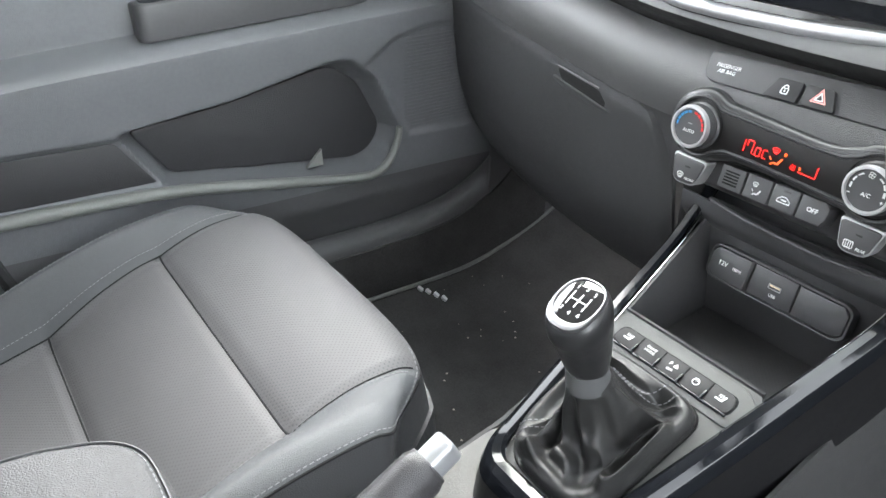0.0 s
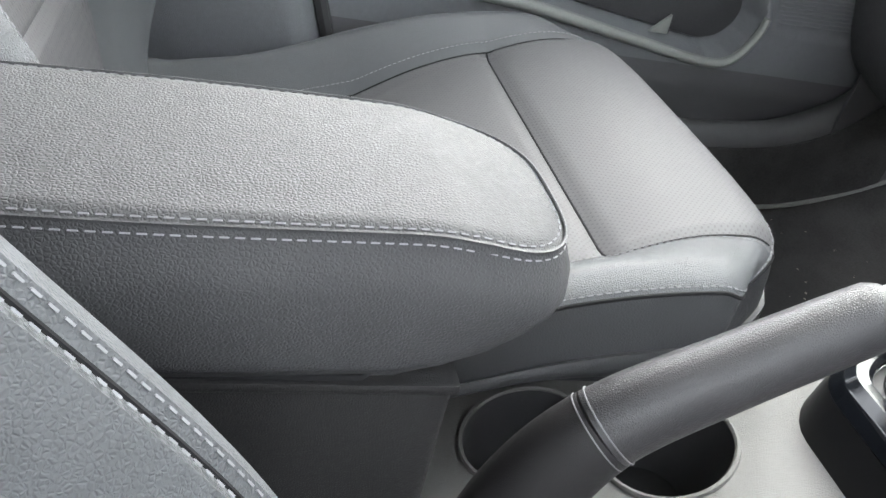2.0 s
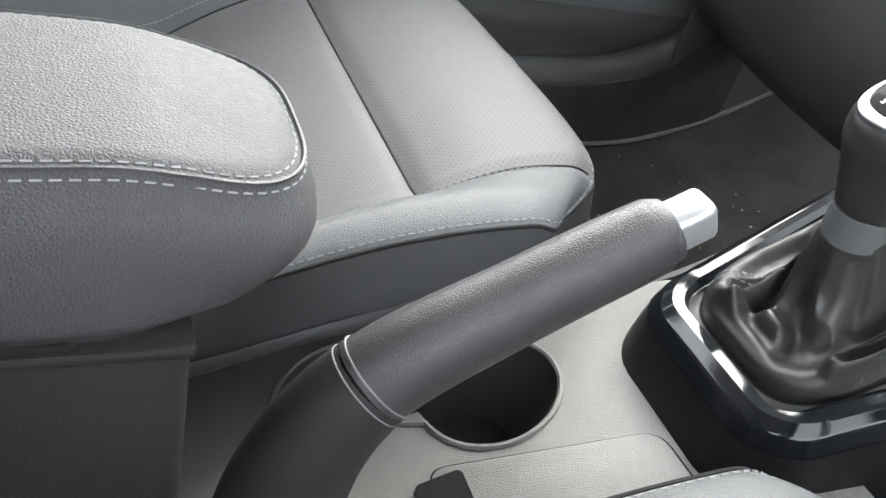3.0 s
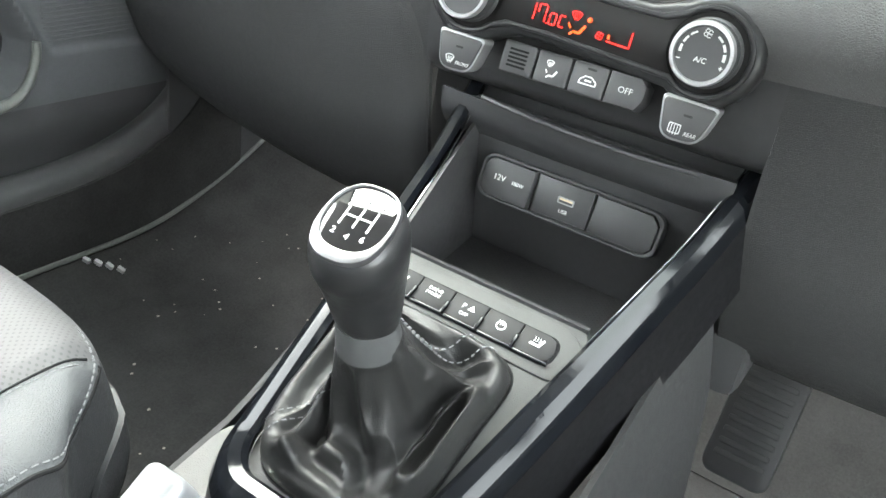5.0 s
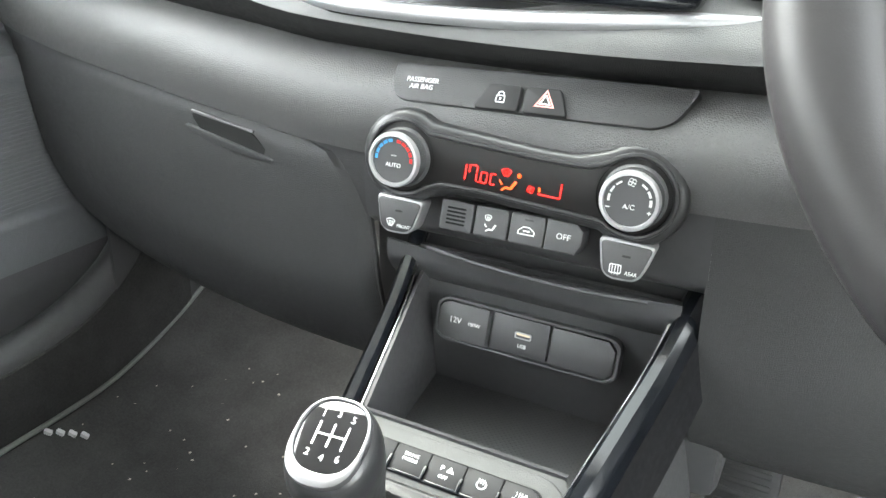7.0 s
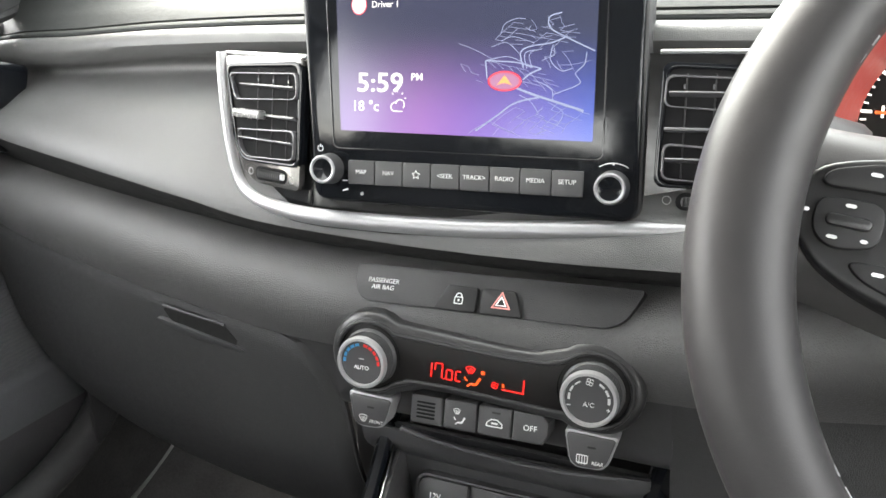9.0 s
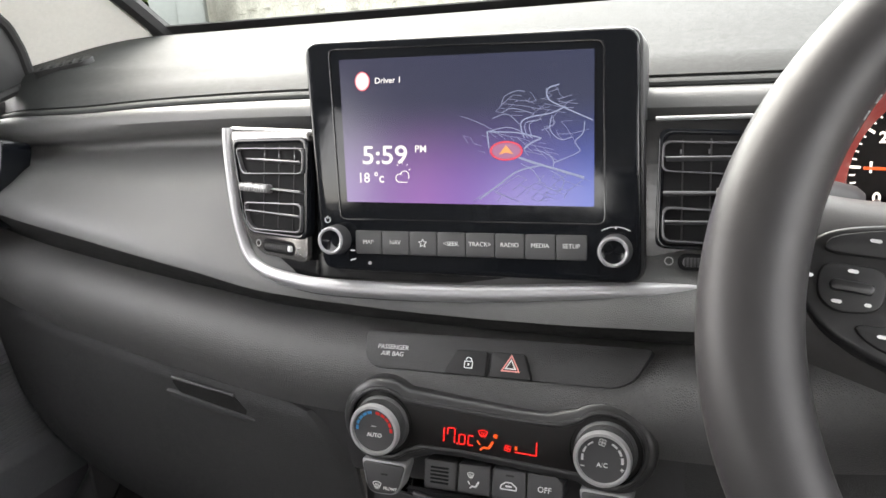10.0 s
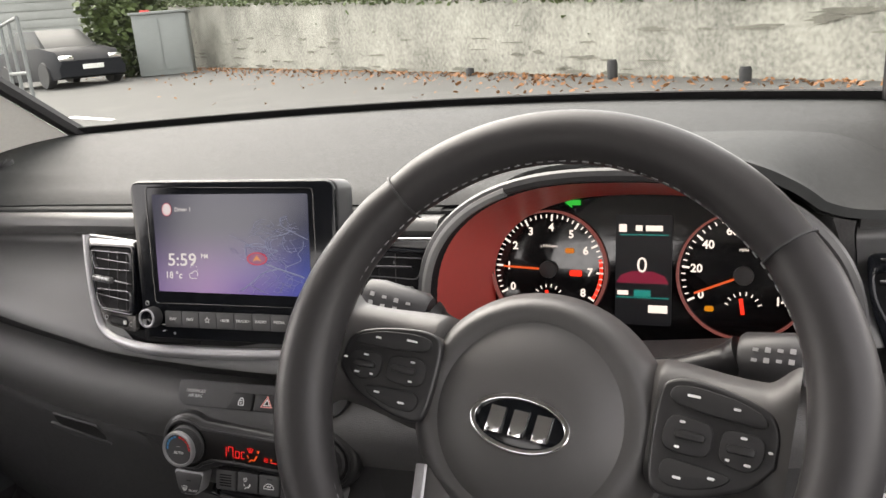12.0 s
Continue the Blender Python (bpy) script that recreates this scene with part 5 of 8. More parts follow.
def boot_fn(u, v):
    """A loose leather boot: a padded roll along its frame, a slumped valley with deep folds, then a cone drawn up to the collar."""
    a = 2 * math.pi * u
    c, s = math.cos(a), math.sin(a)
    bx = (0.0555 + 0.0100 * s) * math.copysign(abs(c) ** 0.42, c)
    by = -0.004 + 0.0650 * math.copysign(abs(s) ** 0.42, s)
    neck = PL.inverted() @ NECK
    k, h = curve1(REACH, v), curve1(PROFILE, v)
    tx, ty = neck.x + 0.0172 * c, neck.y + 0.0172 * s
    x, y = bx + (tx - bx) * k, by + (ty - by) * k
    h = h / 0.0465 * (neck.z - 0.004) if v > 0.56 else h + (neck.z - 0.004 - 0.0465) * smooth01(0.40, 0.56, v) * 0.2
    mid = smooth01(0.16, 0.34, v) * (1 - smooth01(0.62, 0.88, v))
    # a curled fold on the rear left, a sharp pleat and a hoop towards the front right, smaller creases round the rest
    curl = turned(a, radians(-128)) + 2.4 * (v - 0.42)
    h += 0.0150 * math.exp(-(curl / 0.20) ** 2) * mid
    h -= 0.0070 * math.exp(-((curl - 0.42) / 0.20) ** 2) * mid
    low = turned(a, radians(-98)) - 2.0 * (v - 0.36)
    h += 0.0100 * math.exp(-(low / 0.26) ** 2) * smooth01(0.10, 0.24, v) * (1 - smooth01(0.40, 0.55, v))
    pleat = turned(a, radians(24))
    h += 0.0150 * max(0.0, 1 - abs(pleat) / 0.30) ** 1.2 * smooth01(0.20, 0.50, v) * (1 - smooth01(0.74, 0.95, v))
    hoop = math.hypot(turned(a, radians(-4)) / 0.34, (v - 0.30) / 0.15)
    h += 0.0105 * math.exp(-((hoop - 0.9) / 0.34) ** 2) - 0.0040 * math.exp(-(hoop / 0.5) ** 2)
    w = noise.noise((c * 1.3 + 2, s * 1.3, v * 1.4))
    ph = 5 * a + 7.0 * v + 3.5 * w
    h += 0.0042 * mid * (1 - 2 * abs(math.sin(ph / 2)))
    h += 0.0030 * mid * noise.noise((x * 70, y * 70, 4.0))
    drawn = smooth01(0.50, 0.68, v) * (1 - smooth01(0.90, 1.0, v))
    g = 1 + drawn * 0.075 * math.sin(5 * a + 0.6 + 2.5 * w)
    return PL @ Vector((neck.x + (x - neck.x) * g, neck.y + (y - neck.y) * g, h))


part("gaiter", grid(boot_fn, 200, 90, wrap=True), LEATHER_BOOT, gear, "creased black leather gaiter")
for off in (-0.012, 0.012):
    for a0 in (0.58, 0.215):
        part("stitching", stitches([boot_fn(a0 + off * (1 + 0.6 * (1 - i / 50)), 0.04 + 0.9 * i / 50) + Vector((0, 0, 0.0009)) for i in range(51)], 0.0034, 0.0018, 0.0005), THREAD, gear)
part("gaiter_frame", ring([(x * 1.02, y * 1.02) for x, y in [((0.0555 + 0.0100 * math.sin(t)) * math.copysign(abs(math.cos(t)) ** 0.42, math.cos(t)), -0.004 + 0.0650 * math.copysign(abs(math.sin(t)) ** 0.42, math.sin(t))) for t in [2 * math.pi * k / 64 for k in range(64)]]],
                          [((0.0550 + 0.0100 * math.sin(t)) * math.copysign(abs(math.cos(t)) ** 0.42, math.cos(t)), -0.004 + 0.0640 * math.copysign(abs(math.sin(t)) ** 0.42, math.sin(t))) for t in [2 * math.pi * k / 64 for k in range(64)]], -0.002, 0.0004, PL, 0.0002), SEAM, gear)
ax = (CAP - NECK).normalized()
part("collar", tube([NECK - ax * 0.008, NECK, NECK + ax * 0.012], [0.0180, 0.0172, 0.0158], 32, up=(0, 1, 0)), COLLAR, gear, "satin dark grey collar")
KN = [(0.0, 0.0152, 0.0156), (0.03, 0.0162, 0.0168), (0.12, 0.0172, 0.0184), (0.25, 0.0184, 0.0202), (0.45, 0.0202, 0.0224), (0.65, 0.0224, 0.0248), (0.80, 0.0236, 0.0265), (0.92, 0.0227, 0.0257), (0.98, 0.0208, 0.0240), (1.0, 0.0192, 0.0226)]
CAPM = plane_at(CAP, (1, 0.10, 0), (-0.08, 0.86, 0.50))


def knob_fn(u, v):
    a = 2 * math.pi * u
    rx, ry = curve1([(k[0], k[1]) for k in KN], v), curve1([(k[0], k[2]) for k in KN], v)
    p0 = NECK + ax * 0.007
    c = p0.lerp(CAP, v) + Vector((0, 0.001 * math.sin(math.pi * v), 0))
    q0 = Vector((rx * math.cos(a), ry * math.sin(a), 0))
    flat_pt = c + q0
    capped = c + CAPM.to_3x3() @ q0
    return flat_pt.lerp(capped, smooth01(0.15, 0.9, v))


part("knob", join(grid(knob_fn, 64, 48, wrap=True), prism(oval(0.0192, 0.0226, 40), -0.003, 0.0, 0, CAPM)), KNOB, gear, "smooth black knob")
capr = part("cap_ring", ring(oval(0.0187, 0.0222, 48, p=2.5), oval(0.0166, 0.0180, 48, cy=0.0026, p=2.5), -0.002, 0.0030, CAPM, 0.0013), CAP_METAL, gear, "satin chrome cap ring")
face = part("cap_face", prism(oval(0.0170, 0.0184, 48, cy=0.0026, p=2.5), -0.002, 0.0020, 0.0003, CAPM), BADGE, gear, "glossy shift pattern badge")
for gx in (-0.0075, 0.0, 0.0075):
    part("shift_line", prism(rrect(0.0009, 0.0120, 0.0003, 1, gx, 0.0028), 0.0018, 0.0025, 0, CAPM), INK, face)
part("shift_line", prism(rrect(0.0159, 0.0009, 0.0003, 1, 0, 0.0028), 0.0018, 0.00255, 0, CAPM), INK, face)
for body, gx, gy in (("1", -0.0078, 0.0125), ("3", 0.0, 0.0138), ("5", 0.0078, 0.0125), ("2", -0.0078, -0.0072), ("4", 0.0, -0.0084), ("6", 0.0078, -0.0072)):
    writing("number", body, 0.0048, CAPM @ Matrix.Translation((gx, gy, 0.0023)), INK, face, depth=0.0002)

# ---- handbrake ----
brake = thing("handbrake", (0.045, -0.45, 0.42), "leather-covered handbrake lever with bright release button", "handbrake")
bp = spline([(0.042, -0.468, 0.430), (0.042, -0.483, 0.508), (0.043, -0.479, 0.570), (0.044, -0.455, 0.619), (0.043, -0.402, 0.655), (0.041, -0.343, 0.6885)], 60)
rad = [ramp1([(0, 0.036), (0.2, 0.0315), (0.45, 0.0250), (0.62, 0.0212), (0.8, 0.0190), (0.94, 0.0182), (0.985, 0.0176), (1, 0.0150)], i / 60) for i in range(61)]
cut = 36
part("lower_sleeve", tube(bp[:cut + 1], rad[:cut + 1], 28, up=(1, 0, 0), flat=0.82), SLEEVE, brake, "plain black sleeve")
part("grip", tube(bp[cut:], rad[cut:], 28, up=(1, 0, 0), flat=0.82), LEATHER_BRAKE, brake, "grained leather grip")
for k0 in (-0.0035, 0.0025):
    dcut = (bp[cut + 1] - bp[cut]).normalized()
    c0 = bp[cut] + dcut * k0
    part("seam_ring", tube([c0, c0 + dcut * 0.0006], [rad[cut] + 0.0005, rad[cut] + 0.0005], 32, up=(1, 0, 0), flat=0.825), SEAM_GREY, brake, "thin grey seam line")
bd = (bp[-1] - bp[-4]).normalized()
BT = Matrix.Translation(bp[-1]) @ bd.to_track_quat("Z", "Y").to_matrix().to_4x4()
part("button_socket", lathe([(0.0128, -0.004), (0.0138, 0.0), (0.0132, 0.0010), (0.0110, 0.0006)], 28, BT, False), LEATHER_BRAKE, brake)
part("release_button", prism(rrect(0.0180, 0.0195, 0.0055, 6), 0.0, 0.0195, 0.0038, BT, seg=4), BUTTON_METAL, brake, "satin metal release button")

# ---- armrest box ----
arm = thing("armrest_box", (-0.03, -0.66, 0.40), "padded grained leather centre armrest on a black box", "armrest")
AX0, AX1, AY0, AY1 = -0.084, 0.040, -0.90, -0.479
ARM_N = 96


def arm_loop(t):
    """Plan of the armrest, from the back on the far side round the nose."""
    if t < 0.42:
        y = AY0 + (AY1 - 0.05 - AY0) * t / 0.42
        return AX0 + 0.006 * smooth01(AY1 - 0.2, AY1, y) + 0.008 * smooth01(-0.56, -0.80, y), y
    if t > 0.58:
        y = AY1 - 0.05 + (AY0 - AY1 + 0.05) * (t - 0.58) / 0.42
        return AX1 - 0.006 * smooth01(AY1 - 0.2, AY1, y), y
    a = math.pi * (1 - (t - 0.42) / 0.16)
    w = (AX1 - AX0) / 2 - 0.006
    c, s = math.cos(a), math.sin(a)
    return (AX0 + AX1) / 2 + w * math.copysign(abs(c) ** 0.62, c), AY1 - 0.05 + 0.05 * abs(s) ** 0.72


SEAM_Z = 0.7080


def arm_low(u, v):
    x, y = arm_loop(u)
    cx, cy = (AX0 + AX1) / 2, min(y, AY1 - 0.07)
    bulge = 0.0045 * math.sin(math.pi * min(1, v * 1.0)) - 0.004 * smooth01(0.7, 1, v) - 0.010 * smooth01(0.25, 0.0, v)
    nose = smooth01(AY1 - 0.075, AY1, y)
    bulge -= 0.022 * nose * smooth01(0.65, 0.0, v)
    o = Vector((x - cx, y - cy))
    o.normalize()
    return x + o.x * bulge, y + o.y * bulge, 0.630 + (SEAM_Z - 0.630) * v - 0.010 * nose * v


def arm_top(u, v):
    """Crowned lid: v from the seam to the middle line."""
    x, y = arm_loop(u)
    nose = smooth01(AY1 - 0.075, AY1, y)
    cx, cy = (AX0 + AX1) / 2, min(y, AY1 - 0.06)
    o = Vector((x - cx, y - cy))
    o.normalize()
    x -= o.x * 0.004
    y -= o.y * 0.004
    k = 1 - v
    h = 0.0026 * (1 - k ** 2.2) + 0.001
    sag = 0.0025 * (1 - smooth01(0, 0.12, v))
    return cx + (x - cx) * k, cy + (y - cy) * k, SEAM_Z - 0.010 * nose * k + h - sag


part("side_pad", grid(arm_low, ARM_N, 22), LEATHER_ARM, arm, "grained leather side band")
part("lid_pad", grid(arm_top, ARM_N, 26), LEATHER_ARM, arm, "grained leather lid")
dense = [i / 700 for i in range(701)]
part("seam", tube([Vector(arm_low(t, 0.99)) + Vector((0, 0, 0.0002)) for t in dense[::4]], 0.0009, 5), LEATHER_SIDE, arm)
part("stitching", stitches([Vector(arm_low(t, 0.945)) for t in dense], 0.0036, 0.0016, 0.00045, lift=(0, 0, 0), up=(1, 0, 0)), THREAD, arm)
part("stitching", stitches([Vector(arm_top(t, 0.050)) for t in dense], 0.0036, 0.0016, 0.00045, lift=(0, 0, 0.0002)), THREAD, arm)
part("base", prism([(AX0 + 0.009, AY0), (AX0 + 0.009, AY1 - 0.085), (AX0 + 0.035, AY1 - 0.055), (AX1 - 0.035, AY1 - 0.055), (AX1 - 0.009, AY1 - 0.085), (AX1 - 0.009, AY0)], 0.627, 0.636, 0.002), SEAM, arm)
part("box", box(0.112, 0.37, 0.25, 0.008, at=(-0.024, -0.707, 0.509), seg=3), BOX_PLASTIC, arm, "black grained storage box")
part("box_rim", box(0.115, 0.372, 0.006, 0.002, at=(-0.024, -0.707, 0.6300)), BOX_PLASTIC, arm)

# ---- passenger footwell ----
foot_mat = thing("floor_mat", (-0.38, 0.0, 0.31), "black carpet floor mat with small white tag and specks", "floor mat")


def mat_z(x, y):
    climb = curve1([(-0.30, 0.0), (0.10, 0.0), (0.20, 0.012), (0.33, 0.060), (0.45, 0.13), (0.60, 0.24)], y)
    return 0.318 + climb + 0.032 * smooth01(-0.53, -0.622, x)


def mat_fn(u, v):
    y = -0.24 + 0.82 * v
    x = -0.622 + 0.442 * u
    return x, y, mat_z(x, y) + 0.0025 * noise.noise((x * 9, y * 9, 2))


part("carpet", grid(mat_fn, 60, 80), CARPET, foot_mat)
part("edge_binding", tube([(-0.623, -0.24 + 0.80 * i / 40, mat_z(-0.622, -0.24 + 0.80 * i / 40) + 0.004) for i in range(41)], 0.0035, 6), DOOR_RIM, foot_mat, "grey bound edge")
for k in range(4):
    tx, ty = -0.612 + 0.0100 * k, 0.060 + 0.009 * k
    part("tag_bar", prism(rrect(0.010, 0.0055, 0.0015, 2), -0.002, 0.003, 0, plane_at((tx, ty, mat_z(tx, ty) + 0.002), (0.96, 0.28, mat_z(tx + 0.01, ty) * 96 - mat_z(tx, ty) * 96), (-0.28, 0.96, 0))), INK, foot_mat, "small white bar of a woven tag")
rs = random.Random(5)
sp = bmesh.new()
for k in range(70):
    x, y, s = rs.uniform(-0.60, -0.20), rs.uniform(-0.15, 0.30), rs.uniform(0.0008, 0.0024)
    sp.faces.new([sp.verts.new((x + s * math.cos(t) * rs.uniform(0.6, 1.2), y + s * math.sin(t), mat_z(x, y) + 0.0032 + 0.0025 * noise.noise((x * 9, y * 9, 2)))) for t in (0, 1.2, 2.4, 3.7, 5.0)])
part("grit", sp, mat("pale_grit", (0.5, 0.45, 0.38), 0.8), foot_mat, kind="stuff")
CREST = spline([(-0.655, -0.72, 0.437), (-0.655, -0.40, 0.437), (-0.655, -0.12, 0.438), (-0.655, 0.06, 0.443), (-0.652, 0.16, 0.464), (-0.648, 0.235, 0.510), (-0.645, 0.285, 0.580), (-0.645, 0.312, 0.655), (-0.645, 0.325, 0.86)], 80)
for sx in (-1, 1):
    part("sill_trim", tube([(-sx * p.x, p.y, p.z) for p in CREST], 0.026, 18, up=(1, 0, 0)), PLASTIC, shell, "smooth plastic sill trim")
    part("sill_side", grid(lambda u, v, sx=sx: (lambda p: (sx * (-p.x - 0.026 + 0.010 * v), p.y, p.z + (0.30 - p.z) * v))(CREST[int(round(u * 80))]), 80, 8, thick=-0.004 * sx), CARPET, shell, "carpeted sill side")
    part("kick_panel", grid(lambda u, v, sx=sx: (sx * (0.636 - 0.01 * math.sin(math.pi * v)), 0.20 + 0.48 * u, 0.30 + 0.56 * v), 16, 20, thick=-0.005 * sx), PLASTIC, shell, "black footwell side trim")

# driver's footrest
rest = thing("footrest", (0.16, 0.26, 0.36), "ribbed black rubber footrest", "pedal")
FR = plane_at((0.162, 0.262, 0.492), (1, 0, 0), (0, 0.55, 1))
part("plate", prism(rrect(0.064, 0.24, 0.012, 4), -0.03, 0.0, 0.004, FR), RUBBER, rest)
for k in range(13):
    part("rib", prism(rrect(0.048, 0.006, 0.002, 2, 0, -0.098 + 0.0115 * k), 0.0, 0.002, 0.0008, FR), RUBBER, rest)
# ---- climate controls ----
CL = plane_at((0.0013, 0.0151, 0.802), (1, 0.065, -0.016), (0, 0.14, 1))
climate = thing("climate_panel", (0, 0.01, 0.75), "black climate control panel with two silver-ringed dials and red display", "control panel")


def dumbbell(r, h, cx=0.080, n=18):
    """Two circles joined by a bar with soft necks."""
    pts = []
    a0 = math.asin(min(1, h / r)) + 0.25
    for k in range(n + 1):
        t = -math.pi + a0 + (2 * math.pi - 2 * a0) * k / n
        pts.append((cx + r * math.cos(t), r * math.sin(t)))
    pts.append((cx - r * 1.18, h))
    pts.append((0.02, h))
    left = [(-x, -y) for x, y in pts]
    return pts + left


def flare(outline, k):
    return [(x * k, y * k) for x, y in outline]


part("housing", prism(dumbbell(0.0322, 0.0200, 0.0775), -0.03, 0.0045, 0.007, CL, seg=5), CLIMATE_SKIN, climate, "smooth black dumbbell housing")
part("face", ring(dumbbell(0.0268, 0.0152, 0.0775), dumbbell(0.0235, 0.0120, 0.0775), 0.002, 0.0062, CL, 0.0016), CLIMATE_SKIN, climate)
disp = part("display", prism(dumbbell(0.0240, 0.0125, 0.0775), -0.002, 0.0048, 0.0006, CL), DISPLAY_SKIN, climate, "dark display window with red segments")
SEG = CL @ Matrix.Translation((-0.0015, -0.0026, 0.0052)) @ Matrix.Diagonal((0.92, 0.86, 1, 1))


def bars(name, rows, m, material, parent):
    """Strokes (x0, y0, x1, y1, width) drawn flat."""
    bm = bmesh.new()
    for x0, y0, x1, y1, w in rows:
        a, b = Vector((x0, y0, 0)), Vector((x1, y1, 0))
        d = (b - a).normalized()
        s = Vector((-d.y, d.x, 0)) * w / 2
        lo = [bm.verts.new(m @ q) for q in (a - s, b - s, b + s, a + s)]
        hi = [bm.verts.new(m @ (q + Vector((0, 0, 0.00025)))) for q in (a - s, b - s, b + s, a + s)]
        bm.faces.new(hi)
        for k in range(4):
            bm.faces.new((lo[k], lo[(k + 1) % 4], hi[(k + 1) % 4], hi[k]))
    return part(name, bm, material, parent, smooth=False)


def arc_strokes(cx, cy, r, a0, a1, n, w):
    pts = [(cx + r * math.cos(radians(a0 + (a1 - a0) * k / n)), cy + r * math.sin(radians(a0 + (a1 - a0) * k / n))) for k in range(n + 1)]
    return [(*p, *q, w) for p, q in zip(pts, pts[1:])]


def demist_symbol(s):
    """Windscreen demist sign: a fan with wavy arrows, sized s."""
    rows = arc_strokes(0, -s * 0.6, s * 1.3, 50, 130, 8, s * 0.16)
    rows += [(-s * 0.85, s * 0.38, -s * 0.45, -s * 0.45, s * 0.16), (s * 0.85, s * 0.38, s * 0.45, -s * 0.45, s * 0.16), (-s * 0.45, -s * 0.45, s * 0.45, -s * 0.45, s * 0.16)]
    for k in (-1, 0, 1):
        rows += [(k * s * 0.3, -s * 0.75, k * s * 0.3 + s * 0.1, -s * 0.2, s * 0.12), (k * s * 0.3 + s * 0.1, -s * 0.2, k * s * 0.3, s * 0.35, s * 0.12)]
    return rows


def sitter_symbol(s):
    """Air-flow sign: two seat-like strokes."""
    return [(s * 0.85, s * 0.45, s * 0.30, -s * 0.50, s * 0.32), (s * 0.30, -s * 0.50, -s * 0.35, -s * 0.45, s * 0.28), (-s * 0.35, -s * 0.45, -s * 0.75, -s * 0.85, s * 0.24), (-s * 1.1, s * 0.35, -s * 0.75, -s * 0.15, s * 0.2)]


def fan_symbol(s):
    rows = []
    for k in range(4):
        a = 90 * k + 30
        rows += arc_strokes(s * 0.5 * math.cos(radians(a)), s * 0.5 * math.sin(radians(a)), s * 0.42, 0, 330, 8, s * 0.18)
    return rows


LIT = {"1": "bc", "7": "abcf", "0": "abcdef", "C": "adef"}


def segment_digit(ch, x, y, w, h, slant=0.06, t=0.0011):
    """Strokes of a seven-segment figure whose lower left corner is (x, y)."""
    p = {"a": (0, 2, 1, 2), "b": (1, 2, 1, 1), "c": (1, 1, 1, 0), "d": (0, 0, 1, 0), "e": (0, 1, 0, 0), "f": (0, 2, 0, 1), "g": (0, 1, 1, 1)}
    out = []
    for k in LIT[ch]:
        x0, y0, x1, y1 = p[k]
        a, b = Vector((x + x0 * w + slant * y0 * h / 2, y + y0 * h / 2)), Vector((x + x1 * w + slant * y1 * h / 2, y + y1 * h / 2))
        d = (b - a) * 0.06
        out.append((a.x + d.x, a.y + d.y, b.x - d.x, b.y - d.y, t))
    return out


bars("digits", segment_digit("1", -0.0385, -0.0058, 0.0055, 0.0122) + segment_digit("7", -0.0302, -0.0058, 0.0056, 0.0122) + [(-0.0232, -0.0058, -0.0222, -0.0058, 0.0011)]
     + segment_digit("0", -0.0212, -0.0058, 0.0045, 0.0078) + segment_digit("C", -0.0140, -0.0058, 0.0040, 0.0078), SEG, RED_SEG, disp)
bars("segment", demist_symbol(0.0042), SEG @ Matrix.Translation((-0.0025, 0.0048, 0)), RED_SEG, disp)
bars("segment", sitter_symbol(0.0062), SEG @ Matrix.Translation((-0.0002, -0.0035, 0)), AMBER_SEG, disp)
bars("segment", arc_strokes(0.0070, 0.0040, 0.0011, 0, 330, 8, 0.0014), SEG, AMBER_SEG, disp)
bars("segment", fan_symbol(0.0030), SEG @ Matrix.Translation((0.0160, -0.0045, 0)), RED_SEG, disp)
bars("segment", [(0.0212, -0.0068, 0.0370, -0.0076, 0.0010), (0.0370, -0.0078, 0.0374, 0.0032, 0.0010)], SEG, RED_SEG, disp)
bars("segment", [(0.0222, -0.0052, 0.0222, -0.0022, 0.0018)], SEG, AMBER_SEG, disp)

BLUE = mat("blue_marking", (0.05, 0.30, 0.62), 0.5)
RED = mat("red_marking", (0.75, 0.03, 0.03), 0.5)


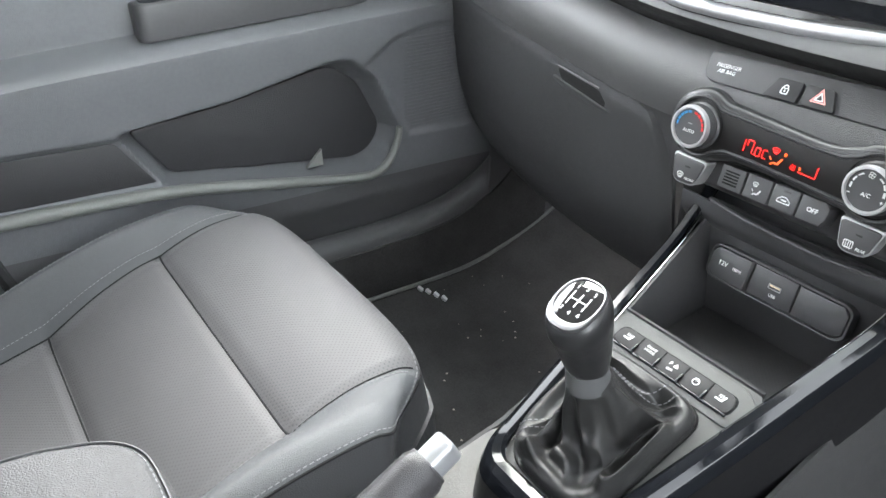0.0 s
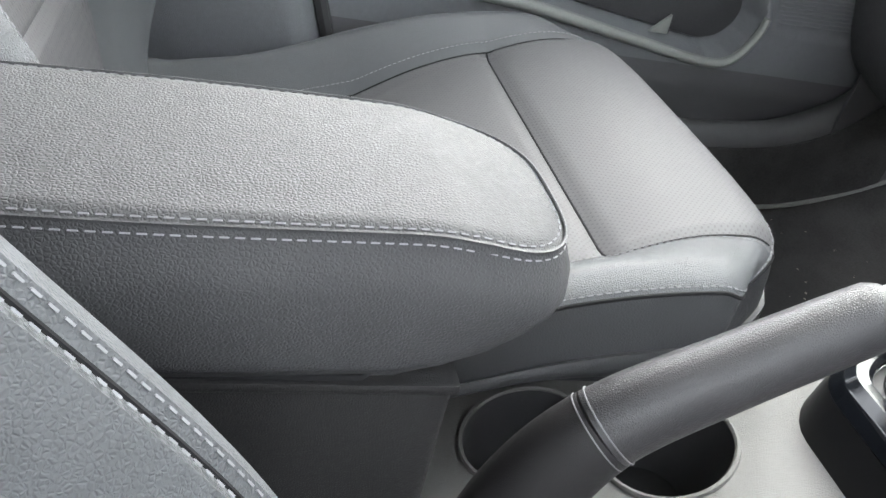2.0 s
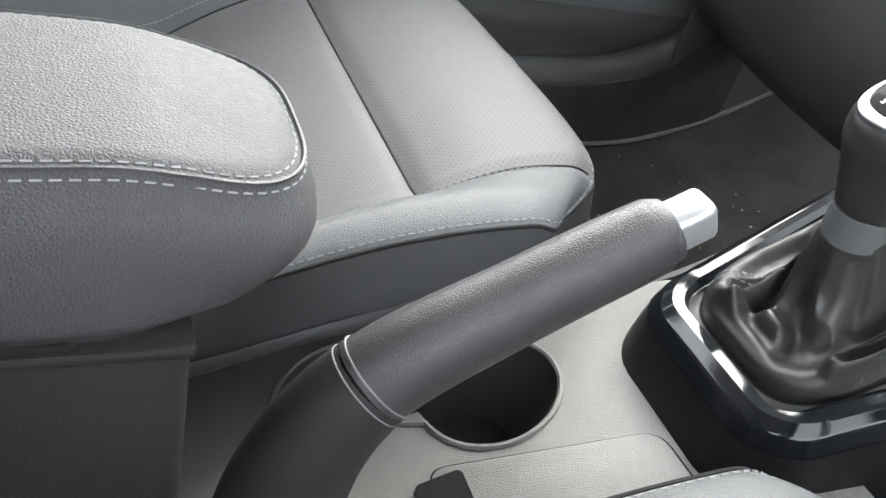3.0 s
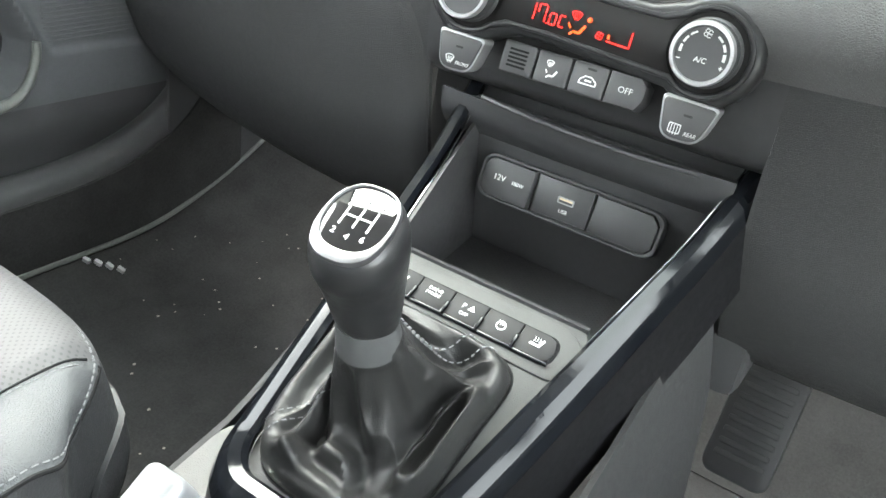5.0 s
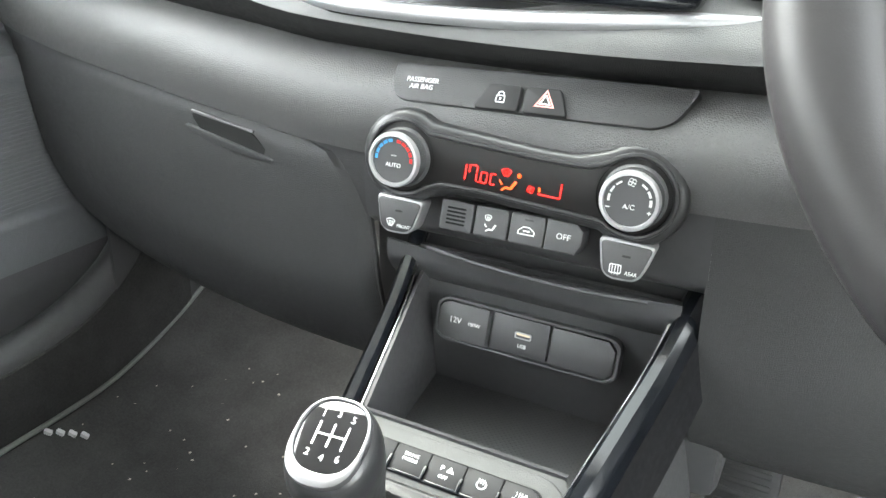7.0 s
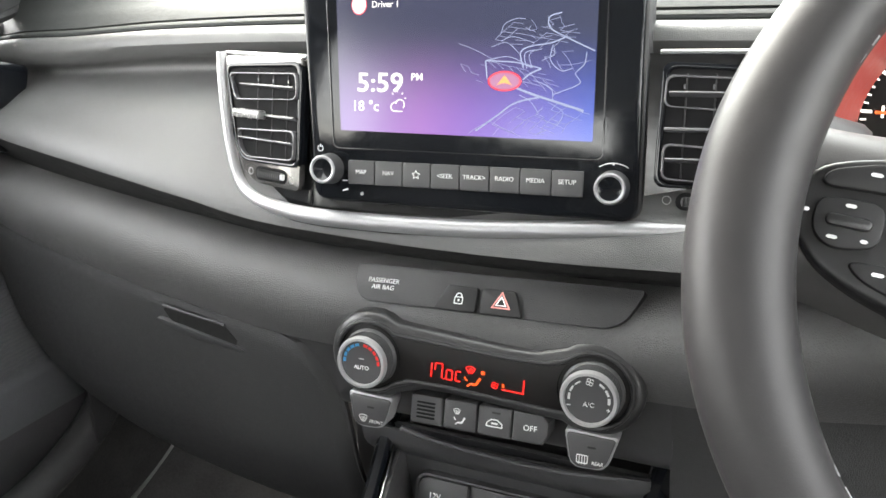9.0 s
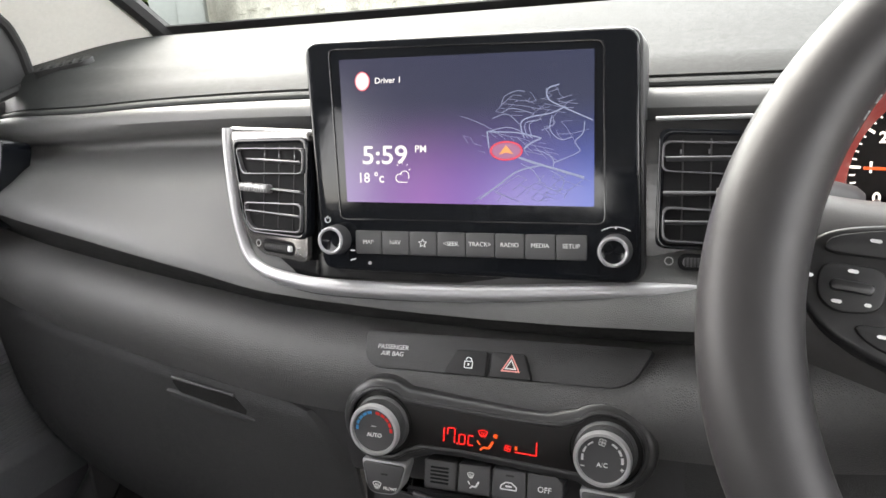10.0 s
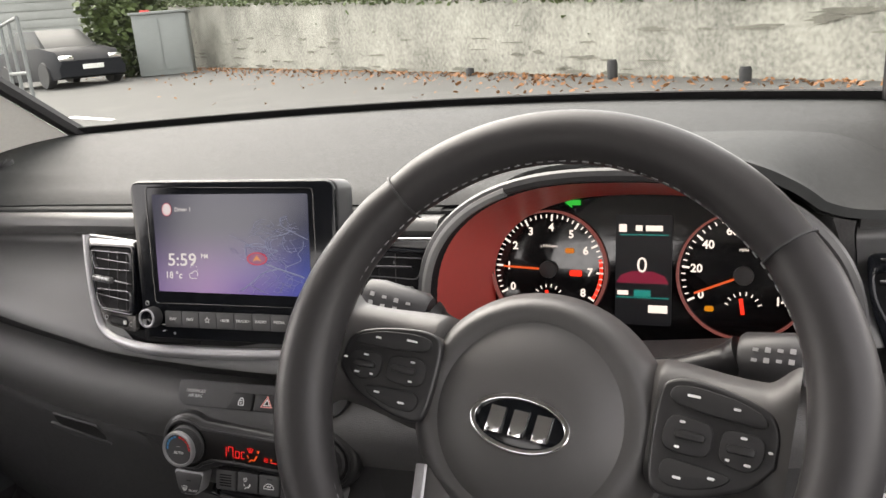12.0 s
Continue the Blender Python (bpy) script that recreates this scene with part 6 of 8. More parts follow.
def dial(cx, letters, parent):
    m = CL @ Matrix.Translation((cx, 0, 0)) @ Matrix.Diagonal((0.80, 0.80, 1, 1))
    d = part("dial", lathe([(0.0252, 0.001), (0.0252, 0.0055), (0.0232, 0.007), (0.0228, 0.016), (0.0220, 0.0185), (0.0200, 0.0185), (0.001, 0.0180)], 56, m), BUTTON, parent, "black dial face")
    part("well", lathe([(0.0285, 0.0062), (0.0275, 0.003), (0.0240, 0.003)], 48, m, False), PIANO, d)
    kn = bmesh.new()
    for k in range(72):
        a = 2 * math.pi * k / 72
        b = box(0.0009, 0.0008, 0.0085, 0.0, m @ pose(0.0230 * math.cos(a), 0.0230 * math.sin(a), 0.0115, 0, 0, math.degrees(a)))
        me = bpy.data.meshes.new("k")
        b.to_mesh(me)
        b.free()
        kn.from_mesh(me)
        bpy.data.meshes.remove(me)
    part("knurling", kn, BUTTON, d, kind="stuff", smooth=False)
    part("ring", lathe([(0.0228, 0.0160), (0.0229, 0.0182), (0.0218, 0.0204), (0.0196, 0.0205), (0.0188, 0.0180)], 64, m, False), DIAL_RING, d, "satin silver ring")
    f = m @ Matrix.Translation((0, 0, 0.0186))
    if letters == "AUTO":
        writing("lettering", "AUTO", 0.0050, f @ Matrix.Translation((0, -0.0045, 0)), INK, d)
        part("tick", prism(rrect(0.005, 0.0009, 0.0003, 1, 0, 0.0035), 0, 0.0003, 0, f), INK_DIM, d)
        for a0, a1, mt in ((95, 185, BLUE), (-5, 85, RED)):
            n = 5
            for k in range(n):
                s = a0 + (a1 - a0) * k / n
                bars("scale_dash", arc_strokes(0, 0, 0.0158, s + 2, s + (a1 - a0) / n - 2, 4, 0.0024), f, mt, d)
    else:
        writing("lettering", "A/C", 0.0054, f @ Matrix.Translation((0, -0.0045, 0)), INK, d)
        for k in range(8):
            s = -10 + 200 * k / 8
            if 3 <= k <= 4:
                continue
            bars("scale_dash", arc_strokes(0, 0, 0.0155, s + 3, s + 22, 4, 0.0010 + 0.0003 * abs(4 - k)), f, INK, d)
        bars("symbol", fan_symbol(0.0034), f @ Matrix.Translation((0, 0.0142, 0)), INK, d)
        bars("symbol", [(-0.0168, -0.0065, -0.0138, -0.0065, 0.0008), (0.0138, -0.0065, 0.0168, -0.0065, 0.0008), (0.0153, -0.0080, 0.0153, -0.0050, 0.0008)], f, INK, d)


dial(-0.0775, "AUTO", climate)
dial(0.0775, "A/C", climate)
for sx, word in ((-1, "FRONT"), (1, "REAR")):
    m = CL @ Matrix.Translation((sx * 0.0775 + 0.001, -0.0400, 0.004)) @ Matrix.Diagonal((0.88, 0.92, 1, 1))
    tz = soft_poly([(-0.0185, 0.0125), (0.0185, 0.0115), (0.0120, -0.0080), (0.0070, -0.0120), (-0.0090, -0.0125), (-0.0145, -0.0085)], 0.004)
    part("button_edge", prism([(x * 1.10, y * 1.14) for x, y in tz], -0.012, 0.0022, 0.0015, m), SILVER, climate, "silver rim")
    b = part("demist_button", prism(tz, -0.01, 0.0040, 0.0016, m), BUTTON, climate)
    f = m @ Matrix.Translation((0, 0, 0.0042))
    if sx < 0:
        bars("symbol", demist_symbol(0.0042), f @ Matrix.Translation((-0.0055, -0.0055, 0)), INK, b)
    else:
        part("symbol", ring(rrect(0.0085, 0.0065, 0.001, 2, -0.0055, -0.0055), rrect(0.0072, 0.0052, 0.0008, 2, -0.0055, -0.0055), 0, 0.0003, f), INK, b)
        bars("symbol", [(-0.0055 + 0.002 * k, -0.0095, -0.0055 + 0.002 * k, -0.0030, 0.0006) for k in (-1, 0, 1)], f, INK, b)
    writing("lettering", word, 0.0036, f @ Matrix.Translation((0.0055, -0.0075, 0)), INK, b, shear=0.2)
    part("indicator", prism(rrect(0.006, 0.0015, 0.0004, 1, 0.001, 0.004), 0, 0.0002, 0, f), RUBBER, b)
for k, bx in enumerate((-0.0362, -0.0116, 0.0130, 0.0376)):
    m = CL @ Matrix.Translation((bx, -0.0345, -0.0035)) @ pose(0, 0, 0, -8, 0, 0)
    o = rrect(0.0236, 0.0205, 0.002, 3)
    if k == 3:
        o = [(-0.01225, -0.01025), (0.0085, -0.01025), (0.01225, -0.003), (0.01225, 0.0055), (0.0075, 0.01025), (-0.01225, 0.01025)]
    b = part("button", prism(o, -0.012, 0.0060, 0.0022, m), BUTTON, climate)
    f = m @ Matrix.Translation((0, 0, 0.0062))
    if k == 0:
        for j in range(5):
            part("slot", prism(rrect(0.0135, 0.0013, 0.0006, 2, 0, -0.0052 + 0.0026 * j), -0.0002, 0.0003, 0, f), SEAM, b)
    elif k == 1:
        bars("symbol", demist_symbol(0.0028), f @ Matrix.Translation((-0.002, 0.003, 0)), INK, b)
        bars("symbol", sitter_symbol(0.0040), f @ Matrix.Translation((0.0005, -0.0025, 0)), INK, b)
    elif k == 2:
        bars("symbol", [(-0.0055, -0.003, 0.0055, -0.003, 0.0008), (-0.0055, -0.003, -0.005, -0.0005, 0.0008), (-0.005, -0.0005, -0.002, 0.0018, 0.0008), (-0.002, 0.0018, 0.002, 0.0018, 0.0008), (0.002, 0.0018, 0.0055, -0.0008, 0.0008), (0.0055, -0.0008, 0.0055, -0.003, 0.0008), (-0.002, -0.0008, 0.0025, -0.0008, 0.0012)], f, INK, b)
        part("indicator", prism(rrect(0.006, 0.0013, 0.0004, 1, 0.001, 0.0065), 0, 0.0002, 0, f), RUBBER, b)
    else:
        writing("lettering", "OFF", 0.0054, f, INK, b)

# ---- warning switch panel under the screen ----
WP = plane_at((0.002, 0.0296, 0.8470), (1, 0, 0.027), (0, 0.62, 1))
warn = thing("warning_switch_panel", (0, 0.026, 0.83), "black panel with lock and hazard switches and airbag lettering", "switch panel")
WARN_MAT = mat("warning_panel_plastic", (0.030, 0.030, 0.031), 0.46, cells=800, depth=0.00012, vary=0.1)
wo = [(-0.100, 0.017), (-0.098, -0.003), (-0.090, -0.0098), (0.082, -0.0098), (0.094, -0.004), (0.105, 0.017)]
part("panel", prism(soft_poly(wo, 0.006), -0.02, 0.0030, 0.001, WP), WARN_MAT, warn)
writing("lettering", "PASSENGER\nAIR BAG", 0.0047, WP @ Matrix.Translation((-0.0765, 0.0030, 0.0033)), INK, warn, shear=0.12)
for cx, o in ((-0.0165, [(-0.018, -0.0085), (0.0125, -0.0085), (0.0125, 0.0085), (-0.0095, 0.0085)]), (0.0135, [(-0.0145, -0.0085), (0.0150, -0.0085), (0.0085, 0.0085), (-0.0145, 0.0085)])):
    b = part("switch", prism(soft_poly(o, 0.0025), 0.002, 0.0065, 0.0012, WP @ Matrix.Translation((cx, -0.0013, 0))), SWITCH, warn)
    f = WP @ Matrix.Translation((cx, -0.0013, 0.0067))
    if cx < 0:
        part("symbol", ring(rrect(0.0062, 0.005, 0.0005, 2, 0, -0.0015), rrect(0.005, 0.0038, 0.0004, 2, 0, -0.0015), 0, 0.0003, f), INK, b)
        bars("symbol", arc_strokes(0, 0.0012, 0.0021, 0, 180, 8, 0.0007) + [(0, -0.0022, 0, -0.0006, 0.0012)], f, INK, b)
    else:
        tri = lambda s: [(-s, -s * 0.6), (s, -s * 0.6), (0, s * 1.1)]
        part("symbol", ring(tri(0.0068), tri(0.0052), 0, 0.0003, f), mat("hazard_pink", (0.75, 0.28, 0.26), 0.5), b, "red warning triangle")
        part("symbol", ring(tri(0.0040), tri(0.0028), 0, 0.0003, f), INK, b)

# ---- head unit ----
HU = plane_at((-0.0155, 0.047, 1.004), (1, 0.08, 0), (0, 0.20, 1))
head = thing("head_unit", (-0.0195, 0.05, 0.90), "glossy black touchscreen head unit showing map and clock", "touchscreen")


def shifted(o, dx, dy):
    return [(x + dx, y + dy) for x, y in o]


bezel = [(-0.1160, 0.0600), (0.1095, 0.0565), (0.1120, -0.0985), (-0.1050, -0.0960)]
part("bezel", prism(soft_poly(bezel, 0.011, 8), -0.03, 0.0, 0.0022, HU, seg=3), PIANO, head, "glossy black bezel")
part("side_cap", prism(soft_poly([(x * 1.018, y * 1.012 + 0.0004) for x, y in bezel], 0.012, 8), -0.034, -0.005, 0.002, HU), PLASTIC_SMOOTH, head)
part("inner_frame", ring(soft_poly([(-0.0972, 0.0548), (0.0888, 0.0502), (0.0905, -0.0625), (-0.0908, -0.0612)], 0.005), soft_poly([(-0.0962, 0.0538), (0.0878, 0.0492), (0.0895, -0.0615), (-0.0898, -0.0602)], 0.0045), -0.001, 0.0006, HU, 0.0002), GLASS_BLACK, head)


def display_mat(x0, x1, z0, z1, power):
    """A lit display: a soft purple to blue picture, darker towards the top."""
    m = bpy.data.materials.new("navigation_picture")
    m.use_nodes = True
    nt = m.node_tree
    b = nt.nodes["Principled BSDF"]
    b.inputs["Base Color"].default_value = (0.01, 0.01, 0.012, 1)
    b.inputs["Roughness"].default_value = 0.16
    tc = nt.nodes.new("ShaderNodeTexCoord")
    sep = nt.nodes.new("ShaderNodeSeparateXYZ")
    nt.links.new(tc.outputs["Object"], sep.inputs["Vector"])
    fx, fz = nt.nodes.new("ShaderNodeMapRange"), nt.nodes.new("ShaderNodeMapRange")
    fx.inputs["From Min"].default_value, fx.inputs["From Max"].default_value = x0, x1
    fz.inputs["From Min"].default_value, fz.inputs["From Max"].default_value = z0, z1
    nt.links.new(sep.outputs["X"], fx.inputs["Value"])
    nt.links.new(sep.outputs["Z"], fz.inputs["Value"])
    low = nt.nodes.new("ShaderNodeValToRGB")
    low.color_ramp.elements[0].color, low.color_ramp.elements[1].color = (0.16, 0.10, 0.30, 1), (0.03, 0.07, 0.42, 1)
    e = low.color_ramp.elements.new(0.35)
    e.color = (0.27, 0.13, 0.40, 1)
    high = nt.nodes.new("ShaderNodeValToRGB")
    high.color_ramp.elements[0].color, high.color_ramp.elements[1].color = (0.030, 0.032, 0.068, 1), (0.030, 0.037, 0.078, 1)
    nt.links.new(fx.outputs["Result"], low.inputs["Fac"])
    nt.links.new(fx.outputs["Result"], high.inputs["Fac"])
    mx = nt.nodes.new("ShaderNodeMix")
    mx.data_type = "RGBA"
    cr = nt.nodes.new("ShaderNodeMapRange")
    cr.interpolation_type = "SMOOTHSTEP"
    cr.inputs["From Min"].default_value, cr.inputs["From Max"].default_value = 0.0, 0.72
    nt.links.new(fz.outputs["Result"], cr.inputs["Value"])
    nt.links.new(cr.outputs["Result"], mx.inputs[0])
    nt.links.new(low.outputs["Color"], mx.inputs[6])
    nt.links.new(high.outputs["Color"], mx.inputs[7])
    nt.links.new(mx.outputs[2], b.inputs["Emission Color"])
    b.inputs["Emission Strength"].default_value = power
    return m


screen = part("screen", prism(soft_poly([(-0.0890, 0.0468), (0.0828, 0.0446), (0.0833, -0.0512), (-0.0848, -0.0487)], 0.0008), -0.001, 0.0006, 0, HU), display_mat(-0.102, 0.067, 0.955, 1.050, 1.15 * GLOW), head, "lit map display")
SCR = HU @ Matrix.Translation((0, 0, 0.0008))
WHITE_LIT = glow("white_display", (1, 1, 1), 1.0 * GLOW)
writing("clock", "5:59", 0.0172, SCR @ Matrix.Translation((-0.0565, -0.0180, 0)) @ Matrix.Diagonal((1.14, 1, 1, 1)), WHITE_LIT, screen, depth=0.00005, bold=0.012)
writing("clock", "PM", 0.0066, SCR @ Matrix.Translation((-0.0306, -0.0140, 0)), WHITE_LIT, screen, depth=0.00005, bold=0.010)
writing("temperature", "18 \u00b0c", 0.0094, SCR @ Matrix.Translation((-0.0668, -0.0328, 0)), WHITE_LIT, screen, depth=0.00005, bold=0.012)
writing("user_label", "Driver 1", 0.0056, SCR @ Matrix.Translation((-0.0532, 0.0316, 0)), WHITE_LIT, screen, depth=0.00005, bold=0.012)
part("user_icon", prism(oval(0.0050, 0.0058, 24, -0.0718, 0.0318), 0, 0.00012, 0, SCR), glow("icon_white", (0.95, 0.94, 0.96), GLOW), screen)
part("user_icon", ring(oval(0.0056, 0.0065, 24, -0.0718, 0.0318), oval(0.0049, 0.0057, 24, -0.0718, 0.0318), 0, 0.0002, SCR), glow("icon_red", (0.75, 0.03, 0.08), GLOW), screen)
bars("weather", arc_strokes(-0.0415, -0.0360, 0.0028, 60, 300, 8, 0.0006) + arc_strokes(-0.0380, -0.0345, 0.0032, -40, 170, 8, 0.0006) + [(-0.0425, -0.0388, -0.0360, -0.0388, 0.0006)] + [(-0.0395 + 0.0046 * math.cos(t), -0.0315 + 0.0046 * math.sin(t), -0.0395 + 0.0060 * math.cos(t), -0.0315 + 0.0060 * math.sin(t), 0.0005) for t in (0.2, 0.9, 1.6, 2.3)], SCR @ Matrix.Translation((-0.0042, 0.0032, 0)), WHITE_LIT, screen)
# map: perspective streets round the arrow
rm = random.Random(11)
minor, major = [], []


def blocks(ox, oy, ax, ay, bx, by, n, m, chance):
    """A patch of side streets: a slanting lattice with gaps and uneven crossings."""
    def knot(i, j):
        q = noise.noise((ox * 90 + i * 0.8, oy * 90 + j * 0.8, 2.0))
        return ox + (i + 0.35 * q) * ax + j * bx, oy + i * ay + (j + 0.35 * q) * by
    for i in range(n + 1):
        for j in range(m + 1):
            for di, dj in ((1, 0), (0, 1)):
                a, b = knot(i, j), knot(i + di, j + dj)
                if rm.random() < chance and all(-0.01 < p[0] < 0.0815 and -0.0495 < p[1] < 0.024 for p in (a, b)):
                    minor.append((*a, *b, 0.00030))


for patch in ((0.056, -0.0270, 0.0050, -0.0016, -0.0040, -0.0042, 4, 4, 0.55), (0.035, -0.0315, 0.0060, -0.0024, -0.0050, -0.0036, 4, 3, 0.55), (0.018, -0.0405, 0.0070, -0.0030, -0.0060, -0.0040, 5, 3, 0.35),
              (0.020, 0.0085, 0.0058, -0.0010, 0.0030, 0.0026, 6, 4, 0.62), (0.017, -0.0040, 0.0062, -0.0014, 0.0032, -0.0031, 5, 3, 0.6), (0.052, -0.0015, 0.0058, 0.0012, 0.0022, -0.0034, 3, 2, 0.5),
              (0.046, 0.0085, 0.0050, 0.0012, -0.0020, 0.0026, 4, 3, 0.6), (-0.003, -0.0020, 0.0050, -0.0014, 0.0022, -0.0040, 3, 3, 0.3)):
    blocks(*patch)


def street(pts, w):
    """A main street drawn flat on the display."""
    q = spline([(*p, 0) for p in pts], 3 * len(pts))
    major.extend((a.x, a.y, b.x, b.y, w) for a, b in zip(q, q[1:]))


street([(0.0315, -0.0186), (0.0445, -0.0234), (0.0646, -0.0294), (0.0772, -0.0332)], 0.0014)
street([(0.052, -0.0250), (0.0351, -0.0290), (0.0236, -0.0369), (0.0099, -0.0467)], 0.0010)
street([(0.0616, 0.0242), (0.0543, 0.0218), (0.0550, 0.0153), (0.0650, 0.0098), (0.0822, 0.0018)], 0.0008)
street([(0.0163, -0.0141), (0.0150, -0.0037)], 0.0008)
street([(0.0150, -0.0037), (0.0242, -0.0041), (0.0355, -0.0049), (0.0503, -0.0084)], 0.0008)
street([(0.0503, -0.0084), (0.0430, -0.0118), (0.0391, -0.0152)], 0.0010)
street([(0.0150, -0.0037), (0.0299, -0.0014), (0.0448, -0.0082)], 0.0005)
street([(0.0392, -0.0080), (0.0371, -0.0006), (0.0386, 0.0029), (0.0449, 0.0051), (0.0560, 0.0067), (0.0657, 0.0105)], 0.0008)
street([(0.0414, -0.0084), (0.0397, -0.0018), (0.0408, 0.0014), (0.0460, 0.0026)], 0.0005)
street([(0.0444, -0.0071), (0.0426, -0.0020), (0.0442, 0.0016), (0.0504, 0.0031)], 0.0004)
street([(0.0774, 0.0011), (0.0763, -0.0059), (0.0713, -0.0110), (0.0741, -0.0154), (0.0726, -0.0182), (0.0582, -0.0238)], 0.0005)
street([(0.0458, -0.0155), (0.0520, -0.0175), (0.0575, -0.0213), (0.0581, -0.0267)], 0.0005)
street([(0.0245, 0.0127), (0.0265, 0.0180), (0.0340, 0.0212), (0.0396, 0.0208)], 0.0004)
street([(0.0186, 0.0046), (0.0282, 0.0070), (0.0363, 0.0005)], 0.0004)
street([(0.0244, 0.0079), (0.0320, 0.0105), (0.0450, 0.0069)], 0.0004)
street([(0.0570, 0.0056), (0.0558, -0.0033), (0.0623, -0.0096), (0.0692, -0.0084)], 0.0005)
street([(0.0504, -0.0037), (0.0577, -0.0005), (0.0577, 0.0038)], 0.0004)
street([(0.0371, -0.0243), (0.0445, -0.0281), (0.0499, -0.0355)], 0.0004)
street([(0.0555, -0.0284), (0.0646, -0.0340), (0.0616, -0.0412), (0.0536, -0.0392)], 0.0004)
street([(-0.0027, 0.0067), (0.0089, 0.0024), (0.0223, -0.0044)], 0.0003)
for rows, lit in ((minor, glow("street_lines", (0.20, 0.23, 0.38), GLOW)), (major, glow("main_street_lines", (0.26, 0.31, 0.48), GLOW))):
    tagged(bars("street_map", rows, SCR, lit, screen), kind="stuff")
part("position_mark", prism(oval(0.0105, 0.0058, 32, 0.0276, -0.0160), 0, 0.0003, 0, SCR), glow("mark_pink", (0.36, 0.15, 0.30), GLOW), screen)
part("position_mark", ring(oval(0.0108, 0.0062, 32, 0.0276, -0.0160), oval(0.0096, 0.0051, 32, 0.0276, -0.0160), 0, 0.0004, SCR), glow("mark_red", (0.85, 0.02, 0.05), GLOW), screen)
part("position_mark", prism([(0.0228, -0.0184), (0.0276, -0.0170), (0.0324, -0.0184), (0.0276, -0.0124)], 0, 0.0005, 0, SCR), glow("mark_orange", (1.0, 0.42, 0.10), GLOW), screen)
words = ("MAP", "NAV", "", "<SEEK", "TRACK>", "RADIO", "MEDIA", "SETUP")
for k, wd in enumerate(words):
    bx = -0.0690 + 0.0198 * k
    b = part("key", prism(rrect(0.0192, 0.0158, 0.0008, 2, bx, -0.0762 - 0.0001 * k), -0.001, 0.0022, 0.0006, HU), BUTTON, head, "black function key")
    f = HU @ Matrix.Translation((bx, -0.0760, 0.0024))
    if wd:
        writing("lettering", wd, 0.0040, f, INK, b)
    else:
        star = [(0.0030 * (1 if j % 2 == 0 else 0.45) * math.cos(radians(90 + 36 * j)), 0.0030 * (1 if j % 2 == 0 else 0.45) * math.sin(radians(90 + 36 * j))) for j in range(10)]
        bars("symbol", [(*star[j], *star[(j + 1) % 10], 0.0005) for j in range(10)], f, INK, b)
for kx, ky, r in ((-0.0930, -0.0747, 0.0092), (0.0967, -0.0780, 0.0092)):
    m = HU @ Matrix.Translation((kx, ky, 0))
    kb = part("knob", lathe([(r + 0.0012, 0.0), (r + 0.0008, 0.006), (r + 0.0003, 0.0112), (r - 0.0002, 0.0116)], 40, m, False), PLASTIC_SMOOTH, head, "black rotary knob with a silver ring")
    part("knob_ring", lathe([(r + 0.0002, 0.0113), (r - 0.0003, 0.0124), (r - 0.0008, 0.0126), (r - 0.0018, 0.0122), (r - 0.0022, 0.0112)], 40, m, False), SILVER, kb, "satin silver ring")
    part("knob_face", lathe([(r - 0.0018, 0.0114), (r - 0.004, 0.0112), (0.0005, 0.0104)], 40, m, False), PIANO, kb)
bars("symbol", arc_strokes(-0.1005, -0.0612, 0.0020, 120, 420, 10, 0.0005) + [(-0.1005, -0.0606, -0.1005, -0.0584, 0.0005)], HU, INK, head)
for row in ((-0.0835, -0.0890, -0.0795, -0.0878, 0.0010), (-0.0835, -0.0822, -0.0800, -0.0822, 0.0008)):
    bars("volume_mark", [row], HU, INK, head)
bars("tune_mark", arc_strokes(0.0967, -0.0800, 0.0165, 58, 122, 10, 0.0005) + arc_strokes(0.0967, -0.0640, 0.0005, 0, 330, 6, 0.0008), HU, INK, head)
part("port_dot", prism(oval(0.0012, 0.0012, 12, -0.0690, -0.0905), 0, 0.0006, 0, HU), INK_DIM, head)

# ---- centre surround, silver trim and vents ----
vents = thing("centre_vent_surround", (-0.012, 0.05, 0.90), "gloss black surround with satin silver lower trim", "dash trim")


def sur(x, z):
    return 0.044 + 0.08 * (x + 0.0155) + 0.20 * (z - 0.96) + 0.33 * max(0.0, -0.13 - x)


def face_fn(u, v):
    z = 0.900 + 0.103 * v
    left = -0.2145 + 0.038 * smooth01(0.952, 0.900, z)
    x = left + (0.186 - left) * u
    return x, sur(x, z) + 0.006, z


part("panel", grid(face_fn, 60, 24, thick=0.006), GLOSS_PANEL, vents)
tp = [(-0.2195, 1.003), (-0.2185, 0.985), (-0.2145, 0.958), (-0.2075, 0.930), (-0.197, 0.910), (-0.180, 0.9005), (-0.150, 0.8975), (-0.12, 0.8965), (-0.077, 0.8952), (-0.033, 0.8952), (0.0, 0.8960), (0.046, 0.8985), (0.08, 0.9005), (0.117, 0.9025), (0.150, 0.9055), (0.185, 0.9100)]
line = spline([(x, sur(x, z) - 0.001, z) for x, z in tp], 140)


def trim_fn(u, v):
    """A rolled satin band that follows the panel's left and lower edge."""
    i = min(140, int(round(u * 140)))
    p, d = line[i], (line[min(140, i + 1)] - line[max(0, i - 1)]).normalized()
    side = Vector((0, -1, 0.2)).normalized().cross(d).normalized()
    w = 0.0046 + 0.0014 * smooth01(0.2, 0.5, u)
    k = v * 2 - 1
    return p + side * (k * w) + Vector((0, -1, 0.2)).normalized() * (0.0045 * (1 - abs(k) ** 2.6))


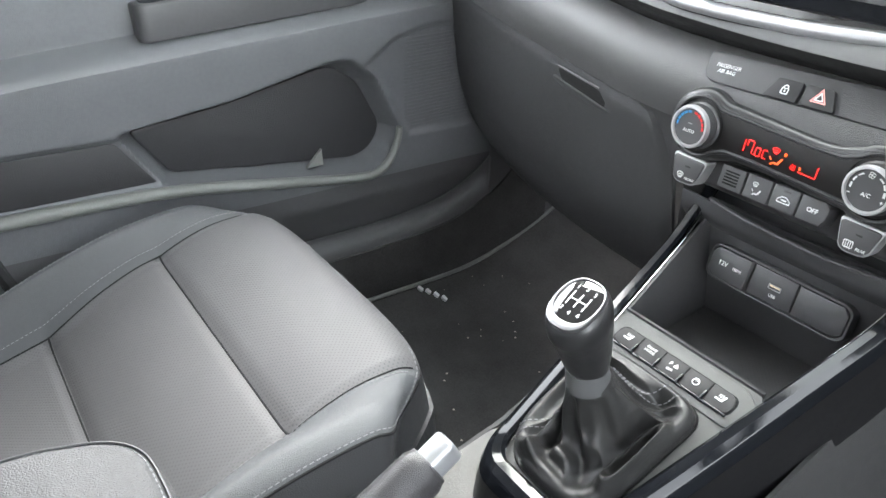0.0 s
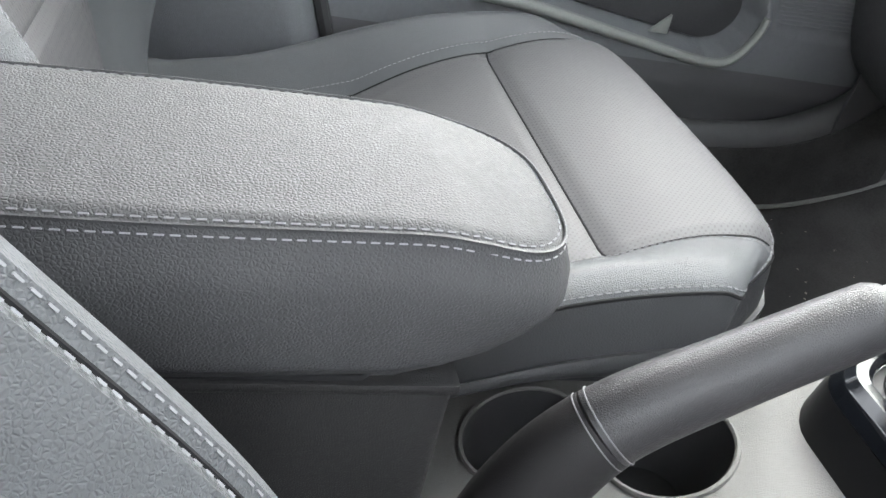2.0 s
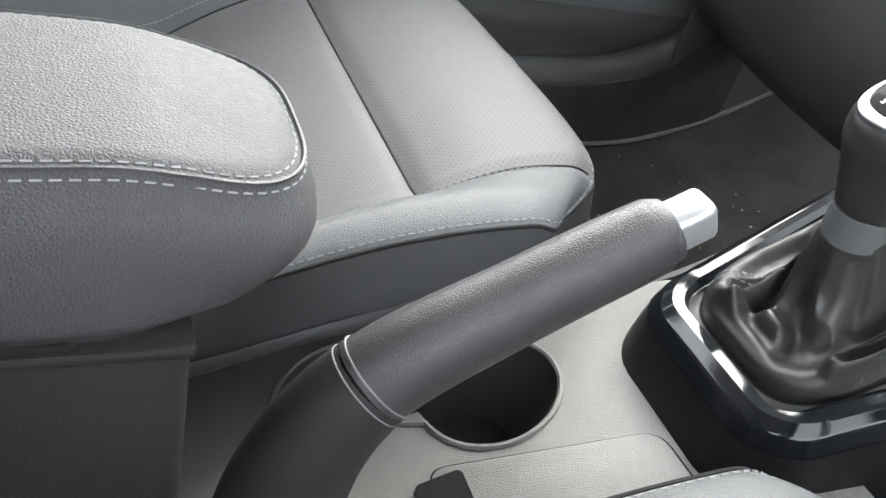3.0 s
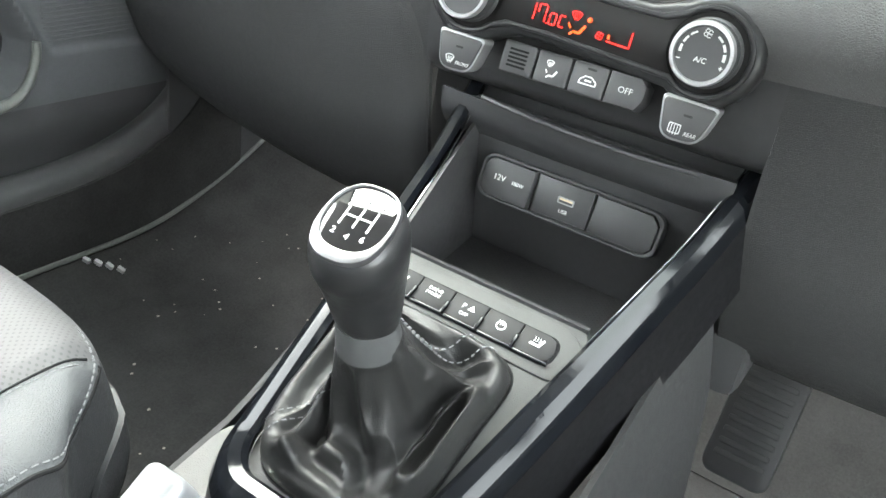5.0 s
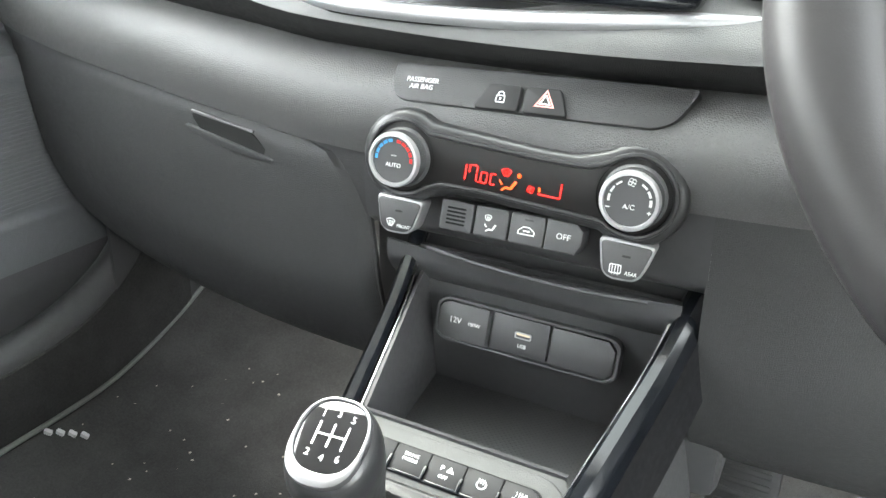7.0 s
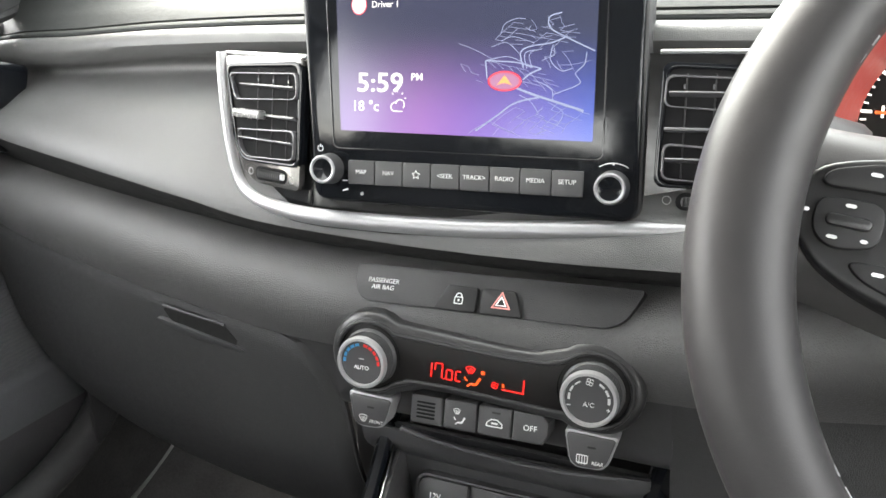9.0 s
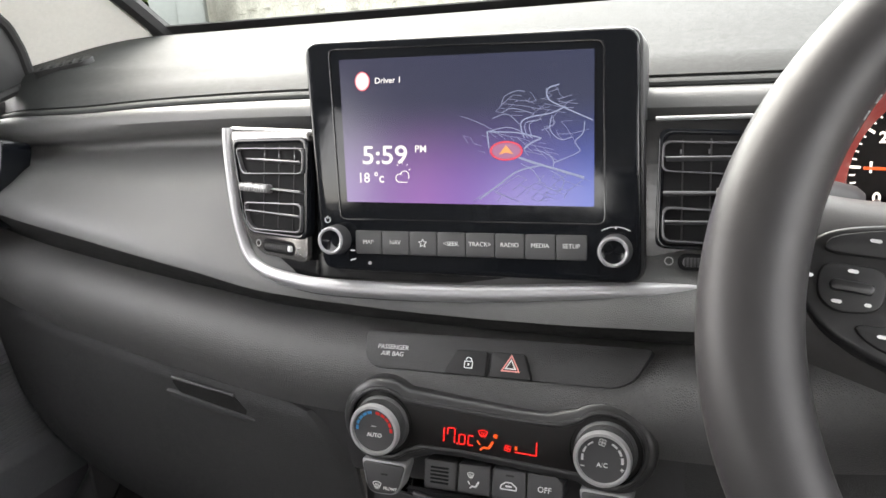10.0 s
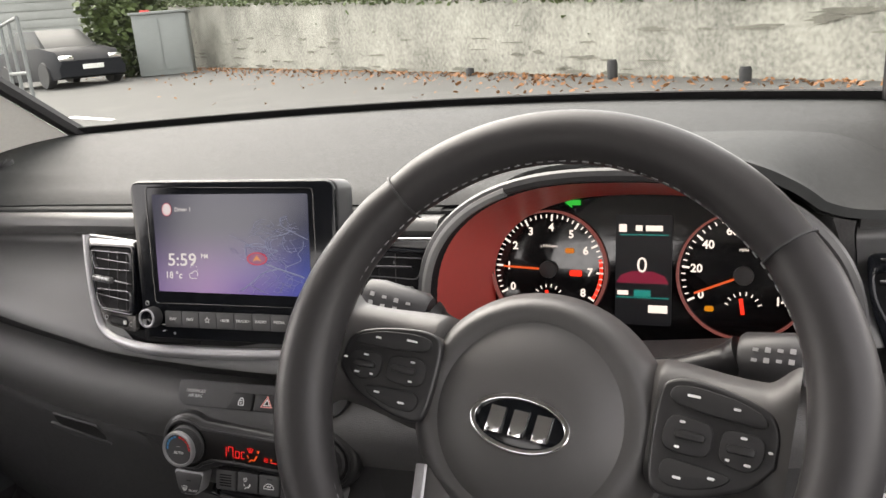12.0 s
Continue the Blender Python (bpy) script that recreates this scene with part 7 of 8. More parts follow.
part("silver_trim", grid(trim_fn, 140, 12, thick=0.001), SILVER, vents, "satin silver trim line")
part("trim_shadow_line", tube([p + Vector((0, 0.002, -0.0064 if i > 46 else 0.0)) + Vector((-0.0058 if i <= 46 else 0, 0, 0)) for i, p in enumerate(line)], 0.0011, 6), SEAM, vents)
part("top_edge", tube(spline([(x, sur(x, 1.0025) + 0.001, 1.0025) for x in (-0.216, -0.18, -0.13)], 20), 0.0014, 8), SILVER, vents, "thin bright top edge")
part("top_edge", tube(spline([(x, sur(x, 1.0040) + 0.004, 1.0040) for x in (0.102, 0.14, 0.185)], 20), 0.0014, 8), SILVER, vents, "thin bright top edge")


def vent(cx, sgn):
    """An air vent in a gloss bezel: two louvre loops with a blade each, a middle blade with its tab, vanes and a thumb wheel."""
    v = thing("air_vent", (cx, 0.05, 0.93), "air vent with gloss black louvre loops and thumb wheel", "air vent", "dash vents")
    m = plane_at((cx, sur(cx, 0.962) - 0.001, 0.962), (1, -0.25 if sgn < 0 else 0.08, 0), (0, 0.20, 1))

    def q(pts):
        return [(-sgn * x, y) for x, y in pts]
    o = soft_poly(q([(-0.0425, 0.0325), (0.0385, 0.0365), (0.0400, -0.0335), (-0.0200, -0.0345), (-0.0285, -0.0240)]), 0.007, 6)
    cxm, cym = sum(p[0] for p in o) / len(o), sum(p[1] for p in o) / len(o)
    shrink = lambda k: [(cxm + (x - cxm) * k, cym + (y - cym) * k) for x, y in o]
    if sgn < 0:
        pl = soft_poly(q([(-0.0480, 0.0395), (0.0385, 0.0415), (0.0405, -0.0510), (-0.0080, -0.0500), (-0.0240, -0.0400)]), 0.006, 6)
        part("bezel", prism(pl, -0.003, 0.0022, 0.001, m), VENT_CHROME, v, "dark chrome bezel")
    part("frame", ring(shrink(1.035), shrink(0.945), -0.004, 0.0042, m, 0.0012), PIANO, v, "gloss black frame")
    part("duct", prism(shrink(0.96), -0.004, 0.0026, 0, m), SEAM, v)
    loops = (([(-0.0365, 0.0275), (0.0375, 0.0305), (0.0382, 0.0118), (-0.0285, 0.0078)], 0.0190), ([(-0.0258, -0.0120), (0.0372, -0.0085), (0.0372, -0.0300), (-0.0150, -0.0325), (-0.0225, -0.0255)], -0.0190))
    for pts, yb in loops:
        a = soft_poly(q(pts), 0.005, 6)
        ax_, ay_ = sum(p[0] for p in a) / len(a), sum(p[1] for p in a) / len(a)
        b = [(ax_ + (x - ax_) * 0.962, ay_ + (y - ay_) * 0.86) for x, y in a]
        part("louvre_loop", ring(a, b, 0.001, 0.0062, m, 0.0007), LOUVRE, v, "gloss louvre loop")
        part("blade", box(0.058, 0.0014, 0.007, 0.0006, m @ Matrix.Translation((-sgn * 0.0065, yb, 0.0040)) @ pose(0, 0, 0, -25, 0, 0)), LOUVRE, v)
    part("blade", box(0.064, 0.0020, 0.007, 0.0008, m @ Matrix.Translation((-sgn * 0.0050, -0.0015, 0.0040)) @ pose(0, 0, 0, -20, 0, 0)), LOUVRE, v)
    for xx in (-0.006, 0.010, 0.026):
        part("vane", box(0.0010, 0.060, 0.0012, 0.0003, m @ Matrix.Translation((-sgn * xx, 0.001, 0.0026))), RUBBER, v)
        part("vane_pin", box(0.0014, 0.0032, 0.0012, 0.0003, m @ Matrix.Translation((-sgn * (xx + 0.001), 0.0235, 0.0034))), LOUVRE, v)
    tab = part("tab", box(0.031, 0.0062, 0.007, 0.0014, m @ Matrix.Translation((sgn * 0.0090, -0.0005, 0.0085))), TAB_GREY, v, "bright sliding tab")
    for k in range(16):
        part("rib", box(0.0007, 0.0030, 0.0074, 0.0, m @ Matrix.Translation((sgn * 0.0090 - 0.0142 + 0.0019 * k, -0.0018, 0.0085))), LOUVRE, tab, smooth=False)
    wm = m @ Matrix.Translation((-sgn * 0.0105, -0.0425, 0.0020))
    part("wheel_recess", prism(rrect(0.0350, 0.0100, 0.0048, 5), -0.002, 0.0006, 0.0004, wm), SEAM, v)
    tw = part("thumb_wheel", box(0.0290, 0.0058, 0.005, 0.002, wm), BUTTON, v, "ribbed thumb wheel")
    for k in range(12):
        part("rib", box(0.0009, 0.0058, 0.0056, 0.0, wm @ Matrix.Translation((-0.0126 + 0.0021 * k, 0, 0))), RUBBER, tw, smooth=False)
    part("end_mark", box(0.0030, 0.0040, 0.0058, 0.0006, wm @ Matrix.Translation((0.0135, 0, 0))), INK, tw, "pale end mark")
    bars("symbol", arc_strokes(-sgn * 0.0105 - 0.0225, -0.0420, 0.0024, 0, 360, 14, 0.0006), m @ Matrix.Translation((0, 0, 0.0024)), INK_DIM, v)
    bars("symbol", arc_strokes(-sgn * 0.0105 + 0.0225, -0.0435, 0.0024, 60, 300, 10, 0.0006), m @ Matrix.Translation((0, 0, 0.0024)), INK_DIM, v)
    return v


vent(-0.1700, -1)
vent(0.1455, 1)
# outer vents, one by each front door


def outer_vent(sx):
    ov = thing("air_vent", (sx * 0.566, 0.110, 0.905), "gloss black outer air vent by the front door", "air vent", "dash vents")
    om = plane_at((sx * 0.566, 0.098, 0.9402), (1, -0.12 * sx, 0), (0, 0.30, 1))
    fl = lambda pts: [(-sx * x, y) for x, y in pts]
    out = fl([(-0.055, 0.0520), (0.0340, 0.0505), (0.0385, 0.0450), (0.0340, 0.0110), (0.0165, -0.0365), (-0.050, -0.0385)])
    oo, oi = soft_poly(out, 0.007), soft_poly([(x * 0.84, y * 0.55 + 0.0075) for x, y in out], 0.006)
    part("frame", ring(oo, oi, -0.030, 0.006, om, 0.002), PIANO, ov, "gloss black frame")
    part("duct", prism(oi, -0.030, -0.004, 0, om), SEAM, ov)
    # highlight on the frame's top edge, built as a thin chrome strip
    part("top_glint", box(0.046, 0.0022, 0.0020, 0.0008, om @ Matrix.Translation((-sx * 0.006, 0.0455, 0.0060))), VENT_CHROME, ov)
    for k in range(4):
        part("slat", box(0.072 - 0.004 * k, 0.0020, 0.009, 0.0008, om @ Matrix.Translation((sx * (0.0075 + 0.0024 * k), 0.0275 - 0.0112 * k, 0.0010)) @ pose(0, 0, 0, -20, 0, 0)), LOUVRE, ov)
    for xx in (-0.014, 0.008):
        part("vane", box(0.0012, 0.046, 0.003, 0.0004, om @ Matrix.Translation((-sx * xx, 0.004, -0.004))), RUBBER, ov)
    part("tab", box(0.018, 0.0075, 0.008, 0.0018, om @ Matrix.Translation((sx * 0.0185, 0.0120, 0.0050))), PLASTIC_SMOOTH, ov)
    part("wheel_recess", prism(rrect(0.032, 0.0090, 0.0042, 4, sx * 0.0150, -0.0235), 0.0, 0.0066, 0.0003, om), SEAM, ov)
    part("thumb_wheel", box(0.019, 0.0055, 0.004, 0.0018, om @ Matrix.Translation((sx * 0.0150, -0.0235, 0.0072))), SILVER, ov, "small bright thumb wheel")
    return ov


outer_vent(-1)
outer_vent(1)
# pair of switches low on the driver's outer dash
keys = thing("switch_pair", (0.545, 0.06, 0.82), "two grey dash switches with white marks beside the steering wheel", "switch panel")
KP = plane_at((0.548, 0.064, 0.826), (1, 0.10, 0), (0, 0.10, 1))
part("surround", prism(rrect(0.052, 0.058, 0.005, 4), -0.03, 0.003, 0.002, KP), SEAM, keys)
for ky in (0.0135, -0.0135):
    key = part("key", prism(rrect(0.046, 0.0245, 0.003, 4, 0, ky), -0.01, 0.0055, 0.0015, KP), BUTTON, keys, "grey switch key")
    part("mark", prism(rrect(0.011, 0.0035, 0.001, 2, -0.004, ky + 0.002), 0.005, 0.0058, 0, KP), INK, key)
    part("mark", prism(rrect(0.008, 0.0015, 0.0005, 2, -0.004, ky - 0.003), 0.005, 0.0058, 0, KP), INK, key)

# demist slots on the dash top
def on_top(x, y):
    """The point of the dash top over a place of the plan."""
    y0, y1 = 0.112 + curve_y(x), min(0.62, dash_front_y(x) + 0.02)
    return Vector(top_fn((x + 0.70) / 1.40, (y - y0) / (y1 - y0)))


slot = thing("demist_vent", on_top(-0.578, 0.243), "side window demist outlet with black slats in the dash top", "air vent", "dash vents")
sm = plane_at(on_top(-0.578, 0.243) + Vector((0, 0, 0.0055)), on_top(-0.548, 0.250) - on_top(-0.608, 0.236), on_top(-0.580, 0.253) - on_top(-0.576, 0.233))
part("opening", prism(rrect(0.074, 0.023, 0.011, 4), -0.012, 0.0010, 0.0005, sm), RUBBER, slot)
for k in range(5):
    part("slat", box(0.0048, 0.0185, 0.004, 0.001, sm @ Matrix.Translation((-0.025 + 0.0125 * k, 0, 0.0005)) @ pose(0, 0, 0, 0, 0, 20)), DASH_TOP, slot)

# glovebox pull
gm = plane_at((-0.256, 0.0335, 0.788), (1, 0.02, -0.12), (0, -0.12, 1))
# recess as a near-flush plate, its shade put into the colour
part("pull_recess", prism(soft_poly([(-0.036, 0.008), (0.026, 0.006), (0.046, -0.010), (0.012, -0.010), (-0.026, -0.006)], 0.006), -0.004, 0.0004, 0.0, gm), DASH_SHADE, glovebox)
part("pull", prism(soft_poly([(-0.042, -0.003), (-0.014, -0.005), (0.048, -0.0105), (0.044, -0.0140), (-0.010, -0.0130), (-0.036, -0.0075)], 0.004), -0.001, 0.0028, 0.0013, gm), PLASTIC_SMOOTH, glovebox, "grab lip")
part("pull", tube([gm @ Vector((-0.034, 0.0095, 0.0004)), gm @ Vector((0.028, 0.0075, 0.0004))], 0.0012, 6), PLASTIC_SMOOTH, glovebox)

# ---- instrument cluster ----
HOOD_SKIN = mat("matt_hood_plastic", (0.018, 0.018, 0.019), 0.75, spec=0.15, cells=800, depth=0.00012, vary=0.1)
cluster = thing("instrument_cluster", (0.352, 0.12, 0.90), "lit instrument cluster with two dials under a hood", "instrument cluster")
HX, HZ = 0.352, 0.935


def arch(s, rx, rz, p=2.5):
    a = math.pi * (1.12 - 1.24 * s)
    c, q = math.cos(a), math.sin(a)
    rx *= 1.11
    return HX + rx * math.copysign(abs(c) ** (2 / p), c), HZ + rz * math.copysign(abs(q) ** (2 / p), q)


def hood_fn(u, v):
    rx, rz = 0.154 - 0.004 * v, 0.130 - 0.045 * v
    x, z = arch(u, rx, rz)
    return x, 0.045 + 0.30 * v + 0.03 * max(0, 1.0 - z) * 6 * (1 - v) * 0.3, z


part("hood", grid(hood_fn, 60, 16, thick=0.006), HOOD_SKIN, cluster, "matt black hood")
part("hood_edge", tube([Vector(hood_fn(i / 80, 0.0)) for i in range(81)], 0.0055, 8, up=(0, 1, 0)), PLASTIC_SMOOTH, cluster)
# red light from the dials is put into the shroud's base colour
LINER = mat("red_light_tinted_liner", (0.58, 0.10, 0.085), 0.38, vary=0.05)


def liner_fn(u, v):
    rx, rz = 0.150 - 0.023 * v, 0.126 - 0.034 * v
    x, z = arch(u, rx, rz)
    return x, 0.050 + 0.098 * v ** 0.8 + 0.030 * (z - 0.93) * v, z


part("liner", grid(liner_fn, 80, 14), LINER, cluster, "inner shroud with red light put into its colour")
part("silver_edge", tube([Vector(hood_fn(0.38 * i / 40, 0.0)) + Vector((0.003, -0.003, -0.001)) for i in range(41)], 0.0042, 8, up=(0, 1, 0)), mat("dull_grey_trim", (0.22, 0.22, 0.22), 0.42, vary=0.05), cluster, "dull grey edge trim")
IC = plane_at((0.352, 0.152, 0.955), RIGHT, (0, 0.22, 1))
part("face", prism([(arch(k / 40, 0.132, 0.096)[0] - 0.352, arch(k / 40, 0.132, 0.096)[1] - 0.955) for k in range(41)], -0.01, -0.002, 0, IC), GLASS_BLACK, cluster)
WHITE_G = glow("gauge_white", (1.0, 0.93, 0.86), 1.7 * GLOW)
RED_G = glow("gauge_red", (1.0, 0.03, 0.01), 1.8 * GLOW)
ORANGE_G = glow("needle_orange", (1.0, 0.13, 0.02), 1.2 * GLOW)
GREEN_G = glow("indicator_green", (0.0, 0.75, 0.06), 1.0 * GLOW)
TEAL_G = glow("display_teal", (0.0, 0.45, 0.38), 0.8 * GLOW)


RIM_G = glow("red_rim_light", (0.55, 0.16, 0.14), 0.55 * GLOW)


def gauge(cx, numbers, value, red):
    g = part("gauge", prism(oval(0.0545, 0.0545, 64), -0.003, 0.0, 0, IC @ Matrix.Translation((cx, 0, 0))), GLASS_BLACK, cluster, "round dial with white figures")
    m = IC @ Matrix.Translation((cx, 0, 0.0004))
    part("gauge_rim", ring(oval(0.0560, 0.0560, 64), oval(0.0540, 0.0540, 64), -0.003, 0.006, m, 0.0008), RIM_G, g)
    rows, n = [], len(numbers) - 1
    for k in range(n * 5 + 1):
        a = radians(207 - 240 * k / (n * 5))
        r0 = 0.0455 if k % 5 == 0 else 0.0485
        rows.append((r0 * math.cos(a), r0 * math.sin(a), 0.0520 * math.cos(a), 0.0520 * math.sin(a), 0.0019 if k % 5 == 0 else 0.0011))
    bars("ticks", rows, m, WHITE_G, g)
    for k, t in enumerate(numbers):
        a = radians(207 - 240 * k / n)
        writing("number", t, 0.0102, m @ Matrix.Translation((0.0395 * math.cos(a), 0.0395 * math.sin(a), 0)), WHITE_G, g, depth=0.0001, bold=0.03)
    a = radians(207 - 240 * value)
    bars("needle", [(-0.006 * math.cos(a), -0.006 * math.sin(a), 0.044 * math.cos(a), 0.044 * math.sin(a), 0.0020)], m @ Matrix.Translation((0, 0, 0.003)), ORANGE_G, g)
    part("needle_hub", lathe([(0.0085, 0.0), (0.0080, 0.005), (0.001, 0.006)], 24, m), PLASTIC_SMOOTH, g)
    if red:
        bars("red_zone", arc_strokes(0, 0, 0.0500, 12, -33, 12, 0.0032), m, RED_G, g)
    bars("small_scale", [(0.016 * math.cos(t) * s0, -0.030 + 0.016 * math.sin(t) * s0, 0.016 * math.cos(t), -0.030 + 0.016 * math.sin(t), 0.0010) for t in [radians(20 + 20 * j) for j in range(8)] for s0 in (0.8,)], m, WHITE_G, g)
    bars("small_needle", [(0, -0.034, -0.002, -0.020, 0.0034)], m, RED_G, g)
    writing("unit_lettering", "x1000rpm" if red else "MPH", 0.0040, m @ Matrix.Translation((0, 0.022, 0)), WHITE_G, g, depth=0.0001)
    return g, m


g1, gm1 = gauge(-0.0870, ("0", "1", "2", "3", "4", "5", "6", "7", "8"), 0.123, True)
g2, gm2 = gauge(0.0865, ("0", "20", "40", "60", "80", "100", "120", "140"), 0.02, False)
part("warning_light", prism(rrect(0.009, 0.005, 0.002, 3, 0.020, 0.018), 0, 0.0003, 0, gm1), glow("amber_light", (1.0, 0.28, 0.0), 0.9 * GLOW), g1)
part("warning_light", prism(rrect(0.012, 0.006, 0.002, 3, 0.026, -0.003), 0, 0.0003, 0, gm1), RED_G, g1)
part("warning_light", prism(rrect(0.008, 0.005, 0.002, 3, 0.052, -0.047), 0, 0.0003, 0, gm1), RED_G, g1)
part("warning_light", prism(rrect(0.008, 0.005, 0.002, 3, -0.028, -0.030), 0, 0.0003, 0, gm2), glow("amber_light", (1.0, 0.36, 0.0), 0.9 * GLOW), g2)
arrow = [(-0.008, 0), (-0.001, 0.005), (-0.001, 0.0025), (0.007, 0.0025), (0.007, -0.0025), (-0.001, -0.0025), (-0.001, -0.005)]
part("turn_arrow", prism(shifted(arrow, -0.064, 0.063), 0, 0.0008, 0, IC), GREEN_G, cluster, "lit green turn arrow")
part("turn_arrow", prism(shifted([(-x, y) for x, y in arrow], 0.064, 0.063), 0, 0.0008, 0, IC), mat("unlit_arrow", (0.01, 0.03, 0.012), 0.4), cluster)
info = part("info_display", prism(rrect(0.050, 0.100, 0.002, 2, 0.001, 0.002), -0.002, 0.0004, 0, IC), glow("dark_panel_light", (0.0035, 0.0042, 0.0065), GLOW), cluster, "small lit colour display")
for x0, x1, yy in ((-0.020, 0.023, 0.034), (-0.023, 0.024, -0.023)):
    bars("display_line", [(x0, yy, x1, yy, 0.0010)], IC @ Matrix.Translation((0, 0, 0.0006)), TEAL_G, info)
for x0, x1, yy, hh, lit in ((-0.021, -0.014, 0.040, 0.007, WHITE_G), (-0.006, 0.0, 0.040, 0.005, WHITE_G), (0.003, 0.018, 0.040, 0.005, WHITE_G), (-0.022, -0.012, -0.019, 0.004, WHITE_G),
                            (0.006, 0.023, -0.033, 0.007, WHITE_G), (-0.007, 0.008, -0.019, 0.006, TEAL_G)):
    bars("display_bar", [(x0, yy, x1, yy, hh)], IC @ Matrix.Translation((0, 0, 0.0006)), lit, info)
writing("speed_number", "0", 0.020, IC @ Matrix.Translation((0, 0.006, 0.0006)), WHITE_G, info, depth=0.0001)
part("display_glow", prism([(-0.023, -0.010), (0.024, -0.010), (0.020, -0.003), (0.010, 0.001), (-0.009, 0.001), (-0.019, -0.003)], 0.0004, 0.0005, 0, IC), glow("crimson_panel", (0.32, 0.01, 0.05), GLOW), info)

# ---- steering wheel ----
wheel = thing("steering_wheel", (0.335, -0.08, 0.9), "black leather three-spoke steering wheel with oval emblem", "steering wheel")
TILT = 0.51
WH = plane_at((0.337, -0.124, 0.960), RIGHT, (0, math.sin(TILT), math.cos(TILT))) @ pose(0, 0, 0, 0, 0, -7)
wn_ = WH.to_3x3() @ Vector((0, 0, 1))
RR, TR = 0.168, 0.0165


def rim_ring(a0, a1, n, r=TR, rr=RR, dz=0.0):
    return [WH @ Vector((rr * math.cos(radians(a0 + (a1 - a0) * k / n)), rr * math.sin(radians(a0 + (a1 - a0) * k / n)), dz)) for k in range(n + 1)]


for a0, a1, nm in ((42, 138, "upper_rim"), (138, 238, "side_grip"), (238, 302, "lower_rim"), (-58, 42, "side_grip")):
    n = int(abs(a1 - a0))
    rads = [TR + 0.0012 * smooth01(0, 8, min(k, n - k)) + (0.0022 * smooth01(10, 40, min(k, n - k)) if nm == "side_grip" else 0) for k in range(n + 1)]
    part(nm, tube(rim_ring(a0, a1, n), rads, 22, up=wn_), LEATHER_WHEEL, wheel, "smooth black leather rim")
for a in (42, 138, 238, 302):
    part("rim_seam", tube(rim_ring(a - 0.25, a + 0.25, 2), TR + 0.0016, 22, up=wn_), LEATHER_SIDE, wheel)
part("stitching", stitches([WH @ Vector(((RR - TR - 0.0012) * math.cos(t), (RR - TR - 0.0012) * math.sin(t), 0.003)) for t in [2 * math.pi * k / 900 for k in range(901)]], 0.0046, 0.0030, 0.0006, lift=(0, 0, 0), up=wn_), SEAM_GREY, wheel)
HB = WH @ Matrix.Translation((-0.015, -0.017, -0.040))


def dome(u, v):
    a = 2 * math.pi * u
    r = 0.066 * v
    return HB @ Vector((r * math.cos(a), r * 0.98 * math.sin(a), 0.024 - 0.016 * v ** 2.5))


SPOKE_MAT = mat("spoke_plastic", (0.064, 0.062, 0.062), 0.44, fine=900, fine_depth=0.00005, vary=0.06)
part("airbag_cover", grid(dome, 64, 16, wrap=True), SPOKE_MAT, wheel, "soft black airbag cover")
part("hub_surround", grid(lambda u, v: HB @ Vector(((0.060 + 0.030 * v) * math.cos(2 * math.pi * u), (0.060 + 0.024 * v) * math.sin(2 * math.pi * u) + 0.004, 0.0085 + 0.004 * math.sin(math.pi * v) - 0.02 * v ** 3)), 64, 8, wrap=True), SPOKE_MAT, wheel)
part("cover_groove", tube([HB @ Vector((0.0665 * math.cos(t), 0.0665 * math.sin(t), 0.0060)) for t in [2 * math.pi * k / 80 for k in range(80)]], 0.0034, 8, closed=True), SEAM, wheel)


def spoke_fn(sx):
    def fn(u, v):
        # u along the spoke, v across it
        r = 0.068 + 0.089 * u
        w = 0.042 - 0.006 * smooth01(0.1, 0.8, u) + 0.012 * smooth01(0.8, 1.0, u)
        y = (v * 2 - 1) * w + 0.016 + 0.004 * u
        z = 0.010 + 0.012 * smooth01(0.3, 1.0, u) - 0.020 * abs(v * 2 - 1) ** 5 - 0.014 * smooth01(0.12, 0.0, u)
        return HB @ Vector((sx * r, y, z))
    return fn


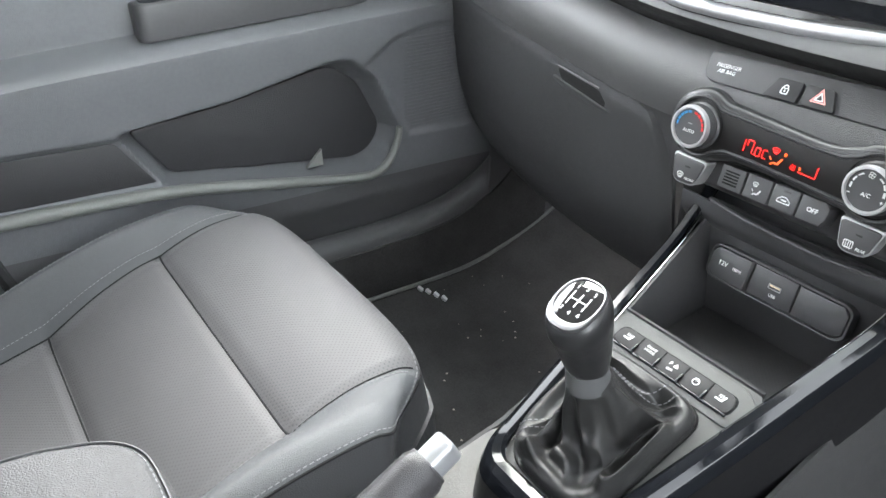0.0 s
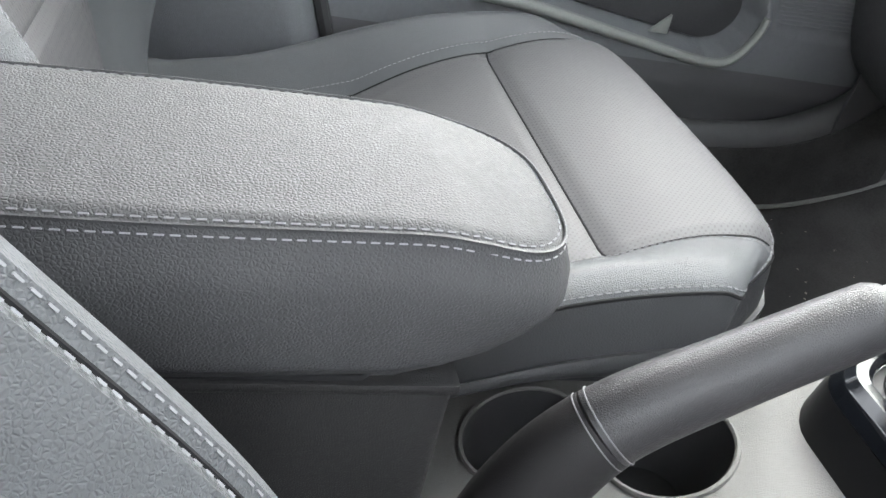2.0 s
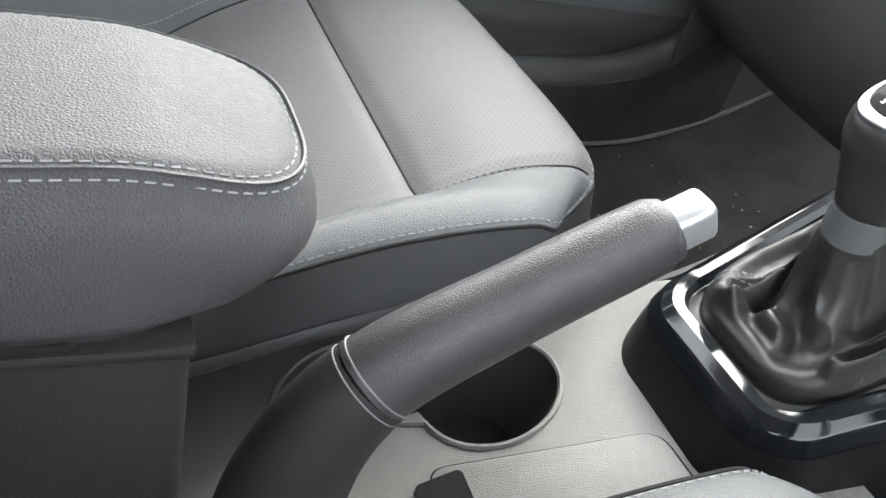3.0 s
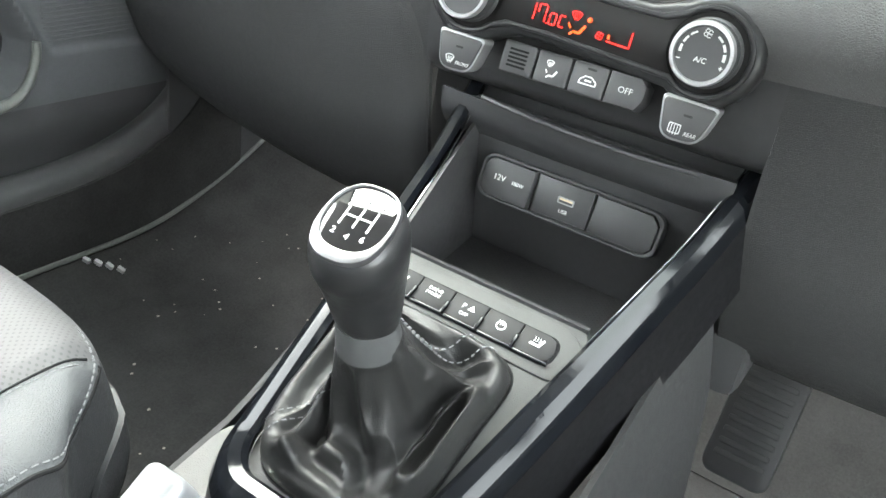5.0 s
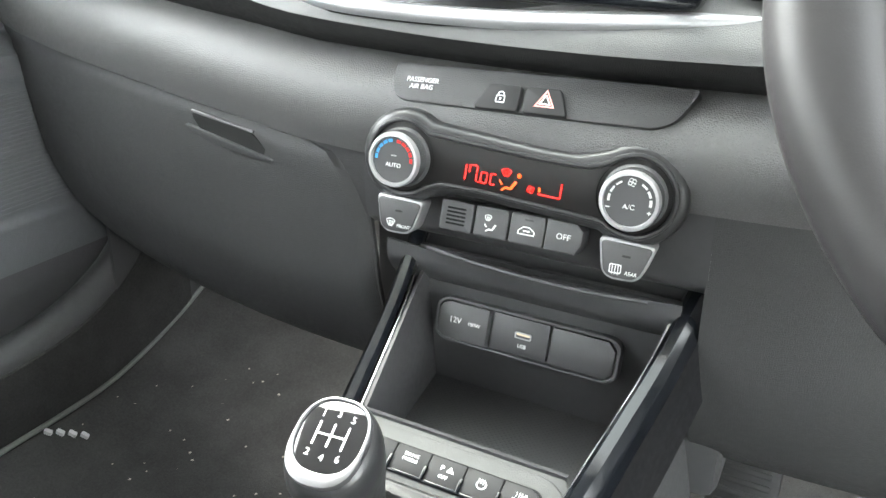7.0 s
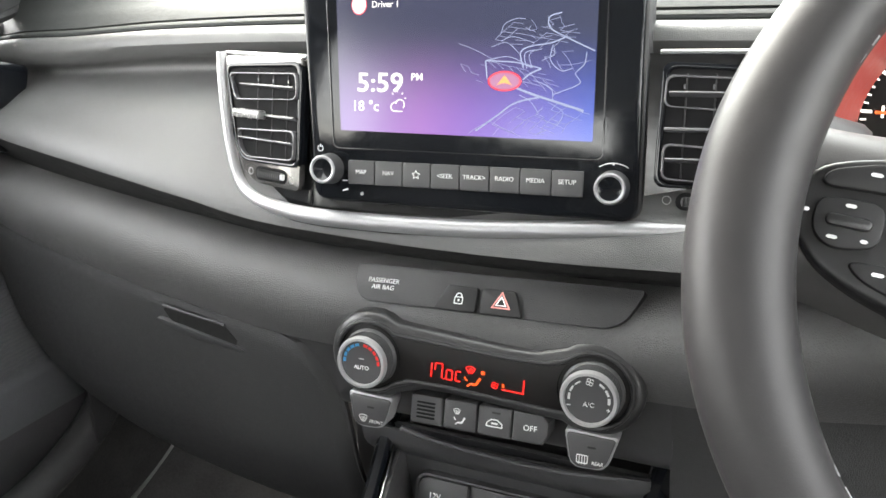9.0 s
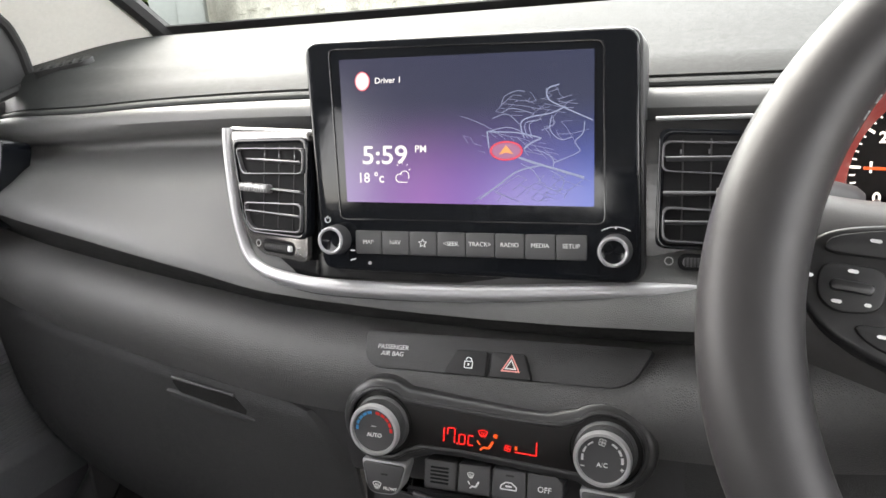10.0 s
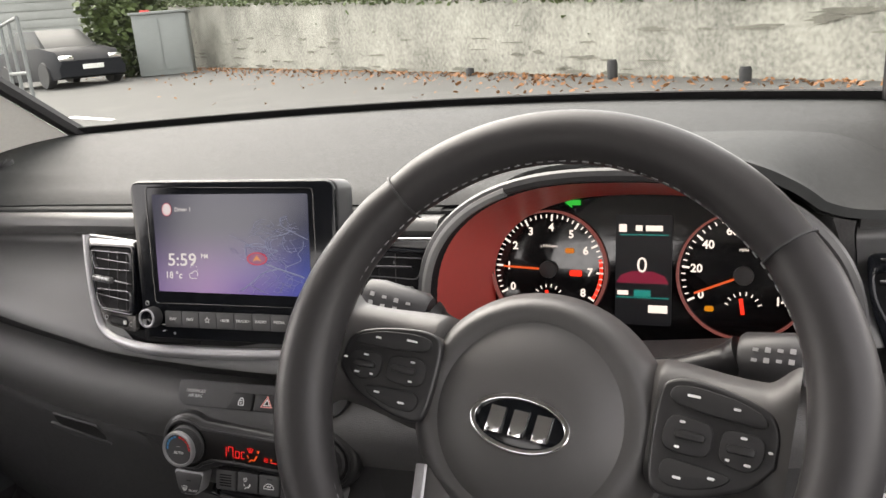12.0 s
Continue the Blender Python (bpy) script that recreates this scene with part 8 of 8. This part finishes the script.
for sx in (-1, 1):
    part("spoke", grid(spoke_fn(sx), 36, 24), SPOKE_MAT, wheel)
    pm_ = HB @ Matrix.Translation((0.007, -0.003 if sx < 0 else -0.005, 0.0075)) @ pose(0, 0, 0, 0, -sx * 5, 0) @ Matrix.Diagonal((1, 1 if sx < 0 else 1.14, 1, 1))
    po = [(0.145, 0.010), (0.1445, 0.026), (0.138, 0.036), (0.120, 0.042), (0.096, 0.0455), (0.082, 0.0445), (0.0745, 0.038), (0.0735, 0.015), (0.0755, -0.008), (0.081, -0.0155), (0.094, -0.0160), (0.112, -0.0115), (0.132, -0.003)]
    po = [(p.x, p.y) for p in spline([(sx * x, y, 0) for x, y in po + po[:1]], 52)[:-1]]
    pod = part("switch_pod", prism(po, -0.012, 0.0030, 0.0025, pm_, seg=3), KNOB, wheel, "black satin switch pod")
    for nm, ol in (("long_button", [(0.138, 0.0275), (0.1365, 0.034), (0.119, 0.0395), (0.096, 0.042), (0.083, 0.0410), (0.080, 0.036), (0.084, 0.0312), (0.110, 0.0285)]),
                   ("rocker", [(0.138, 0.010), (0.138, 0.0235), (0.116, 0.0245), (0.113, 0.018), (0.114, 0.007), (0.130, 0.004)]),
                   ("rocker", [(0.109, 0.0075), (0.109, 0.0245), (0.084, 0.0265), (0.080, 0.018), (0.081, 0.008), (0.095, 0.006)]),
                   ("long_button", [(0.124, 0.001), (0.104, 0.0025), (0.084, 0.0035), (0.081, -0.004), (0.085, -0.0105), (0.100, -0.0105), (0.117, -0.0055)])):
        ol = soft_poly([(sx * x, y) for x, y in ol], 0.006)
        part(nm, prism(ol, 0.002, 0.0058, 0.0014, pm_), SWITCH, pod)
    part("rocker_bar", prism(rrect(0.018, 0.0045, 0.002, 3, sx * 0.0965, 0.0165), 0.004, 0.0080, 0.0012, pm_), KNOB, pod)
    part("rocker_bar", prism(rrect(0.016, 0.0045, 0.002, 3, sx * 0.1255, 0.0150), 0.004, 0.0080, 0.0012, pm_), KNOB, pod)
    for mx_, my_, mw in ((0.095, 0.0368, 0.010), (0.120, 0.0345, 0.0055), (0.091, 0.0228, 0.0045), (0.126, 0.0212, 0.0050), (0.141, 0.017, 0.0035), (0.090, 0.0098, 0.0040), (0.130, 0.0085, 0.0050), (0.119, 0.0090, 0.0035), (0.093, -0.0055, 0.0065), (0.112, -0.0020, 0.0055)):
        part("mark", prism(rrect(mw * 0.8, 0.0014, 0.0006, 1, sx * mx_, my_), 0.0050, 0.0062, 0, pm_), INK, pod)
for sx in (-1, 1):
    lp = [HB @ Vector((sx * x, y, z)) for x, y, z in ((0.056, -0.045, 0.0), (0.050, -0.075, 0.006), (0.042, -0.105, 0.016), (0.036, -0.140, 0.036))]
    part("lower_spoke", tube(spline(lp, 20), 0.013, 14, up=wn_, flat=0.5), SPOKE_MAT, wheel)
    part("spoke_insert", tube(spline([p + wn_ * 0.007 + WH.to_3x3() @ Vector((sx * 0.010, 0, 0)) for p in lp], 20), 0.0042, 8, up=wn_, flat=0.5), SILVER, wheel, "satin silver spoke insert")
emb = part("emblem_base", prism(oval(0.0330, 0.0180, 48), -0.002, 0.003, 0.001, HB @ Matrix.Translation((0.001, -0.003, 0.0225))), PIANO, wheel, "oval emblem")
part("emblem_ring", ring(oval(0.0335, 0.0185, 48), oval(0.0295, 0.0145, 48), 0.001, 0.0055, HB @ Matrix.Translation((0.001, -0.003, 0.0225)), 0.0012), CHROME, emb, "chrome emblem ring")
for k in range(3):
    part("emblem_bar", prism([(x + (-0.0155 + 0.0155 * k), y) for x, y in ((-0.0060, -0.0085), (0.0045, -0.0085), (0.0060, 0.0085), (-0.0045, 0.0085))], 0.002, 0.0060, 0.001, HB @ Matrix.Translation((0.001, -0.003, 0.0225))), CHROME, emb, "plain chrome bar")
column = thing("steering_column", (0.345, 0.0, 0.85), "black plastic steering column cover", "steering column")
part("cover", tube([WH @ Vector((0, -0.03, -0.05)), WH @ Vector((0, -0.03, -0.20))], [0.058, 0.070], 24, up=(1, 0, 0), flat=0.8), PLASTIC, column)
for sx in (-1, 1):
    st = thing("column_stalk", HB @ Vector((sx * 0.11, 0.06, -0.07)), "black column stalk with white markings", "stalk", "column stalks")
    tipx, tipy = (0.158, 0.078) if sx > 0 else (0.172, 0.064)
    a0, a1 = HB @ Vector((sx * 0.03, 0.040, -0.085)), HB @ Vector((sx * 0.100, tipy - 0.012, -0.068))
    a2, a3 = HB @ Vector((sx * 0.118, tipy - 0.004, -0.062)), HB @ Vector((sx * tipx, tipy, -0.054))
    part("arm", tube(spline([a0, a1, a2], 16), [0.008 + 0.007 * k / 16 for k in range(17)], 18, up=wn_), KNOB, st)
    part("knob", tube([a2, a2.lerp(a3, 0.08), a2.lerp(a3, 0.8), a3], [0.0150, 0.0175, 0.0185, 0.0165], 24, up=wn_, flat=0.85), PLASTIC_SMOOTH, st)
    for k in range(4):
        for r_ in range(2):
            c = a2.lerp(a3, 0.22 + 0.19 * k) + wn_ * 0.0158 + (HB.to_3x3() @ Vector((0, 0.004 - 0.007 * r_, 0)))
            part("mark", box(0.0036, 0.0034 if k % 2 else 0.0022, 0.0010, 0, Matrix.Translation(c) @ WH.to_3x3().to_4x4()), INK_DIM, st)
